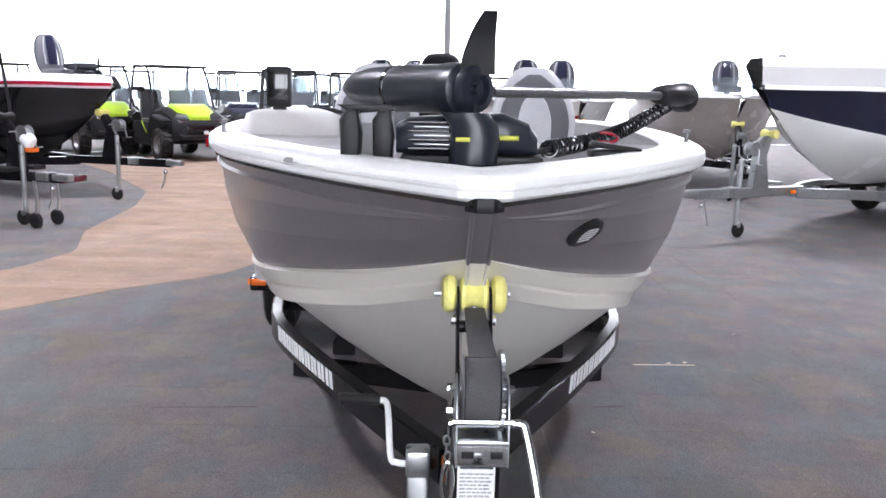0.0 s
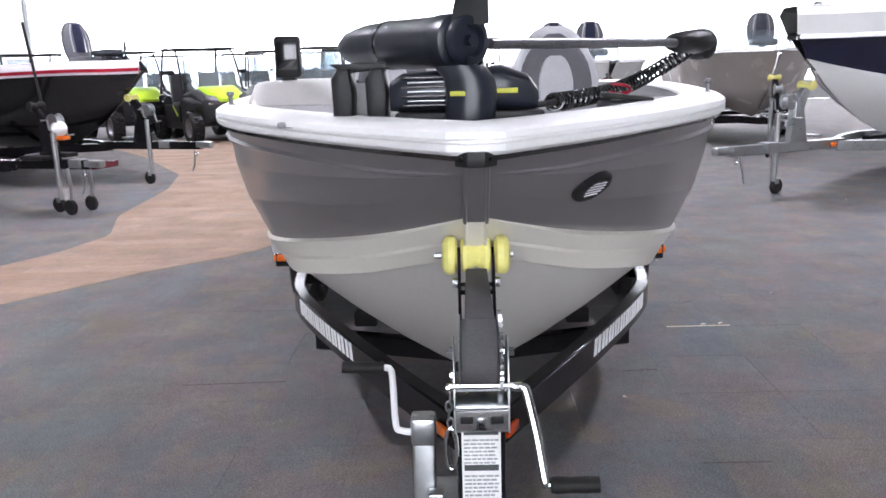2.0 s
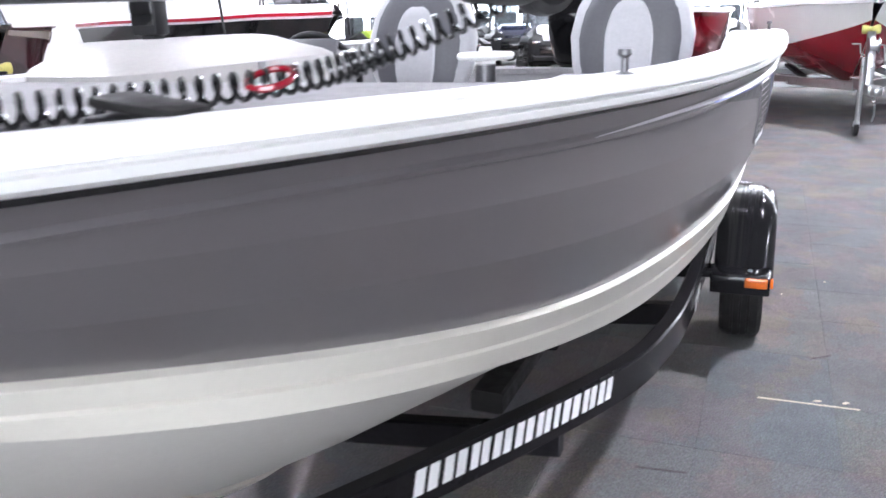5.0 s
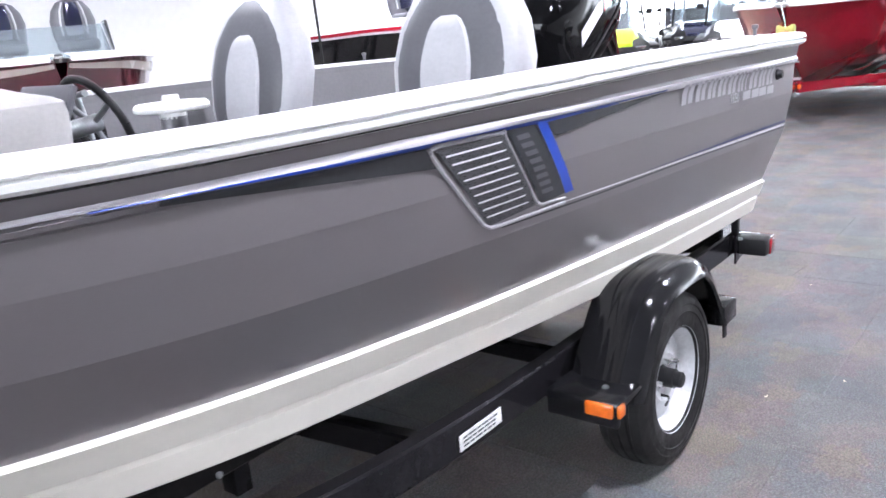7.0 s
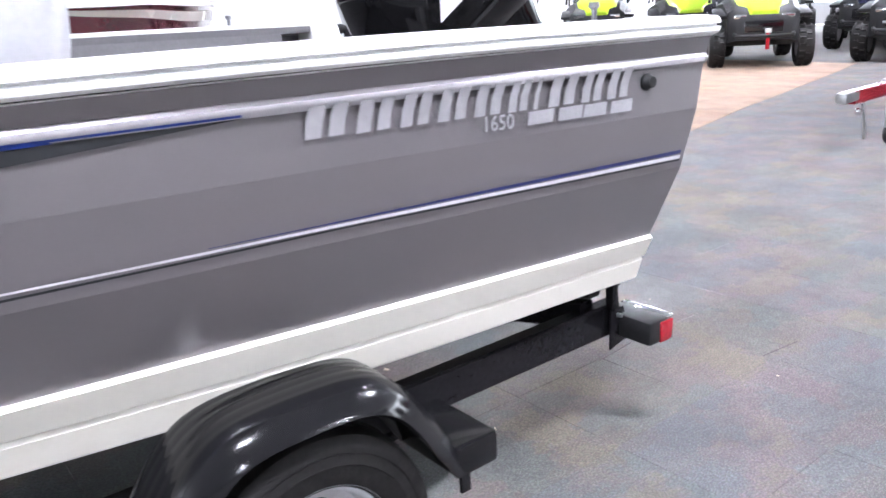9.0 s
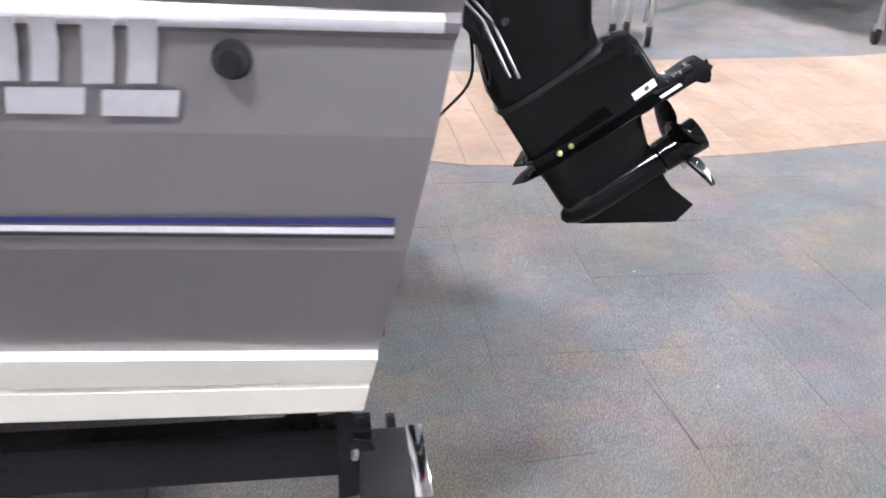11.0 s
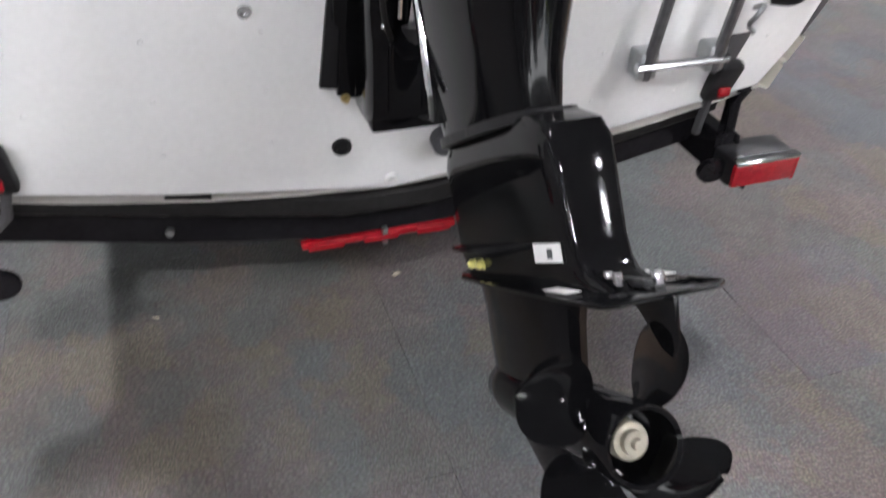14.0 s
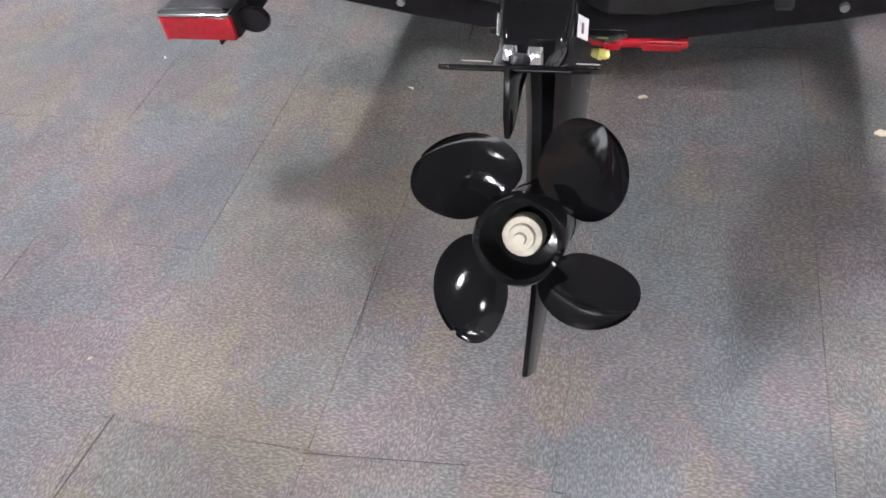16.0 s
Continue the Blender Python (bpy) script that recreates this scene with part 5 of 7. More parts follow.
    part("lamp_ear", lathe(bmesh.new(), [(0.0, 0.008), (0.034, 0.008), (0.036, 0.0), (0.034, -0.008), (0.0, -0.008)], Matrix.Translation((sg * 0.782, 4.90, 0.40)) @ Matrix.Rotation(radians(-90), 4, "X") @ Matrix.Diagonal((1.15, 0.9, 1, 1)), 20), M_FRAME, rail, "rounded black lamp bracket")
    part("stud", lathe(bmesh.new(), [(0, 0.016), (0.006, 0.016), (0.007, 0.0)], Matrix.Translation((sg * 0.877, 4.83, 0.44)) @ Matrix.Rotation(radians(sg * 90), 4, "Y"), 8), M_STEEL, rail)
    part("guide_post", prism(bmesh.new(), [(4.80, 0.46), (4.83, 0.46), (4.825, 0.53), (4.85, 0.575), (4.835, 0.585), (4.80, 0.54)], Matrix.Translation((sg * 0.868 - 0.015, 0, 0)) @ SIDE, 0.03, 0.003), M_FRAME, rail)
    # fender
    prof = [(0.885, 0.33), (0.892, 0.375), (0.925, 0.391), (0.945, 0.392), (0.950, 0.3911), (0.955, 0.392), (0.975, 0.392), (0.980, 0.3911), (0.985, 0.392), (1.005, 0.392), (1.010, 0.3906), (1.015, 0.391), (1.035, 0.391), (1.040, 0.3896), (1.045, 0.390), (1.06, 0.388), (1.10, 0.368), (1.118, 0.332), (1.110, 0.326), (1.090, 0.356), (1.05, 0.376), (0.94, 0.380), (0.904, 0.366), (0.896, 0.328)]
    rings = []
    for i in range(41):
        t = radians(12 + 156 * i / 40)
        flat = sum(max(math.cos(t - radians(p)), 0.0) ** 9 for p in (33, 90, 147)) ** (-1 / 9)      # three soft flats: front, top, rear
        rings.append([(sg * x, 3.65 + (r - 0.006) * flat * math.cos(t), 0.29 + (r - 0.006) * flat * math.sin(t)) for x, r in prof])
    fender = part("fender", ring_loft(bmesh.new(), rings), M_FENDER, trailer, "dark moulded plastic fender", angle=40)
    part("front_step", boxes(((sg * 0.995, 3.235, 0.412), (0.232, 0.155, 0.026), 0.010), ((sg * 0.995, 3.168, 0.385), (0.225, 0.024, 0.075), 0.008)), M_FENDER, fender)
    part("rear_step", boxes(((sg * 0.997, 4.055, 0.392), (0.226, 0.125, 0.082), 0.012), ((sg * 1.098, 4.02, 0.35), (0.010, 0.03, 0.09), 0.004)), M_FENDER, fender)
    part("fender_lamp", boxes(((sg * 1.055, 3.150, 0.402), (0.085, 0.016, 0.040), 0.006), ((sg * 1.112, 3.17, 0.402), (0.012, 0.035, 0.036), 0.004)), M_ORANGE, fender, "orange marker lamp")
    part("screw", lathe(bmesh.new(), [(0, 0.006), (0.008, 0.005), (0.011, 0)], Matrix.Translation((sg * 1.03, 3.24, 0.425)), 10), M_STEEL, fender)
    for y in (3.25, 4.05):
        part("fender_bracket", boxes(((sg * 0.875, y, 0.40), (0.05, 0.04, 0.03), 0.004)), M_FRAME, fender)
    # wheel
    WX = Matrix.Translation((sg * 1.0, 3.65, 0.29)) @ Matrix.Rotation(radians(90 * sg), 4, "Y")
    wheel = part("wheel", lathe(bmesh.new(), [(0.165, -0.06), (0.172, -0.075), (0.215, -0.088), (0.265, -0.084), (0.283, -0.070), (0.289, -0.040), (0.284, -0.036), (0.284, -0.030), (0.290, -0.026), (0.291, -0.006), (0.285, -0.003), (0.285, 0.003), (0.291, 0.006), (0.290, 0.026), (0.284, 0.030), (0.284, 0.036), (0.289, 0.040), (0.283, 0.070), (0.265, 0.084), (0.25, 0.0865), (0.247, 0.084), (0.225, 0.088), (0.222, 0.085), (0.19, 0.082), (0.172, 0.075), (0.165, 0.06)], WX, 48, False), M_RUBBER, trailer, "black trailer tyre")
    rim = part("rim", lathe(bmesh.new(), [(0.0, 0.010), (0.052, 0.010), (0.056, 0.026), (0.080, 0.034), (0.10, 0.026), (0.128, 0.020), (0.145, 0.020), (0.150, 0.040), (0.160, 0.058), (0.172, 0.072), (0.177, 0.078), (0.178, 0.070), (0.168, 0.05), (0.160, 0.0), (0.165, -0.07), (0.0, -0.06)], WX, 48), M_RIM, wheel, "silver painted steel rim")
    for k in range(5):
        hl, nt = bmesh.new(), bmesh.new()
        t = 2 * math.pi * k / 5 + 0.3
        prism(hl, [(0.113 * math.cos(t) + 0.012 * math.cos(u) * math.cos(t) - 0.019 * math.sin(u) * math.sin(t), 0.113 * math.sin(t) + 0.012 * math.cos(u) * math.sin(t) + 0.019 * math.sin(u) * math.cos(t)) for u in (2 * math.pi * j / 14 for j in range(14))], WX @ Matrix.Translation((0, 0, 0.0)), 0.0245)
        lathe(nt, [(0.0, 0.056), (0.008, 0.055), (0.010, 0.050), (0.010, 0.028)], WX @ Matrix.Translation((0.066 * math.cos(t + 0.6), 0.066 * math.sin(t + 0.6), 0)), 6)
        part("rim_opening", hl, M_MATTE, rim)
        part("lug_nut", nt, M_CHROME, rim)
    part("hub_cap", lathe(bmesh.new(), [(0.0, 0.094), (0.020, 0.094), (0.026, 0.090), (0.027, 0.070), (0.032, 0.068), (0.033, 0.03), (0.04, 0.02)], WX, 20), M_MATTE, wheel, "black hub cap")
    part("spring", beam(bmesh.new(), curve_pts([(sg * 0.832, 3.25, 0.36), (sg * 0.832, 3.65, 0.30), (sg * 0.832, 4.05, 0.36)], 5), 0.045, 0.03), M_FRAME, trailer)
    # tie-down strap from hull eye to rail
    ox = 0.0 if sg > 0 else 0.035
    st = thing("tie_down_strap", "black ratchet tie-down strap with steel hooks", "strap", (sg * (0.72 + ox), 4.9, 0.45), group="transom straps")
    part("hook", tube(bmesh.new(), curve_pts([(sg * (0.755 + ox), ty(0.79) + 0.01, 0.795), (sg * (0.75 + ox), ty(0.80) + 0.04, 0.81), (sg * (0.735 + ox), ty(0.79) + 0.045, 0.79), (sg * (0.74 + ox), ty(0.76) + 0.03, 0.765), (sg * (0.755 + ox), ty(0.74) + 0.035, 0.745)]), 0.006, 8), M_STEEL, st)
    part("webbing", prism(bmesh.new(), [(-0.025, 0), (0.025, 0), (0.025, 0.24), (-0.025, 0.24)], Matrix.Translation((sg * (0.745 + ox), 4.80, 0.515)) @ Matrix.Rotation(radians(68), 4, "X") @ Matrix.Rotation(radians(sg * 2), 4, "Z"), 0.006, 0.002), M_STRAP, st)
    part("ratchet", boxes(((sg * (0.735 + ox), 4.865, 0.62), (0.065, 0.035, 0.11), 0.01, Matrix.Rotation(radians(-22), 4, "X"))), M_MATTE, st, "black ratchet body")
    part("ratchet_lever", boxes(((sg * (0.735 + ox), 4.885, 0.60), (0.03, 0.012, 0.022), 0.004)), M_RED, st, "red lever")
    part("lower_webbing", tube(bmesh.new(), [(sg * (0.73 + ox), 4.845, 0.57), (sg * (0.75 + ox), 4.81, 0.49), (sg * 0.79, 4.80, 0.45)], 0.011, 8), M_STRAP, st)
for pts, w, h in (([(0.83, 4.74, 0.455), (0.45, 4.74, 0.375), (0.15, 4.74, 0.325), (-0.15, 4.74, 0.325), (-0.45, 4.74, 0.375), (-0.83, 4.74, 0.455)], 0.055, 0.085), ([(0.80, 3.65, 0.27), (-0.80, 3.65, 0.27)], 0.05, 0.05),
                  ([(0.62, 1.75, 0.40), (0, 1.75, 0.33), (-0.62, 1.75, 0.40)], 0.05, 0.08), ([(0.82, 2.75, 0.40), (0, 2.75, 0.33), (-0.82, 2.75, 0.40)], 0.05, 0.08), ([(0.90, 3.65, 0.29), (-0.90, 3.65, 0.29)], 0.045, 0.045)):
    part("cross_member", beam(bmesh.new(), pts, w, h), M_FRAME, trailer, "black cross member")
part("upper_cross_lip", beam(bmesh.new(), [(0.83, 4.775, 0.525), (0.45, 4.785, 0.455), (0.1, 4.79, 0.395), (-0.1, 4.79, 0.395), (-0.45, 4.785, 0.455), (-0.83, 4.775, 0.525)], 0.05, 0.05), M_RUBBER, trailer, "padded cross bunk")
bar = part("light_bar", boxes(((0.01, 4.765, 0.275), (0.375, 0.020, 0.021), 0.006)), M_RED, trailer, "red three-lamp light bar")
for x in (-0.12, 0.01, 0.14):
    part("lamp_cell", boxes(((x, 4.778, 0.272), (0.085, 0.008, 0.018), 0.003)), M_RED, bar)
part("bar_clip", boxes(((0.0, 4.766, 0.272), (0.012, 0.03, 0.045), 0.002)), M_STEEL, bar)
for x in (0.47, -0.47):
    bt = bmesh.new()
    part("cross_bolt", lathe(bt, [(0, 0.01), (0.009, 0.01), (0.010, 0.0)], Matrix.Translation((x, 4.768, 0.372)) @ Matrix.Rotation(radians(-90), 4, "X"), 8), M_STEEL, trailer)


# winch stand, roller and winch
stand = part("winch_stand", prism(bmesh.new(), [(-0.006, 0.54), (-0.006, 0.905), (0.012, 0.925), (0.095, 0.925), (0.115, 0.90), (0.36, 0.55)], Matrix.Translation((-0.043, 0, 0)) @ SIDE, 0.086, 0.006), M_FRAME, trailer, "black winch stand")
for sg in (1, -1):
    part("stand_arm", prism(bmesh.new(), [(0.05, 0.80), (0.11, 0.80), (0.20, 0.97), (0.240, 1.085), (0.225, 1.108), (0.200, 1.10), (0.15, 1.01), (0.05, 0.90)], Matrix.Translation((sg * 0.0325 - 0.003, 0, 0)) @ SIDE, 0.006, 0.001), M_FRAME, stand, "black flat arm")
    for y, z in ((0.085, 0.945), (0.10, 0.895), (0.215, 1.04)):
        part("stand_bolt", lathe(bmesh.new(), [(0, 0.010), (0.010, 0.010), (0.011, 0)], Matrix.Translation((sg * (0.0355 if z > 1 else 0.043), y, z)) @ Matrix.Rotation(radians(sg * 90), 4, "Y"), 8), M_CHROME, stand)
part("post_head", lathe(bmesh.new(), [(0.0, 1.022), (0.016, 1.021), (0.030, 1.010), (0.034, 0.994), (0.034, 0.90)], Matrix.Translation((0.0, 0.05, 0.0)), 20), M_BLACK, stand, "rounded black post head")
part("arm_spacer", tube(bmesh.new(), [(-0.036, 0.19, 1.035), (0.036, 0.19, 1.035)], 0.012, 10), M_FRAME, stand)
RX = Matrix.Translation((0, 0.218, 1.094)) @ Matrix.Rotation(radians(90), 4, "Y") @ Matrix.Diagonal((0.76, 0.76, 0.68, 1))
part("bow_roller", lathe(bmesh.new(), [(0.010, -0.042), (0.036, -0.042), (0.044, -0.036), (0.044, -0.026), (0.034, -0.012), (0.030, 0.0), (0.034, 0.012), (0.044, 0.026), (0.044, 0.036), (0.036, 0.042), (0.010, 0.042)], RX, 28), M_YELLOW, stand, "yellow bow roller")
for sg in (1, -1):
    part("roller_bell", lathe(bmesh.new(), [(0.010, 0.052), (0.036, 0.052), (0.048, 0.060), (0.050, 0.078), (0.044, 0.090), (0.030, 0.096), (0.010, 0.096)], RX @ Matrix.Diagonal((1, 1, sg, 1)), 28), M_YELLOW, stand, "yellow end bell")
part("roller_pin", tube(bmesh.new(), [(-0.080, 0.218, 1.094), (0.072, 0.218, 1.094)], 0.006, 10), M_STEEL, stand)
lab = part("warning_sticker", boxes(((0.0, -0.0068, 0.768), (0.068, 0.0012, 0.142), 0.0004)), M_LABEL, stand, "white warning sticker with print")
LM = Matrix(((1, 0, 0, -0.030), (0, 0, -1, -0.0076), (0, 1, 0, 0.702), (0, 0, 0, 1)))
part("print", bars(bmesh.new(), LM, 0.060, 0.052, 7, 0.0005, 5), M_INKPALE, lab)
part("print", bars(bmesh.new(), LM @ Matrix.Translation((0, 0.070, 0)), 0.060, 0.050, 7, 0.0005, 6), M_INKPALE, lab)
for hz, hh in ((0.832, 0.008), (0.766, 0.011), (0.701, 0.005)):
    part("heading", boxes(((0.0, -0.0078, hz), (0.060, 0.0008, hh), 0.0)), M_INK, lab)
winch = part("winch_base", boxes(((0, -0.055, 0.932), (0.084, 0.15, 0.008), 0.003), ((0, -0.118, 0.910), (0.086, 0.006, 0.045), 0.002)), M_STEEL, stand, "galvanised winch base")
for sg in (1, -1):
    part("winch_side", prism(bmesh.new(), [(-0.125, 0.888), (-0.122, 0.96), (-0.105, 1.01), (-0.085, 1.028), (-0.062, 1.028), (-0.045, 1.005), (0.0, 0.945), (0.015, 0.93), (0.015, 0.888)], Matrix.Translation((sg * 0.0425 - 0.0015, 0, 0)) @ SIDE, 0.003, 0.001), M_STEEL, winch, "galvanised side plate")
    part("side_bolt", lathe(bmesh.new(), [(0, 0.010), (0.007, 0.010), (0.008, 0.0)], Matrix.Translation((sg * 0.044, -0.074, 1.004)) @ Matrix.Rotation(radians(sg * 90), 4, "Y"), 6), M_CHROME, winch)
WC = Matrix.Translation((0, -0.074, 1.004)) @ Matrix.Rotation(radians(90), 4, "Y")
for z0 in (-0.033, 0.030):
    part("drum_flange", lathe(bmesh.new(), [(0.012, z0 - 0.0015), (0.060, z0 - 0.0015), (0.062, z0), (0.060, z0 + 0.0015), (0.012, z0 + 0.0015)], WC, 36), M_STEEL, winch, "galvanised drum flange")
gear = bmesh.new()
for k in range(36):
    t = 2 * math.pi * k / 36
    box(gear, WC @ Vector((0.0635 * math.cos(t), 0.0635 * math.sin(t), 0.0315)), (0.006, 0.005, 0.0055), 0.0, Matrix.Rotation(-t, 4, "X"))
part("gear_teeth", gear, M_STEEL, winch)
part("strap_roll", lathe(bmesh.new(), [(0.02, -0.030), (0.052, -0.030), (0.054, -0.027), (0.054, 0.024), (0.052, 0.027), (0.02, 0.027)], WC, 32), M_STRAP, winch, "dark wound winch strap")
part("winch_strap", prism(bmesh.new(), [(-0.024, 0), (0.024, 0), (0.020, 0.265), (-0.020, 0.265)], Matrix.Translation((0, -0.070, 1.056)) @ Matrix.Rotation(radians(3), 4, "X"), 0.003), M_STRAP, winch, "taut dark winch strap")
part("strap_hook", tube(bmesh.new(), curve_pts([(0.0, 0.19, 1.068), (0.0, 0.222, 1.058), (0.01, 0.245, 1.045), (0.0, 0.255, 1.06)]), 0.006, 8), M_STEEL, winch)
part("pinion_shaft", tube(bmesh.new(), [(-0.055, -0.105, 0.957), (0.066, -0.105, 0.957)], 0.007, 10), M_CHROME, winch)
part("winch_tie", tube(bmesh.new(), [(-0.050, -0.119, 0.965), (0.050, -0.119, 0.965)], 0.005, 8), M_CHROME, winch)
part("slot_plate", boxes(((0, -0.1225, 0.910), (0.084, 0.003, 0.036), 0.001)), M_CHROME, winch)
for x in (-0.024, 0.024):
    part("slot", boxes(((x, -0.1246, 0.910), (0.020, 0.002, 0.012), 0.005)), M_MATTE, winch)
crank = part("crank", tube(bmesh.new(), curve_pts([(0.055, -0.105, 0.957), (0.066, -0.108, 0.957), (0.072, -0.113, 0.945), (0.085, -0.137, 0.885), (0.095, -0.158, 0.825), (0.100, -0.160, 0.817)]), 0.0075, 10), M_CHROME, winch, "bent steel winch crank")
part("grip", lathe(bmesh.new(), [(0.0, 0.0), (0.012, 0.0), (0.0135, 0.008), (0.0125, 0.03), (0.0135, 0.05), (0.013, 0.074), (0.0, 0.076)], Matrix.Translation((0.104, -0.160, 0.817)) @ Matrix.Rotation(radians(90), 4, "Y"), 14), M_RUBBER, crank, "black rubber grip")
ch = bmesh.new()
for k in range(4):
    c = Vector((-0.052 - 0.003 * math.sin(k), -0.004, 0.895 - 0.015 * k))
    tube(ch, [c + Vector((0.0055 * math.cos(t) * (k % 2), 0.0055 * math.cos(t) * (1 - k % 2), 0.0095 * math.sin(t))) for t in (2 * math.pi * j / 10 for j in range(11))], 0.0019, 6, False)
part("safety_chain", ch, M_STEEL, stand, "small steel safety chain")
part("snap_hook", tube(bmesh.new(), [Vector((-0.052, -0.012, 0.805)) + Vector((0.010 * math.cos(t), 0.0, 0.038 * math.sin(t))) for t in (2 * math.pi * j / 20 for j in range(21))], 0.0035, 8, False), M_CHROME, stand, "steel snap hook")
# swivel jack
jack = part("swivel_jack", boxes(((-0.106, 0.112, 0.50), (0.042, 0.042, 0.60), 0.006)), M_STEEL, trailer, "galvanised swivel jack tube")
part("jack_inner", tube(bmesh.new(), [(-0.106, 0.112, 0.08), (-0.106, 0.112, 0.30)], 0.019, 16), M_STEEL, jack)
part("jack_cap", boxes(((-0.106, 0.112, 0.785), (0.047, 0.047, 0.055), 0.007)), M_STEEL, jack)
part("jack_mount", boxes(((-0.06, 0.112, 0.60), (0.07, 0.10, 0.12), 0.006), ((-0.085, 0.075, 0.66), (0.03, 0.03, 0.03), 0.004)), M_STEEL, jack)
part("jack_wheel", lathe(bmesh.new(), [(0.0, -0.022), (0.06, -0.022), (0.075, -0.012), (0.075, 0.012), (0.06, 0.022), (0.0, 0.022)], Matrix.Translation((-0.106, 0.112, 0.075)) @ Matrix.Rotation(radians(90), 4, "Y"), 24), M_RUBBER, jack, "black castor wheel")
jc = part("jack_crank", tube(bmesh.new(), curve_pts([(-0.125, 0.115, 0.776), (-0.148, 0.122, 0.776), (-0.160, 0.130, 0.786), (-0.168, 0.185, 0.855), (-0.174, 0.203, 0.869), (-0.186, 0.205, 0.872)]), 0.0065, 10), M_LETTER, jack, "pale bent jack crank")
part("grip", tube(bmesh.new(), [(-0.186, 0.205, 0.872), (-0.268, 0.195, 0.878)], 0.0115, 12), M_RUBBER, jc, "black rubber grip")
part("wiring_loop", tube(bmesh.new(), curve_pts([(0.03, 0.66, 0.545), (0.05, 0.70, 0.59), (0.08, 0.74, 0.595), (0.095, 0.78, 0.55)]), 0.006, 8), M_RUBBER, trailer)
part("coupler", boxes(((0, -1.0, 0.51), (0.09, 0.22, 0.07), 0.02)), M_STEEL, trailer)


# ---- inside the boat ----
def seat(m):
    s = thing("fishing_chair", "pale and dark grey vinyl folding chair on a pedestal", "chair", local=m, group="cockpit seats")
    part("pedestal", lathe(bmesh.new(), [(0.12, 0.0), (0.11, 0.015), (0.04, 0.03), (0.036, 0.22), (0.09, 0.24), (0.09, 0.25)], Matrix.Identity(4), 20), M_STAINLESSDARK, s)
    part("cushion", boxes(((0, 0, 0.305), (0.48, 0.46, 0.11), 0.045, None, 4)), M_VINYL, s)
    sec = [(0.32, 0.19, 0.075), (0.42, 0.235, 0.085), (0.55, 0.25, 0.085), (0.66, 0.225, 0.08), (0.76, 0.17, 0.065), (0.83, 0.11, 0.045), (0.85, 0.06, 0.02)]
    lean = 0.18
    part("backrest", ring_loft(bmesh.new(), [[Vector((w * math.copysign(abs(math.cos(t)) ** 0.5, math.cos(t)), 0.21 + (h - 0.3) * lean + d * math.copysign(abs(math.sin(t)) ** 0.6, math.sin(t)), h)) for t in (2 * math.pi * j / 24 for j in range(24))] for h, w, d in sec]), M_VINYL, s, "pale grey padded backrest")
    # a dark front panel with a narrow pale pad let into it
    hs, ws, ds = ([q[k] for q in sec] for k in range(3))
    for nm, mt, f, e, lo, hi, lab in (("backrest_border", M_VINYLDARK, 0.89, 0.004, 0.33, 0.825, "dark grey front panel"), ("backrest_pad", M_VINYL, 0.42, 0.013, 0.34, 0.70, "pale arched pad")):
        rows = []
        for i in range(15):
            g = i / 14
            h = lo + (hi - lo) * g
            w, d = float(np.interp(h, hs, ws)), float(np.interp(h, hs, ds))
            wf = f * math.sqrt(max(0.02, 1 - g ** 6)) * (0.88 if f > 0.6 else 1.0) ** (g > 0.9)
            row = []
            for k in range(15):
                u = wf * (-1 + 2 * k / 14)
                edge = -0.004 if k in (0, 14) or i in (0, 14) else e
                row.append(Vector((w * u, 0.21 + (h - 0.3) * lean - d * (1 - u ** 4) ** 0.3 - edge, h)))
            rows.append(row)
        part(nm, ring_loft(bmesh.new(), rows, False, False), mt, s, lab)
    return s


sA = seat(pose(0.51, 3.12, 0.80, 0, 0, 0))
copy_thing(sA, pose(-0.40, 3.08, 0.80, 0, 0, 0))
sb = thing("seat_pedestal", "white spoked swivel base on a bare seat post", "seat base", (0.15, 2.575, 0.80))
part("post", lathe(bmesh.new(), [(0.10, 0.80), (0.095, 0.815), (0.036, 0.83), (0.034, 1.29), (0.0, 1.29)], Matrix.Translation((0.15, 2.575, 0)), 20), M_STAINLESSDARK, sb)
part("ring", tube(bmesh.new(), [Vector((0.15 + 0.085 * math.cos(t), 2.575 + 0.085 * math.sin(t), 1.315)) for t in (2 * math.pi * j / 28 for j in range(29))], 0.012, 10, False), M_RAIL, sb, "white ring")
for k in range(6):
    t = math.pi * k / 3
    part("spoke", tube(bmesh.new(), [(0.15, 2.575, 1.30), (0.15 + 0.083 * math.cos(t), 2.575 + 0.083 * math.sin(t), 1.315)], 0.008, 8), M_RAIL, sb)
part("hub", lathe(bmesh.new(), [(0.034, 1.285), (0.034, 1.31), (0.024, 1.325), (0.02, 1.345), (0.0, 1.345)], Matrix.Translation((0.15, 2.575, 0)), 18), M_RAIL, sb, "white hub")
con = thing("helm_console", "pale grey moulded helm console with a dark instrument display", "console", (-0.61, 2.2, 0.8))
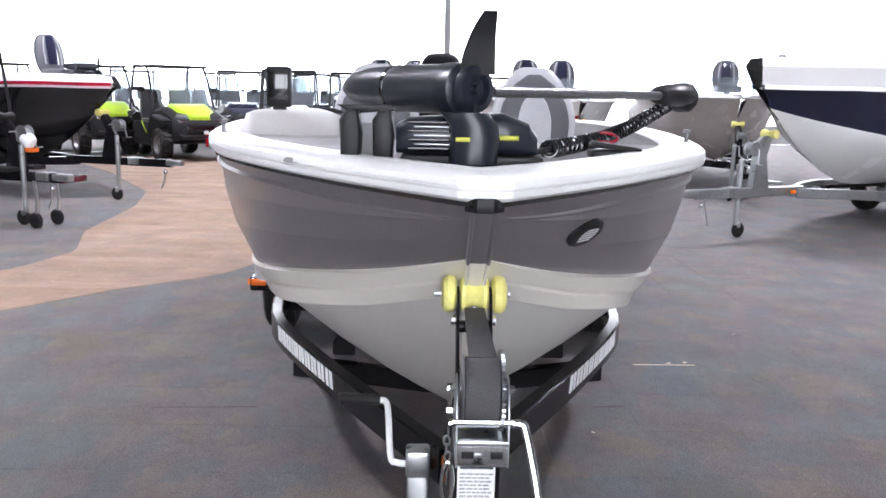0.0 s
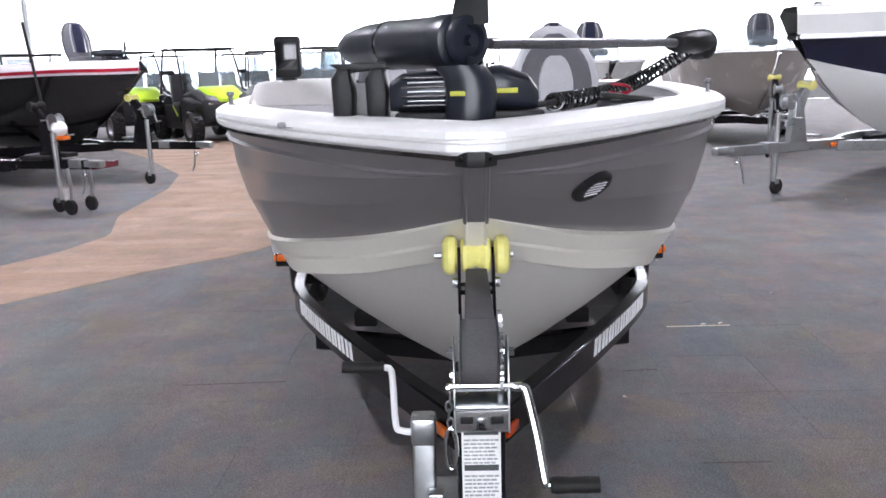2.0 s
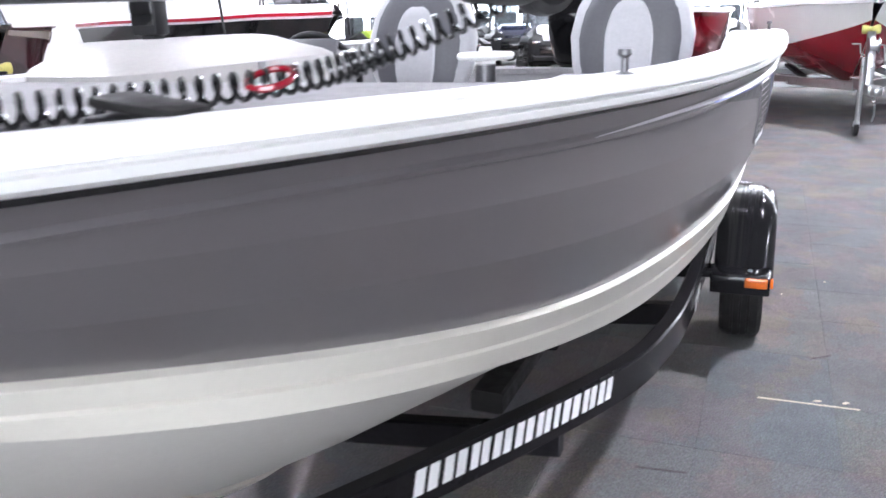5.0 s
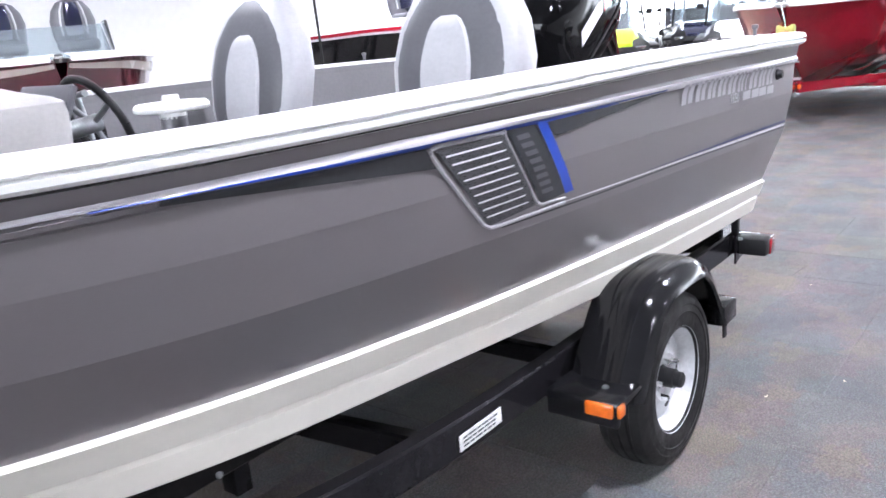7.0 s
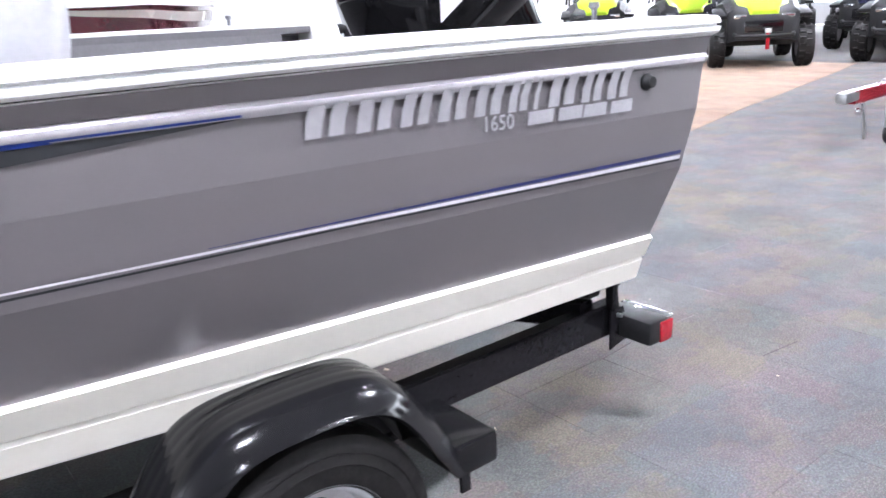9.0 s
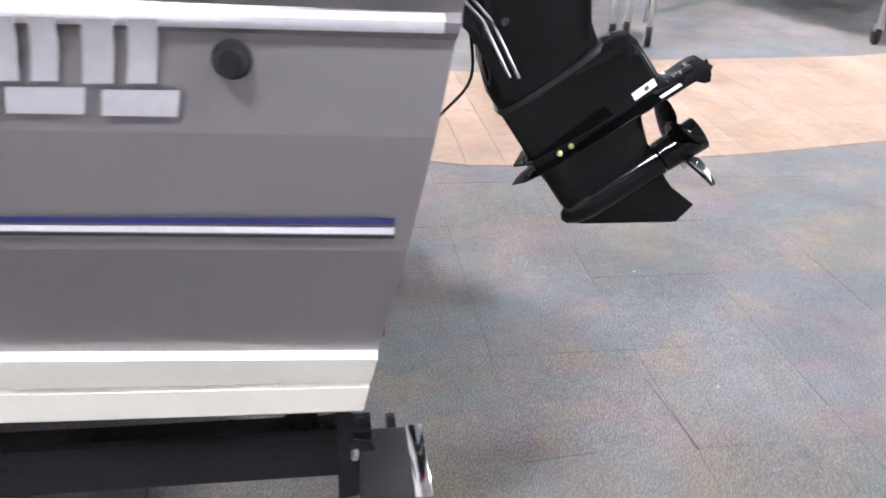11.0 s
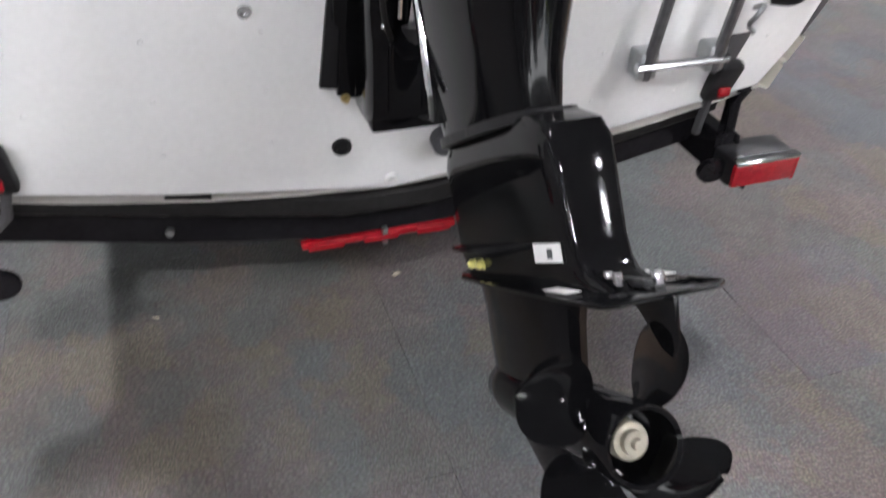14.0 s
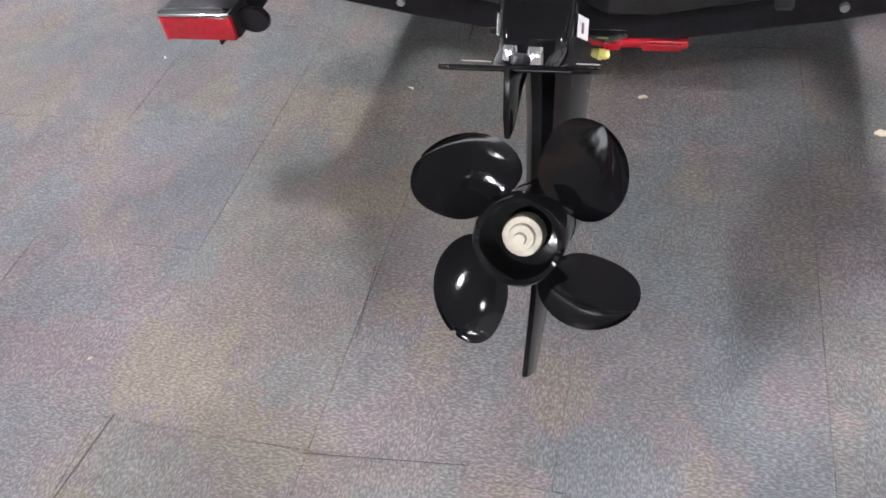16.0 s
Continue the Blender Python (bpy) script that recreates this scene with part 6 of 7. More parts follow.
part("body", ring_loft(bmesh.new(), [[Vector((cx + hw * math.copysign(abs(math.cos(t)) ** 0.35, math.cos(t)), 2.05 + hd * math.copysign(abs(math.sin(t)) ** 0.35, math.sin(t)), z)) for t in (2 * math.pi * j / 36 for j in range(36))] for z, hw, cx, hd in ((0.80, 0.15, -0.60, 0.52), (1.15, 0.19, -0.59, 0.56), (1.30, 0.20, -0.59, 0.57), (1.335, 0.195, -0.595, 0.565), (1.352, 0.18, -0.61, 0.54), (1.375, 0.15, -0.64, 0.46), (1.40, 0.12, -0.67, 0.40), (1.41, 0.09, -0.68, 0.34))]), M_CONSOLE, con, "pale moulded console")
part("panel_seam", boxes(((-0.391, 2.06, 1.20), (0.006, 0.035, 0.27), 0.003)), M_LINER, con, "grey panel joint")
part("dash", boxes(((-0.61, 2.60, 1.30), (0.34, 0.03, 0.18), 0.02, Matrix.Rotation(radians(-25), 4, "X"))), M_VINYLDARK, con)
part("steering_wheel", tube(bmesh.new(), [Vector((-0.61, 2.78, 1.24)) + Vector((0.17 * math.cos(t), -0.06 * math.sin(t), 0.155 * math.sin(t))) for t in (2 * math.pi * j / 28 for j in range(29))], 0.014, 10, False), M_MATTE, con, "black steering wheel")
for t in (0.5, 2.6, 4.7):
    part("spoke", tube(bmesh.new(), [(-0.61, 2.76, 1.24), Vector((-0.61, 2.78, 1.24)) + Vector((0.17 * math.cos(t), -0.06 * math.sin(t), 0.155 * math.sin(t)))], 0.010, 8), M_STEEL, con)
part("wheel_boss", tube(bmesh.new(), [(-0.61, 2.60, 1.22), (-0.61, 2.78, 1.245)], 0.03, 14), M_STEEL, con)
gp = thing("fish_finder", "black fish finder display on a swivel bracket", "display", (-0.70, 1.95, 1.40))
part("screen_case", boxes(((-0.70, 1.95, 1.50), (0.10, 0.06, 0.16), 0.012)), M_MATTE, gp)
part("bracket", boxes(((-0.70, 1.96, 1.405), (0.05, 0.05, 0.04), 0.008)), M_MATTE, gp)
part("screen", boxes(((-0.70, 1.9185, 1.505), (0.08, 0.004, 0.11), 0.002)), M_BLACK, gp)
pc = thing("passenger_console", "pale grey moulded side console with a glove box", "console", (0.56, 2.2, 0.8))
part("body", boxes(((0.56, 2.2, 1.02), (0.28, 0.62, 0.44), 0.06, None, 4)), M_CONSOLE, pc)
part("lid", boxes(((0.56, 2.2, 1.25), (0.24, 0.5, 0.03), 0.012)), M_VINYL, pc)
bs = thing("bow_bench", "pale grey vinyl step cushion behind the bow deck", "seat", (0, 1.49, 0.8))
part("base", boxes(((0, 1.49, 0.97), (0.7, 0.28, 0.34), 0.01)), M_LINER, bs)
part("cushion", boxes(((0, 1.49, 1.17), (0.7, 0.29, 0.06), 0.025, None, 3)), M_VINYL, bs)
rg = thing("throttle_control", "black throttle lever box on a grey side panel", "control", (-0.86, 2.9, 1.1))
part("box", boxes(((-0.86, 2.85, 1.15), (0.07, 0.16, 0.14), 0.02)), M_MATTE, rg)
part("lever", tube(bmesh.new(), [(-0.81, 2.85, 1.17), (-0.80, 2.82, 1.33), (-0.74, 2.82, 1.34)], 0.013, 10), M_STEEL, rg)

# trolling motor stowed across the bow
tm = thing("trolling_motor", "black electric trolling motor stowed on the bow deck", "trolling motor", (-0.05, 0.5, 1.34))
PX = Matrix.Translation((-0.127, 0.45, 1.497)) @ Matrix.Rotation(radians(-44), 4, "Z") @ Matrix.Rotation(radians(90), 4, "Y") @ Matrix.Rotation(radians(3), 4, "X")
part("motor_pod", lathe(bmesh.new(), [(0.004, -0.245), (0.020, -0.238), (0.036, -0.205), (0.046, -0.15), (0.0495, -0.09), (0.050, -0.07), (0.0515, -0.065), (0.0515, 0.10), (0.0545, 0.105), (0.0545, 0.15), (0.044, 0.158), (0.0, 0.16)], PX, 28), M_PODBLACK, tm, "black motor pod")
part("pod_fin", prism(bmesh.new(), [(-0.30, 1.46), (-0.18, 1.462), (-0.17, 1.448), (-0.27, 1.44)], Matrix(((1, 0, 0, 0), (0, 0, 1, 0.44), (0, 1, 0, 0), (0, 0, 0, 1))), 0.02, 0.004), M_MATTE, tm)
ph = part("propeller", lathe(bmesh.new(), [(0.0, 0.192), (0.010, 0.192), (0.012, 0.184), (0.012, 0.178), (0.030, 0.176), (0.033, 0.190), (0.046, 0.188), (0.049, 0.182), (0.049, 0.168), (0.036, 0.162)], PX, 28), M_PODBLACK, tm, "black weedless propeller")
part("pod_ring", lathe(bmesh.new(), [(0.050, -0.066), (0.0525, -0.064), (0.0525, -0.056), (0.050, -0.054)], PX, 28, False), M_BLACK, tm)
for k, t0 in enumerate((0.0, math.pi)):
    b = bmesh.new()
    gr = []
    for i in range(9):
        u = i / 8
        r = 0.03 + 0.128 * u
        w = 0.040 * (1 - 0.60 * u ** 1.6)
        row = []
        for s in (-1, -0.5, 0, 0.5, 1):
            lean = 0.035 * u * u
            row.append(b.verts.new(PX @ Matrix.Rotation(t0, 4, "Z") @ Vector((-r, s * w * 0.75 + lean, 0.185 + s * w * 0.55))))
        gr.append(row)
    for a, c in zip(gr, gr[1:]):
        for j in range(4):
            b.faces.new((a[j], a[j + 1], c[j + 1], c[j]))
    ext = bmesh.ops.solidify(b, geom=b.faces[:], thickness=0.006)
    part("blade", b, M_MATTE, ph)
part("shaft", tube(bmesh.new(), [(0.04, 0.46, 1.494), (0.66, 1.19, 1.497)], 0.0125, 12), M_STAINLESSDARK, tm, "steel shaft")
part("control_head", ring_loft(bmesh.new(), [[Vector((0.60 + 0.016 * k * 8, 1.12 + 0.016 * k * 9, 1.499)) + Vector((-0.05 * r * math.sin(t) * 0.9, 0.05 * r * math.sin(t) * 0.9, 0.036 * r * math.cos(t))) for t in (2 * math.pi * j / 16 for j in range(16))] for k, r in ((0.0, 0.45), (0.12, 0.8), (0.45, 1.0), (0.75, 0.95), (0.95, 0.7), (1.0, 0.4))]), M_MATTE, tm, "black control head")
part("head_cap", lathe(bmesh.new(), [(0.0, -0.045), (0.030, -0.042), (0.044, -0.028), (0.047, 0.0), (0.044, 0.028), (0.030, 0.042), (0.0, 0.045)], Matrix.Translation((0.705, 1.235, 1.493)) @ Matrix.Rotation(radians(40), 4, "Z") @ Matrix.Rotation(radians(90), 4, "X"), 22), M_MATTE, tm, "rounded black end cap")
base = part("mount_base", boxes(((-0.005, 0.42, 1.350), (0.30, 0.17, 0.022), 0.006)), M_MATTE, tm, "black mounting plate")
part("mount_bracket", ring_loft(bmesh.new(), [[Vector((x, 0.40 + hd * math.copysign(abs(math.cos(t)) ** 0.5, math.cos(t)), 1.362 + hh + hh * math.copysign(abs(math.sin(t)) ** 0.5, math.sin(t)))) for t in (2 * math.pi * j / 18 for j in range(18))] for x, hd, hh in ((-0.165, 0.05, 0.030), (-0.14, 0.062, 0.038), (-0.02, 0.065, 0.042), (0.06, 0.06, 0.044), (0.115, 0.05, 0.034), (0.135, 0.03, 0.02))]), M_PODBLACK, tm, "ribbed black mount housing")
for i in range(4):
    part("rib", boxes(((-0.085, 0.334, 1.375 + 0.018 * i), (0.11, 0.010, 0.006), 0.002)), M_BLACK, base)
part("mount_mark", boxes(((-0.028, 0.2765, 1.398), (0.030, 0.003, 0.009), 0.001)), M_PRINTYELLOW, base, "yellow print")
part("housing_mark", boxes(((0.066, 0.334, 1.400), (0.050, 0.004, 0.010), 0.001)), M_PRINTYELLOW, base, "yellow print")
part("mount_cowl", ring_loft(bmesh.new(), [[Vector((x - 0.05 + 0.05 * math.cos(t), 0.318 + 0.045 * math.sin(t), z - 0.004)) for t in (2 * math.pi * j / 18 for j in range(18))] for x, z in ((0.045, 1.352), (0.050, 1.40), (0.045, 1.43), (0.025, 1.455))]), M_PODBLACK, base, "rounded black release cowl")
# thin steel strips that imitate the glints along the black ribs
for k in range(3):
    part("rib_glint", boxes(((-0.09, 0.3285, 1.384 + 0.018 * k), (0.075, 0.003, 0.003), 0.001)), M_STEEL, base)
part("mount_print", boxes(((0.02, 0.334, 1.385), (0.06, 0.003, 0.006), 0.001)), M_LABEL, base)
for x in (-0.265, -0.195):
    part("pod_cradle", prism(bmesh.new(), [(-0.02, 1.345), (0.02, 1.345), (0.024, 1.40), (0.016, 1.45), (-0.008, 1.45), (-0.022, 1.43)], Matrix(((1, 0, 0, x), (0, 0, 1, 0.37), (0, 1, 0, 0), (0, 0, 0, 1))), 0.10, 0.01), M_MATTE, tm, "black ramp cradle")
part("cradle_panel", boxes(((-0.23, 0.45, 1.385), (0.06, 0.03, 0.07), 0.006)), M_LINER, tm)
path = curve_pts([(0.13, 0.43, 1.365), (0.22, 0.64, 1.362), (0.31, 0.82, 1.364), (0.42, 1.0, 1.375), (0.52, 1.08, 1.41), (0.66, 1.19, 1.475)], 10)
coil = []
for i, p in enumerate(path[6:-1]):
    d = (path[i + 7] - path[i + 5]).normalized()
    sx = d.cross(Vector((0, 0, 1))).normalized()
    sy = sx.cross(d)
    for j in range(10):
        t = 2 * math.pi * (i + j / 10) * 0.9
        q = p.lerp(path[i + 7], j / 10)
        coil.append(q + sx * math.cos(t) * 0.019 + sy * math.sin(t) * 0.019)
part("coil_cord", tube(bmesh.new(), coil, 0.0043, 7), M_BLACK, tm, "coiled black cable")
part("plain_cord", tube(bmesh.new(), path[:8], 0.007, 8), M_RUBBER, tm)
part("red_lead", tube(bmesh.new(), [Vector((0.40, 0.92, 1.365)) + Vector((0.035 * math.cos(t), 0.03 * math.sin(t), 0.012 * (1 + math.sin(t)))) for t in (2 * math.pi * j / 18 for j in range(19))], 0.005, 6, False), M_REDPAINT, tm, "looped red lead")
ft = thing("foot_pedal", "black foot pedal for the trolling motor", "pedal", (0.38, 0.70, 1.335))
part("plate", boxes(((0.38, 0.70, 1.346), (0.13, 0.09, 0.020), 0.006)), M_MATTE, ft)
part("treadle", boxes(((0.38, 0.70, 1.364), (0.12, 0.075, 0.014), 0.005, Matrix.Rotation(radians(8), 4, "Y"))), M_RUBBER, ft)


# ---- other boats on trailers round about ----
def far_boat(m, label, side, low, rail, deck, scale=1.0, screen=False, seats=(), stripe=None, lift=0.0, cabin=False, band=False):
    """A neighbouring boat; in the pose m its bow points to local -y, at the origin."""
    k = scale
    b = thing("moored_boat", label, "boat", local=m, group="boats on show")
    idx = list(range(0, NS, 3)) + [NS - 1]
    up = np.array([1, 1, 1.0]) * k
    a, bb, c, kk = ((q[idx] * up + np.array([0, 0, lift])) for q in (A3 * np.array([1, 1, 1]) + np.array([0, 0, 0.04]), B3, C3, K3))
    flare = a + np.array([0.03, -0.05, 0.02])
    part("hull_side", strip([flare, a + (bb - a) * 0.5 + np.array([0.015, 0, 0]), bb]), side, b, angle=25, recalc=False)
    part("hull_bottom", strip([bb, c, c + (kk - c) * 0.5 - np.array([0, 0, 0.02]), kk]), low, b, angle=25, recalc=False)
    part("rub_rail", strip([flare + np.array([0.0, 0, -0.015]), flare + np.array([0.03, 0, -0.01]), flare + np.array([0.03, 0, 0.03]), flare + np.array([-0.02, 0, 0.05]), flare + np.array([-0.12, 0.04, 0.05])]), rail, b, recalc=False)
    top = [(max(p[0] - 0.10, 0.01), p[1] + 0.05) for p in flare]
    part("deck", prism(bmesh.new(), top + [(-x, y) for x, y in reversed(top)], Matrix.Translation((0, 0, float(flare[:, 2].mean()) + 0.0)), 0.03), deck, b)
    tp = [(float(flare[-1][0]), float(flare[-1][2]) + 0.05), (float(bb[-1][0]), float(bb[-1][2])), (float(c[-1][0]), float(c[-1][2])), (0.0, float(kk[-1][2]))]
    part("transom", prism(bmesh.new(), tp + [(-x, z) for x, z in reversed(tp[:-1])], Matrix(((1, 0, 0, 0), (0, 0, 1, float(c[-1][1]) - 0.03), (0, 1, 0, 0), (0, 0, 0, 1))), 0.05), side, b)
    if band:
        part("gunwale", strip([flare + np.array([0.035, -0.01, -0.03]), flare + np.array([0.02, 0, 0.05]), flare + np.array([-0.03, 0.03, 0.13]), flare + np.array([-0.16, 0.08, 0.15])]), rail, b, "pale gelcoat gunwale", recalc=False)
        part("side_stripe", strip([flare + np.array([0.040, -0.01, 0.0]), flare + np.array([0.026, -0.002, 0.045])]), stripe, b, "bright red stripe", recalc=False)
        part("bow_deck", prism(bmesh.new(), top + [(-x, y) for x, y in reversed(top)], Matrix.Translation((0, 0, float(flare[:, 2].mean()) + 0.06)), 0.04), deck, b)
    elif stripe:
        s0, s1 = a + (bb - a) * 0.12 + np.array([0.038, -0.04, 0.012]), a + (bb - a) * 0.30 + np.array([0.036, -0.03, 0.008])
        part("side_stripe", strip([s0, s1]), stripe, b, recalc=False)
    zt = float(flare[:, 2].mean()) + 0.03
    if screen:
        for sg in (1, -1):
            part("windscreen", prism(bmesh.new(), [(1.9 * k, zt), (2.7 * k, zt), (2.7 * k, zt + 0.36), (2.25 * k, zt + 0.36)], Matrix.Translation((sg * 0.62 * k - 0.006, 0, 0)) @ SIDE, 0.012), M_GLASS, b, "curved windscreen")
            part("screen_frame", tube(bmesh.new(), [(sg * 0.62 * k, 1.9 * k, zt), (sg * 0.62 * k, 2.25 * k, zt + 0.37), (sg * 0.62 * k, 2.7 * k, zt + 0.37)], 0.014, 8), M_CHROME, b)
        part("front_screen", prism(bmesh.new(), [(-0.6 * k, zt), (0.6 * k, zt), (0.55 * k, zt + 0.34), (-0.55 * k, zt + 0.34)], Matrix(((1, 0, 0, 0), (0, 0.6, 1, 1.9 * k - 0.6 * zt), (0, 1, 0, 0), (0, 0, 0, 1))), 0.01), M_GLASS, b)
    for x, y in seats:
        sx, sy = x * k, y * k
        shape = [(zt + 0.12, 0.19, 0.05), (zt + 0.26, 0.235, 0.065), (zt + 0.42, 0.245, 0.065), (zt + 0.54, 0.215, 0.06), (zt + 0.63, 0.15, 0.05), (zt + 0.66, 0.08, 0.03)]
        part("seat_back", ring_loft(bmesh.new(), [[(sx + w * math.copysign(abs(math.cos(t)) ** 0.6, math.cos(t)), sy + (h - zt) * 0.14 + d * math.sin(t), h) for t in (2 * math.pi * j / 20 for j in range(20))] for h, w, d in shape]), M_VINYLDARK, b, "dark padded seat back")
        part("seat_cushion", boxes(((sx, sy - 0.18, zt + 0.14), (0.44, 0.42, 0.12), 0.05, None, 3), ((sx, sy - 0.15, zt + 0.04), (0.1, 0.1, 0.1), 0.02)), M_VINYLDARK, b)
        part("seat_pad", ring_loft(bmesh.new(), [[(sx + w * 0.5 * math.cos(t), sy + (h - zt) * 0.14 - 0.018 + (d + 0.004) * math.sin(t), h) for t in (math.pi + math.pi * j / 10 for j in range(11))] for h, w, d in shape[1:5]], False, False), M_NAVY, b, "dark blue centre panel")
        for e in (1, -1):
            part("seat_stripe", tube(bmesh.new(), [(sx + e * w * 0.56, sy + (h - zt) * 0.14 - d * 0.86, h) for h, w, d in shape[1:5]], 0.012, 6), M_VINYL, b, "pale piping")
    if cabin:
        part("topside", strip([flare + np.array([0.01, -0.02, 0.03]), flare + np.array([0.06, -0.10, 0.22]), flare + np.array([0.03, -0.08, 0.30]), flare + np.array([-0.10, 0.10, 0.33])]), M_WHITE, b, "flared white topside", recalc=False)
        tp2 = [(max(p[0] - 0.08, 0.01), p[1] + 0.06) for p in flare]
        part("foredeck", prism(bmesh.new(), tp2 + [(-x, y) for x, y in reversed(tp2)], Matrix.Translation((0, 0, zt + 0.27)), 0.03), M_WHITE, b, "white foredeck")
        part("cuddy", ring_loft(bmesh.new(), [[(x * w, y, zt + 0.29 + h) for x, h in ((-1, 0), (1, 0), (0.85, hh), (0.5, hh * 1.12), (-0.5, hh * 1.12), (-0.85, hh))] for y, w, hh in ((1.0 * k, 0.25, 0.04), (1.6 * k, 0.55, 0.26), (2.4 * k, 0.72, 0.42), (3.0 * k, 0.74, 0.45))]), M_WHITE, b, "white cabin top")
        for sg in (1, -1):
            part("port_light", boxes(((sg * 0.60 * k, 2.05 * k, zt + 0.48), (0.05, 0.34, 0.09), 0.02, Matrix.Rotation(radians(-14 * sg), 4, "Z"))), M_GLASS, b, "tinted port light")
        zt += 0.31
    part("bow_light", boxes(((0.0, 0.25 * k, zt + 0.02), (0.08, 0.06, 0.04), 0.012)), M_CHROME, b)
    return b


def far_trailer(m, label, mat, roller=M_YELLOW, tongue=1.0, fender=M_FENDER, ball=False):
    t = thing("display_trailer", label, "trailer", local=m, group="trailers on show")
    part("tongue", beam(bmesh.new(), [(0, -tongue, 0.52), (0, 0.85, 0.50)], 0.08, 0.10), mat, t)
    for sg in (1, -1):
        part("side_rail", beam(bmesh.new(), [(sg * 0.03, 0.7, 0.48), (sg * 0.42, 1.35, 0.47), (sg * 0.75, 2.1, 0.45), (sg * 0.83, 3.0, 0.43), (sg * 0.83, 4.9, 0.42)], 0.055, 0.11), mat, t)
        rg = []
        for i in range(13):
            a = radians(10 + 160 * i / 12)
            rg.append([(sg * x, 3.6 + r * math.cos(a), 0.30 + r * math.sin(a)) for x, r in ((0.89, 0.34), (0.90, 0.38), (1.08, 0.38), (1.12, 0.34), (1.11, 0.335), (1.07, 0.37), (0.91, 0.37))])
        part("fender", ring_loft(bmesh.new(), rg), fender, t)
        W = Matrix.Translation((sg * 1.0, 3.6, 0.30)) @ Matrix.Rotation(radians(90 * sg), 4, "Y")
        w = part("wheel", lathe(bmesh.new(), [(0.17, -0.07), (0.22, -0.09), (0.28, -0.08), (0.30, -0.04), (0.30, 0.04), (0.28, 0.08), (0.22, 0.09), (0.17, 0.07)], W, 28, False), M_RUBBER, t, "black tyre")
        part("rim", lathe(bmesh.new(), [(0, 0.03), (0.05, 0.05), (0.10, 0.03), (0.14, 0.03), (0.175, 0.075), (0.175, -0.06), (0, -0.06)], W, 24), M_CHROME, w)
        part("bunk", beam(bmesh.new(), [(sg * 0.42, 1.8, 0.46), (sg * 0.42, 4.8, 0.46)], 0.09, 0.05), M_RUBBER, t)
    for y, z in ((1.9, 0.40), (3.6, 0.30), (4.7, 0.36)):
        part("cross_member", beam(bmesh.new(), [(0.85, y, z), (-0.85, y, z)], 0.06, 0.08), mat, t)
    st = part("winch_stand", prism(bmesh.new(), [(-0.04, 0.55), (0.0, 0.95), (0.14, 1.12), (0.22, 1.12), (0.14, 0.9), (0.22, 0.55)], Matrix.Translation((-0.04, 0, 0)) @ SIDE, 0.08, 0.006), mat, t)
    part("bow_roller", lathe(bmesh.new(), [(0.01, -0.09), (0.045, -0.09), (0.05, -0.06), (0.03, 0.0), (0.05, 0.06), (0.045, 0.09), (0.01, 0.09)], Matrix.Translation((0, 0.2, 1.14)) @ Matrix.Rotation(radians(90), 4, "Y"), 20), roller, st)
    part("winch_drum", lathe(bmesh.new(), [(0.0, -0.05), (0.08, -0.05), (0.08, -0.044), (0.05, -0.04), (0.05, 0.04), (0.08, 0.044), (0.08, 0.05), (0.0, 0.05)], Matrix.Translation((0, -0.06, 0.98)) @ Matrix.Rotation(radians(90), 4, "Y"), 22), M_STEEL, st)
    part("winch_crank", tube(bmesh.new(), [(0.06, -0.06, 0.98), (0.10, -0.06, 0.98), (0.12, -0.08, 0.82), (0.2, -0.08, 0.82)], 0.01, 8), M_STEEL, st)
    jk = part("jack_post", tube(bmesh.new(), [(-0.09, -0.1, 0.14), (-0.09, -0.1, 0.86)], 0.028, 14), M_STEEL, t, "galvanised jack post")
    part("jack_wheel", lathe(bmesh.new(), [(0, -0.025), (0.07, -0.025), (0.085, -0.012), (0.085, 0.012), (0.07, 0.025), (0, 0.025)], Matrix.Translation((-0.09, -0.06, 0.085)) @ Matrix.Rotation(radians(90), 4, "Y"), 20), M_RUBBER, jk)
    part("jack_fork", boxes(((-0.09, -0.08, 0.14), (0.07, 0.05, 0.06), 0.008)), M_STEEL, jk)
    part("jack_crank", tube(bmesh.new(), [(-0.09, -0.1, 0.88), (-0.13, -0.1, 0.90), (-0.14, -0.1, 1.0), (-0.22, -0.1, 1.0)], 0.009, 8), M_STEEL, jk)
    part("side_marker", boxes(((0.07, 0.60, 0.50), (0.04, 0.07, 0.05), 0.012)), M_ORANGE, t)
    part("coupler", boxes(((0, -tongue - 0.05, 0.53), (0.09, 0.24, 0.08), 0.02)), M_STEEL, t)
    part("swing_plate", boxes(((0, -0.32, 0.53), (0.14, 0.16, 0.09), 0.008)), M_STEEL, t, "galvanised hinge plates")
    part("hitch_ball_lock", lathe(bmesh.new(), [(0, -0.03), (0.025, -0.02), (0.03, 0), (0.025, 0.02), (0, 0.03)], Matrix.Translation((0.02, -tongue + 0.12, 0.40)), 12), M_CHROME, t)
    part("safety_chain", tube(bmesh.new(), curve_pts([(0.03, -tongue + 0.15, 0.46), (0.05, -tongue + 0.18, 0.28), (0.04, -tongue + 0.22, 0.18)], 5), 0.010, 6), M_STEEL, t)
    part("tongue_step", boxes(((0, 0.25, 0.62), (0.30, 0.10, 0.02), 0.006)), M_STEEL, t)
    if ball:
        part("winch_cover", lathe(bmesh.new(), [(0, -0.085), (0.045, -0.075), (0.075, -0.04), (0.085, 0.0), (0.075, 0.04), (0.045, 0.075), (0, 0.085)], Matrix.Translation((0, -0.1, 0.90)), 20), M_LETTER, st, "white winch cover")
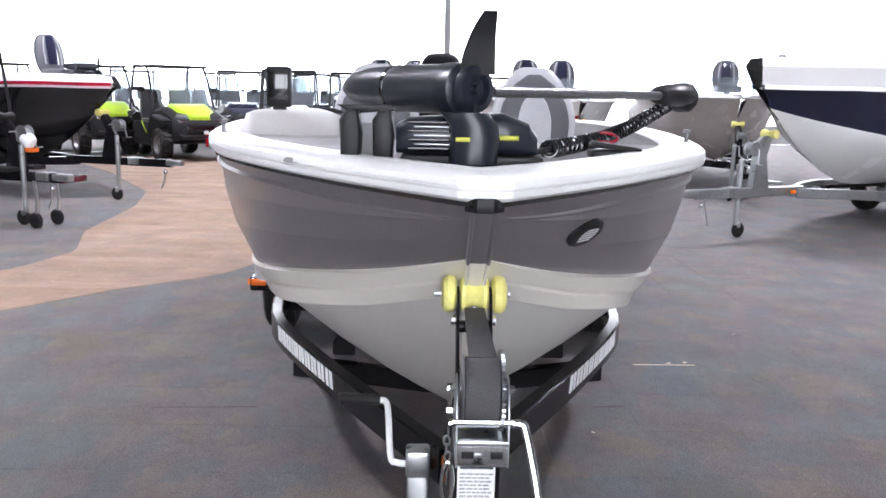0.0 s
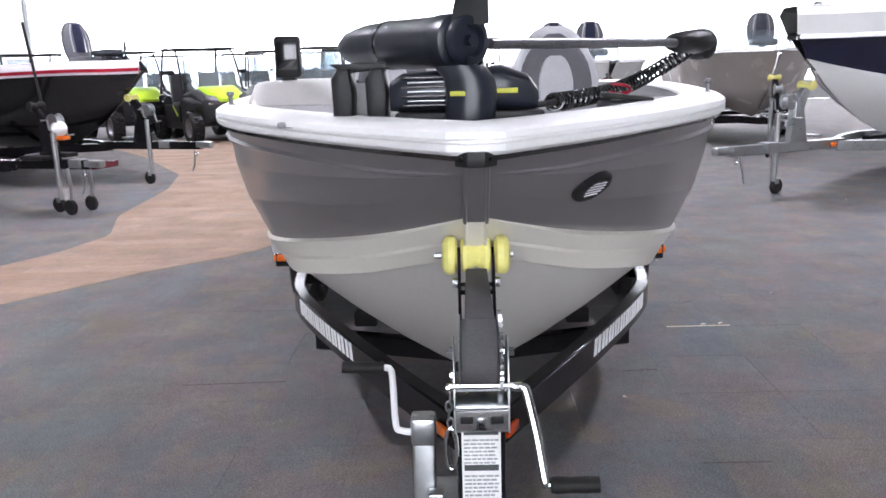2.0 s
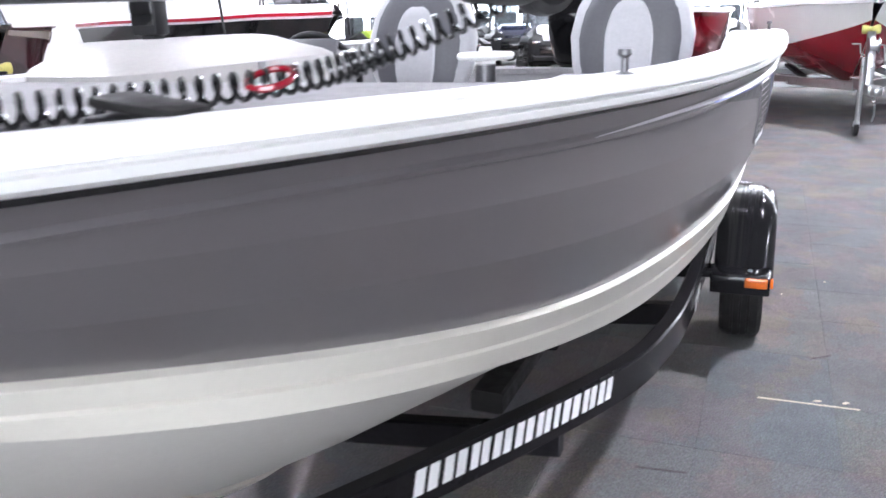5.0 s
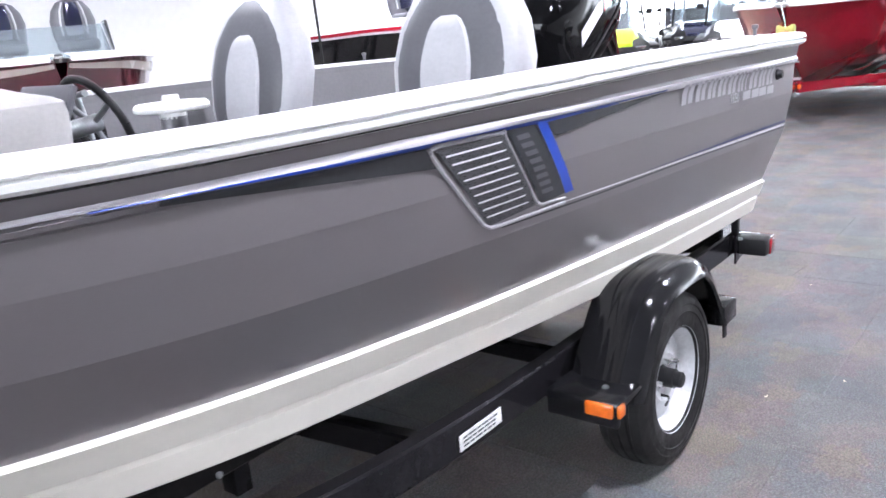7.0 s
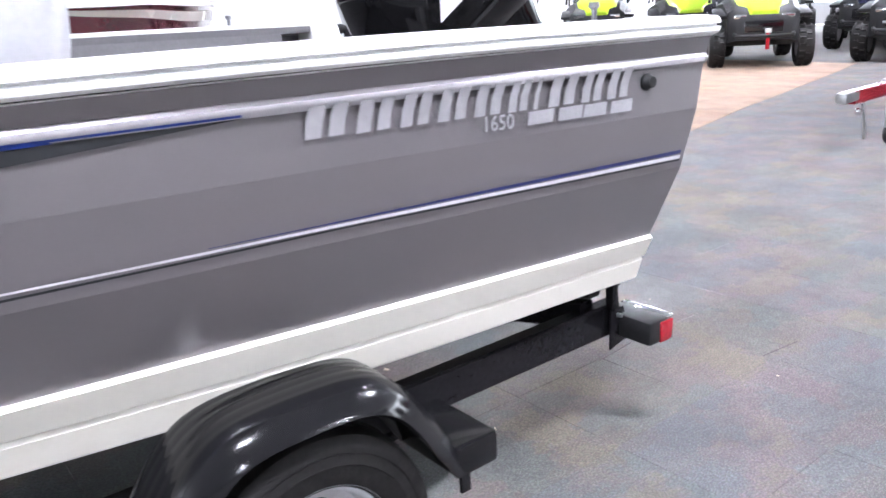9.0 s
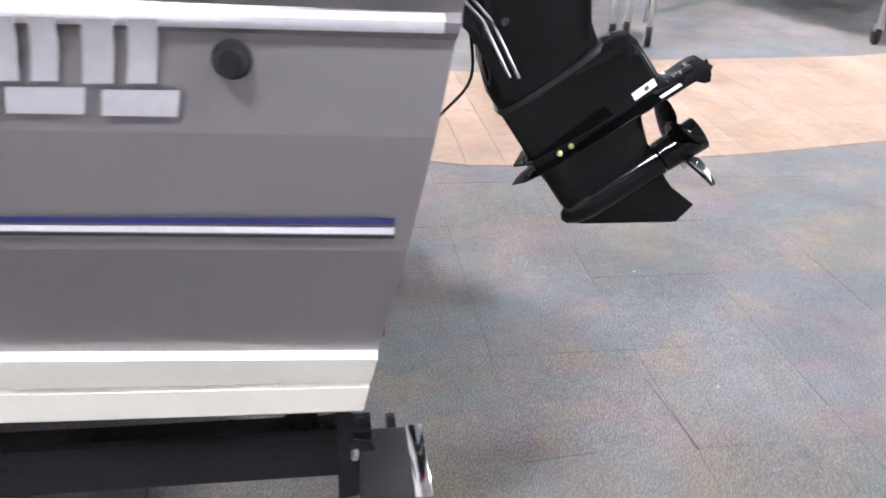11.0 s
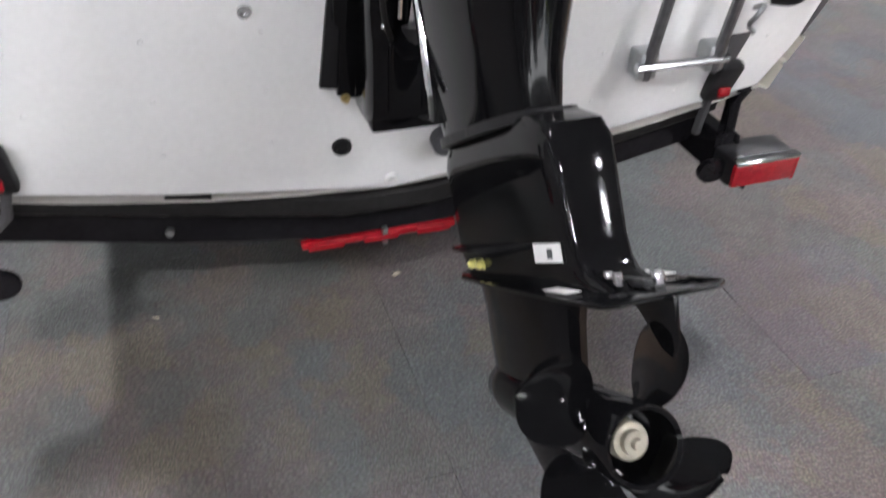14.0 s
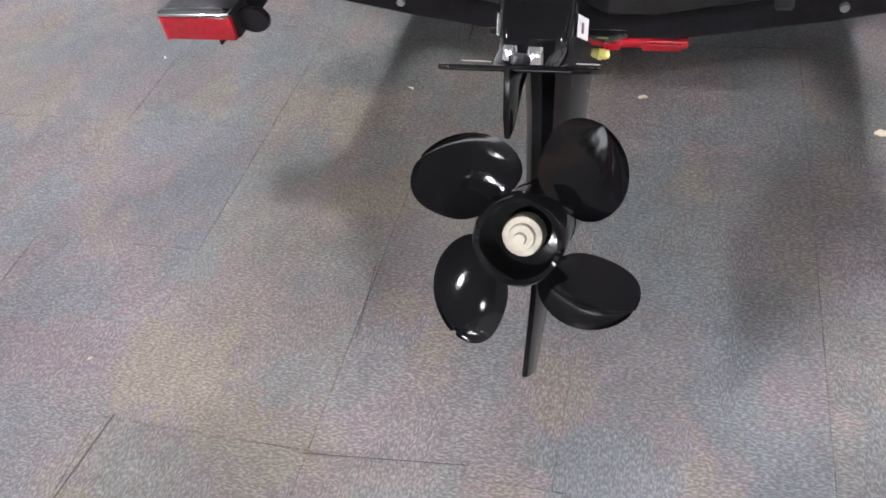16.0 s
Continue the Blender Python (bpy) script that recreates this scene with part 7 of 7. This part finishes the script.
        part("warning_tag", boxes(((0.02, -0.12, 0.80), (0.12, 0.10, 0.05), 0.015)), M_ORANGE, st, "orange tag")
        part("guide_pole", tube(bmesh.new(), [(0.25, 0.35, 0.50), (0.32, 0.50, 1.30), (0.36, 0.66, 2.05)], 0.016, 8), M_RUBBER, t, "black guide pole")
        for sg in (1, -1):
            part("step_pad", boxes(((sg * 0.16, 0.10, 0.60), (0.17, 0.34, 0.045), 0.012)), M_RUBBER, t, "black non-slip step")
            part("castor_fork", tube(bmesh.new(), [(sg * 0.14 - 0.05, -0.36, 0.50), (sg * 0.14 - 0.05, -0.38, 0.30), (sg * 0.14 - 0.05, -0.36, 0.16)], 0.018, 8), M_STEEL, t)
            part("castor", lathe(bmesh.new(), [(0, -0.025), (0.07, -0.025), (0.085, -0.012), (0.085, 0.012), (0.07, 0.025), (0, 0.025)], Matrix.Translation((sg * 0.14 - 0.05, -0.34, 0.085)) @ Matrix.Rotation(radians(90), 4, "Y"), 18), M_RUBBER, t, "black castor wheel")
        part("folded_tongue", boxes(((0.16, -0.52, 0.50), (0.34, 0.08, 0.07), 0.012)), M_MAROON, t, "dark red swing-away tongue")
    return t


def at_bow(x, y, turn):
    return pose(x, y, 0, 0, 0, turn)


PLACES = [
    ((-4.25, 9.45, 68), "black bass boat with a red stripe and pale deck", M_BLACK, M_BLACK, M_SILVER, M_CONSOLE, 1.06, False, [(0.0, 0.95)], M_REDPAINT, M_FRAME, 0.9, False, 0.0),
    ((-4.65, 4.75, 66), "maroon fishing boat with a pale stripe, on a trailer", M_MAROON, M_BLACK, M_WHITE, M_CONSOLE, 1.05, True, [(-0.35, 2.8), (0.35, 2.8)], M_BEIGE, M_FRAME, 0.8, False, 0.0),
    ((-7.2, 1.2, 80), "dark maroon runabout with a white deck, on a trailer", M_MAROON, M_BLACK, M_WHITE, M_WHITE, 1.1, True, [(0.3, 2.9)], M_SILVER, M_FRAME, 1.0, False, 0.0),
    ((3.45, 7.3, -62), "white cabin boat with a navy blue band, on a galvanised trailer", M_NAVY, M_WHITE, M_WHITE, M_WHITE, 1.12, False, [(0.3, 2.9)], None, M_STEEL, 0.9, False, 0.06),
    ((2.05, 9.95, 4), "white fishing boat with a deep red bottom, on a trailer", M_WHITE, M_REDPAINT, M_WHITE, M_WHITE, 1.02, True, [(0.3, 2.6), (-0.3, 2.6)], None, M_STEEL, 0.4, False, 0.0),
    ((4.55, 10.6, -8), "beige and white pontoon-style runabout on a trailer", M_BEIGE, M_BEIGE, M_WHITE, M_WHITE, 1.08, True, [(0.3, 2.6)], None, M_FRAME, 0.8, False, 0.02),
    ((-0.50, 10.25, 3), "red boat with a white deck on a bright red trailer", M_REDPAINT, M_REDPAINT, M_WHITE, M_WHITE, 1.0, False, [(0.3, 2.6), (-0.3, 2.6)], None, M_REDPAINT, 1.15, False, -0.02),
]
for (x, y, a), lab, side, low, rail, deck, sc, screen, seats, stripe, tmat, tong, ball, lift in PLACES:
    far_boat(at_bow(x, y, a), lab, side, low, rail, deck, sc, screen, seats, stripe, lift + 0.03, side is M_NAVY, rail is M_SILVER)
    far_trailer(at_bow(x, y, a), ("bright red" if tmat is M_REDPAINT else "galvanised steel" if tmat is M_STEEL else "black painted") + " boat trailer standing on its jack wheel", tmat, M_YELLOW, tong, M_REDPAINT if tmat is M_REDPAINT else M_FENDER, ball)
far_trailer(at_bow(-4.45, 7.35, 68), "empty black painted boat trailer with a white ball on its winch", M_FRAME, M_RUBBER, 0.5, M_FENDER, True)
copy_thing(tm, at_bow(-4.25, 9.45, 68) @ Matrix.Translation((0.10, 0.0, 0.235)) @ tm.matrix_basis)


# ---- side-by-side utility vehicles ----
def side_by_side(m, label, paint, tag):
    v = thing("utility_vehicle", label, "utility vehicle", local=m, group="vehicles on show")
    part("body", ring_loft(bmesh.new(), [[(x, y, z) for x, z in ((-hw, z0), (hw, z0), (hw, z1 - 0.08), (hw - 0.1, z1), (-hw + 0.1, z1), (-hw, z1 - 0.08))] for y, hw, z0, z1 in ((-1.38, 0.42, 0.45, 0.80), (-1.25, 0.55, 0.40, 0.95), (-0.75, 0.58, 0.35, 1.10), (-0.45, 0.66, 0.30, 1.06), (0.0, 0.70, 0.28, 0.70), (0.6, 0.70, 0.28, 0.72), (0.75, 0.70, 0.40, 0.95), (1.35, 0.66, 0.45, 0.95))]), M_MATTE, v)
    part("hood", ring_loft(bmesh.new(), [[(x, y, z) for x, z in ((-hw, z1 - 0.05), (hw, z1 - 0.05), (hw * 0.8, z1 + 0.02), (-hw * 0.8, z1 + 0.02))] for y, hw, z1 in ((-1.34, 0.22, 0.885), (-1.1, 0.40, 1.035), (-0.7, 0.46, 1.135), (-0.5, 0.40, 1.135))]), paint, v, "bright painted hood")
    for sg in (1, -1):
        part("fender", boxes(((sg * 0.62, -0.92, 0.86), (0.26, 0.62, 0.07), 0.03, Matrix.Rotation(radians(10), 4, "X"))), M_MATTE, v)
        part("side_panel", boxes(((sg * 0.71, 0.1, 0.60), (0.05, 0.85, 0.36), 0.02)), M_MATTE, v)
        part("side_flash", boxes(((sg * 0.737, -0.12, 0.66), (0.012, 0.34, 0.05), 0.004, Matrix.Rotation(radians(38), 4, "X"))), paint, v)
        part("headlamp", boxes(((sg * 0.36, -1.33, 0.82), (0.20, 0.06, 0.07), 0.02)), M_CHROME, v)
        part("shock", tube(bmesh.new(), [(sg * 0.40, -1.0, 0.85), (sg * 0.60, -0.98, 0.42)], 0.035, 10), paint, v)
        part("cage_post", tube(bmesh.new(), curve_pts([(sg * 0.66, -0.50, 1.06), (sg * 0.62, -0.15, 1.85), (sg * 0.60, 0.3, 1.92), (sg * 0.60, 0.75, 1.88), (sg * 0.66, 0.95, 1.0)], 4), 0.025, 8), M_MATTE, v)
        part("mirror", boxes(((sg * 0.80, -0.25, 1.45), (0.14, 0.03, 0.10), 0.012)), M_MATTE, v)
        part("seat", boxes(((sg * 0.32, 0.35, 0.75), (0.5, 0.45, 0.14), 0.04), ((sg * 0.32, 0.58, 1.12), (0.48, 0.14, 0.65), 0.06)), M_VINYLDARK, v)
        for y in (-0.98, 1.05):
            W = Matrix.Translation((sg * 0.68, y, 0.335)) @ Matrix.Rotation(radians(90 * sg), 4, "Y")
            kn = lathe(bmesh.new(), [(0.19, -0.10), (0.26, -0.13), (0.31, -0.12), (0.335, -0.08), (0.335, 0.08), (0.31, 0.12), (0.26, 0.13), (0.19, 0.10)], W, 24, False)
            for q in range(20):
                t = 2 * math.pi * q / 20
                for o in (-0.07, 0.03):
                    box(kn, W @ Vector((0.338 * math.cos(t + o), 0.338 * math.sin(t + o), o)), (0.07, 0.05, 0.02), 0.0, Matrix.Rotation(-t * sg + radians(90), 4, "X"))
            w = part("wheel", kn, M_RUBBER, v, "knobbly black tyre")
            part("rim", lathe(bmesh.new(), [(0, 0.06), (0.06, 0.08), (0.08, 0.05), (0.15, 0.05), (0.19, 0.11), (0.19, -0.1), (0, -0.1)], W, 20), M_STAINLESSDARK, w)
    part("grille", boxes(((0, -1.36, 0.66), (0.6, 0.05, 0.20), 0.02)), M_BLACK, v)
    part("bumper", tube(bmesh.new(), curve_pts([(-0.45, -1.38, 0.55), (-0.35, -1.50, 0.52), (0.35, -1.50, 0.52), (0.45, -1.38, 0.55)], 4), 0.03, 8), M_MATTE, v)
    part("roof", boxes(((0, 0.3, 1.93), (1.24, 1.25, 0.05), 0.02)), M_MATTE, v)
    part("windscreen", prism(bmesh.new(), [(-0.55, 1.1), (0.55, 1.1), (0.52, 1.84), (-0.52, 1.84)], Matrix(((1, 0, 0, 0), (0, 0.42, 1, -0.98), (0, 1, 0, 0), (0, 0, 0, 1))), 0.006), M_GLASS, v)
    part("steering_wheel", tube(bmesh.new(), [Vector((-0.32, 0.0, 1.12)) + Vector((0.17 * math.cos(t), -0.08 * math.sin(t), 0.15 * math.sin(t))) for t in (2 * math.pi * j / 20 for j in range(21))], 0.015, 8, False), M_MATTE, v)
    if tag:
        part("tow_strap", boxes(((0.05, -1.52, 0.44), (0.06, 0.02, 0.26), 0.008)), M_RED, v, "red tow strap")
        part("tow_tag", boxes(((0.05, -1.52, 0.60), (0.10, 0.02, 0.07), 0.006)), M_LABEL, v)
    return v


U1 = side_by_side(pose(-5.6, 16.4, 0, 0, 0, 38), "lime green and black utility vehicle with a red tow strap", M_LIME, True)
U2 = side_by_side(pose(-7.7, 17.4, 0, 0, 0, 40), "lime and black utility vehicle parked beside others", M_LIME, False)
U3 = side_by_side(pose(-3.4, 18.0, 0, 0, 0, 10), "white and black utility vehicle with a roof", M_LETTER, False)
for p, a in (((-1.9, 18.9), 8), ((-0.2, 19.6), 6), ((1.6, 20.2), 4)):
    copy_thing(U3, pose(p[0], p[1], 0, 0, 0, a))
UB = side_by_side(pose(-5.0, 20.2, 0, 0, 0, 12), "dark blue and black utility vehicle in the back row", M_NAVY, False)
copy_thing(UB, pose(-3.2, 21.3, 0, 0, 0, 8))
copy_thing(U2, pose(-9.8, 17.2, 0, 0, 0, 40))
for k in range(4):
    copy_thing(U3, pose(-8.6 + 2.1 * k, 22.6 + 0.4 * k, 0, 0, 0, 30))

# ---- litter and marks on the carpet ----
rng = random.Random(11)


def scrap(x, y, size):
    bm = bmesh.new()
    n = 7
    pts = []
    for i in range(n):
        t = 2 * math.pi * i / n
        r = size * rng.uniform(0.25, 1.0)
        pts.append((r * math.cos(t), r * math.sin(t) * 0.45))
    prism(bm, pts, Matrix.Translation((x, y, 0.001)) @ Matrix.Rotation(rng.uniform(0, 6), 4, "Z") @ Matrix.Rotation(radians(4), 4, "X"), 0.003)
    return tagged(part("leaf_scrap", bm, M_PALEWOOD), "small dry pale leaf scrap on the carpet", "litter", group="litter")


for x, y, s in ((-0.638, 4.703, 0.035), (-0.083, 4.598, 0.022), (1.301, 3.008, 0.02), (1.403, 3.022, 0.03), (1.187, 4.229, 0.012), (1.40, 4.493, 0.012), (0.673, 2.034, 0.01), (3.9, 6.9, 0.02), (0.55, 4.6, 0.015), (1.9, 3.6, 0.01), (-0.70, 5.0, 0.012), (1.0, 5.6, 0.008), (0.2, 5.9, 0.006), (-0.5, 5.9, 0.006)):
    scrap(x, y, s)

# long scuffs in the pile
SCUFFS = [(-1.379, 2.256, -0.886, 2.279, 0.006, M_SCUFF), (1.094, 2.98, 1.447, 2.988, 0.010, M_PALEWOOD), (0.835, 1.426, 1.09, 1.429, 0.005, M_SCUFF), (0.731, 2.339, 0.888, 2.353, 0.008, M_SCUFF),
          (0.139, 5.702, 0.453, 5.732, 0.0016, M_SCUFF), (0.435, 5.462, 0.455, 5.258, 0.0016, M_SCUFF), (1.296, 3.417, 1.376, 3.479, 0.006, M_SCUFF), (0.872, 5.717, 0.897, 5.926, 0.003, M_SCUFF)]
for k, (xa, ya, xb, yb, wd, mt) in enumerate(SCUFFS):
    d = Vector((xb - xa, yb - ya, 0))
    tagged(part("scuff_mark", boxes((((xa + xb) / 2, (ya + yb) / 2, 0.0006), (d.length, wd, 0.0012), 0.0, Matrix.Rotation(math.atan2(d.y, d.x), 4, "Z"))), mt), "thin worn scuff in the grey carpet", "mark", group="litter")

# ---- floor pieces nearest the walk ----
for x, y in near:
    o = new("carpet_tile", TILE)
    o.parent = floor_ob
    o.location = (x, y, -0.0004 * ((int(x * 50) + int(y * 50)) % 3))
for quad in pl_near:
    me = bpy.data.meshes.new("wood_plank")
    lo = [(px, py, -0.002) for px, py, _ in quad]
    top = [(px + (0.0004 if k in (0, 3) else -0.0004), py + (0.0004 if k < 2 else -0.0004), 0.003) for k, (px, py, _) in enumerate(quad)]
    me.from_pydata(lo + top, [], [(4, 5, 6, 7), (0, 1, 5, 4), (1, 2, 6, 5), (2, 3, 7, 6), (3, 0, 4, 7)])
    me.materials.append(M_PLANK)
    o = new("wood_plank", me)
    o.parent = wk
    o.matrix_parent_inverse = wk.matrix_basis.inverted()
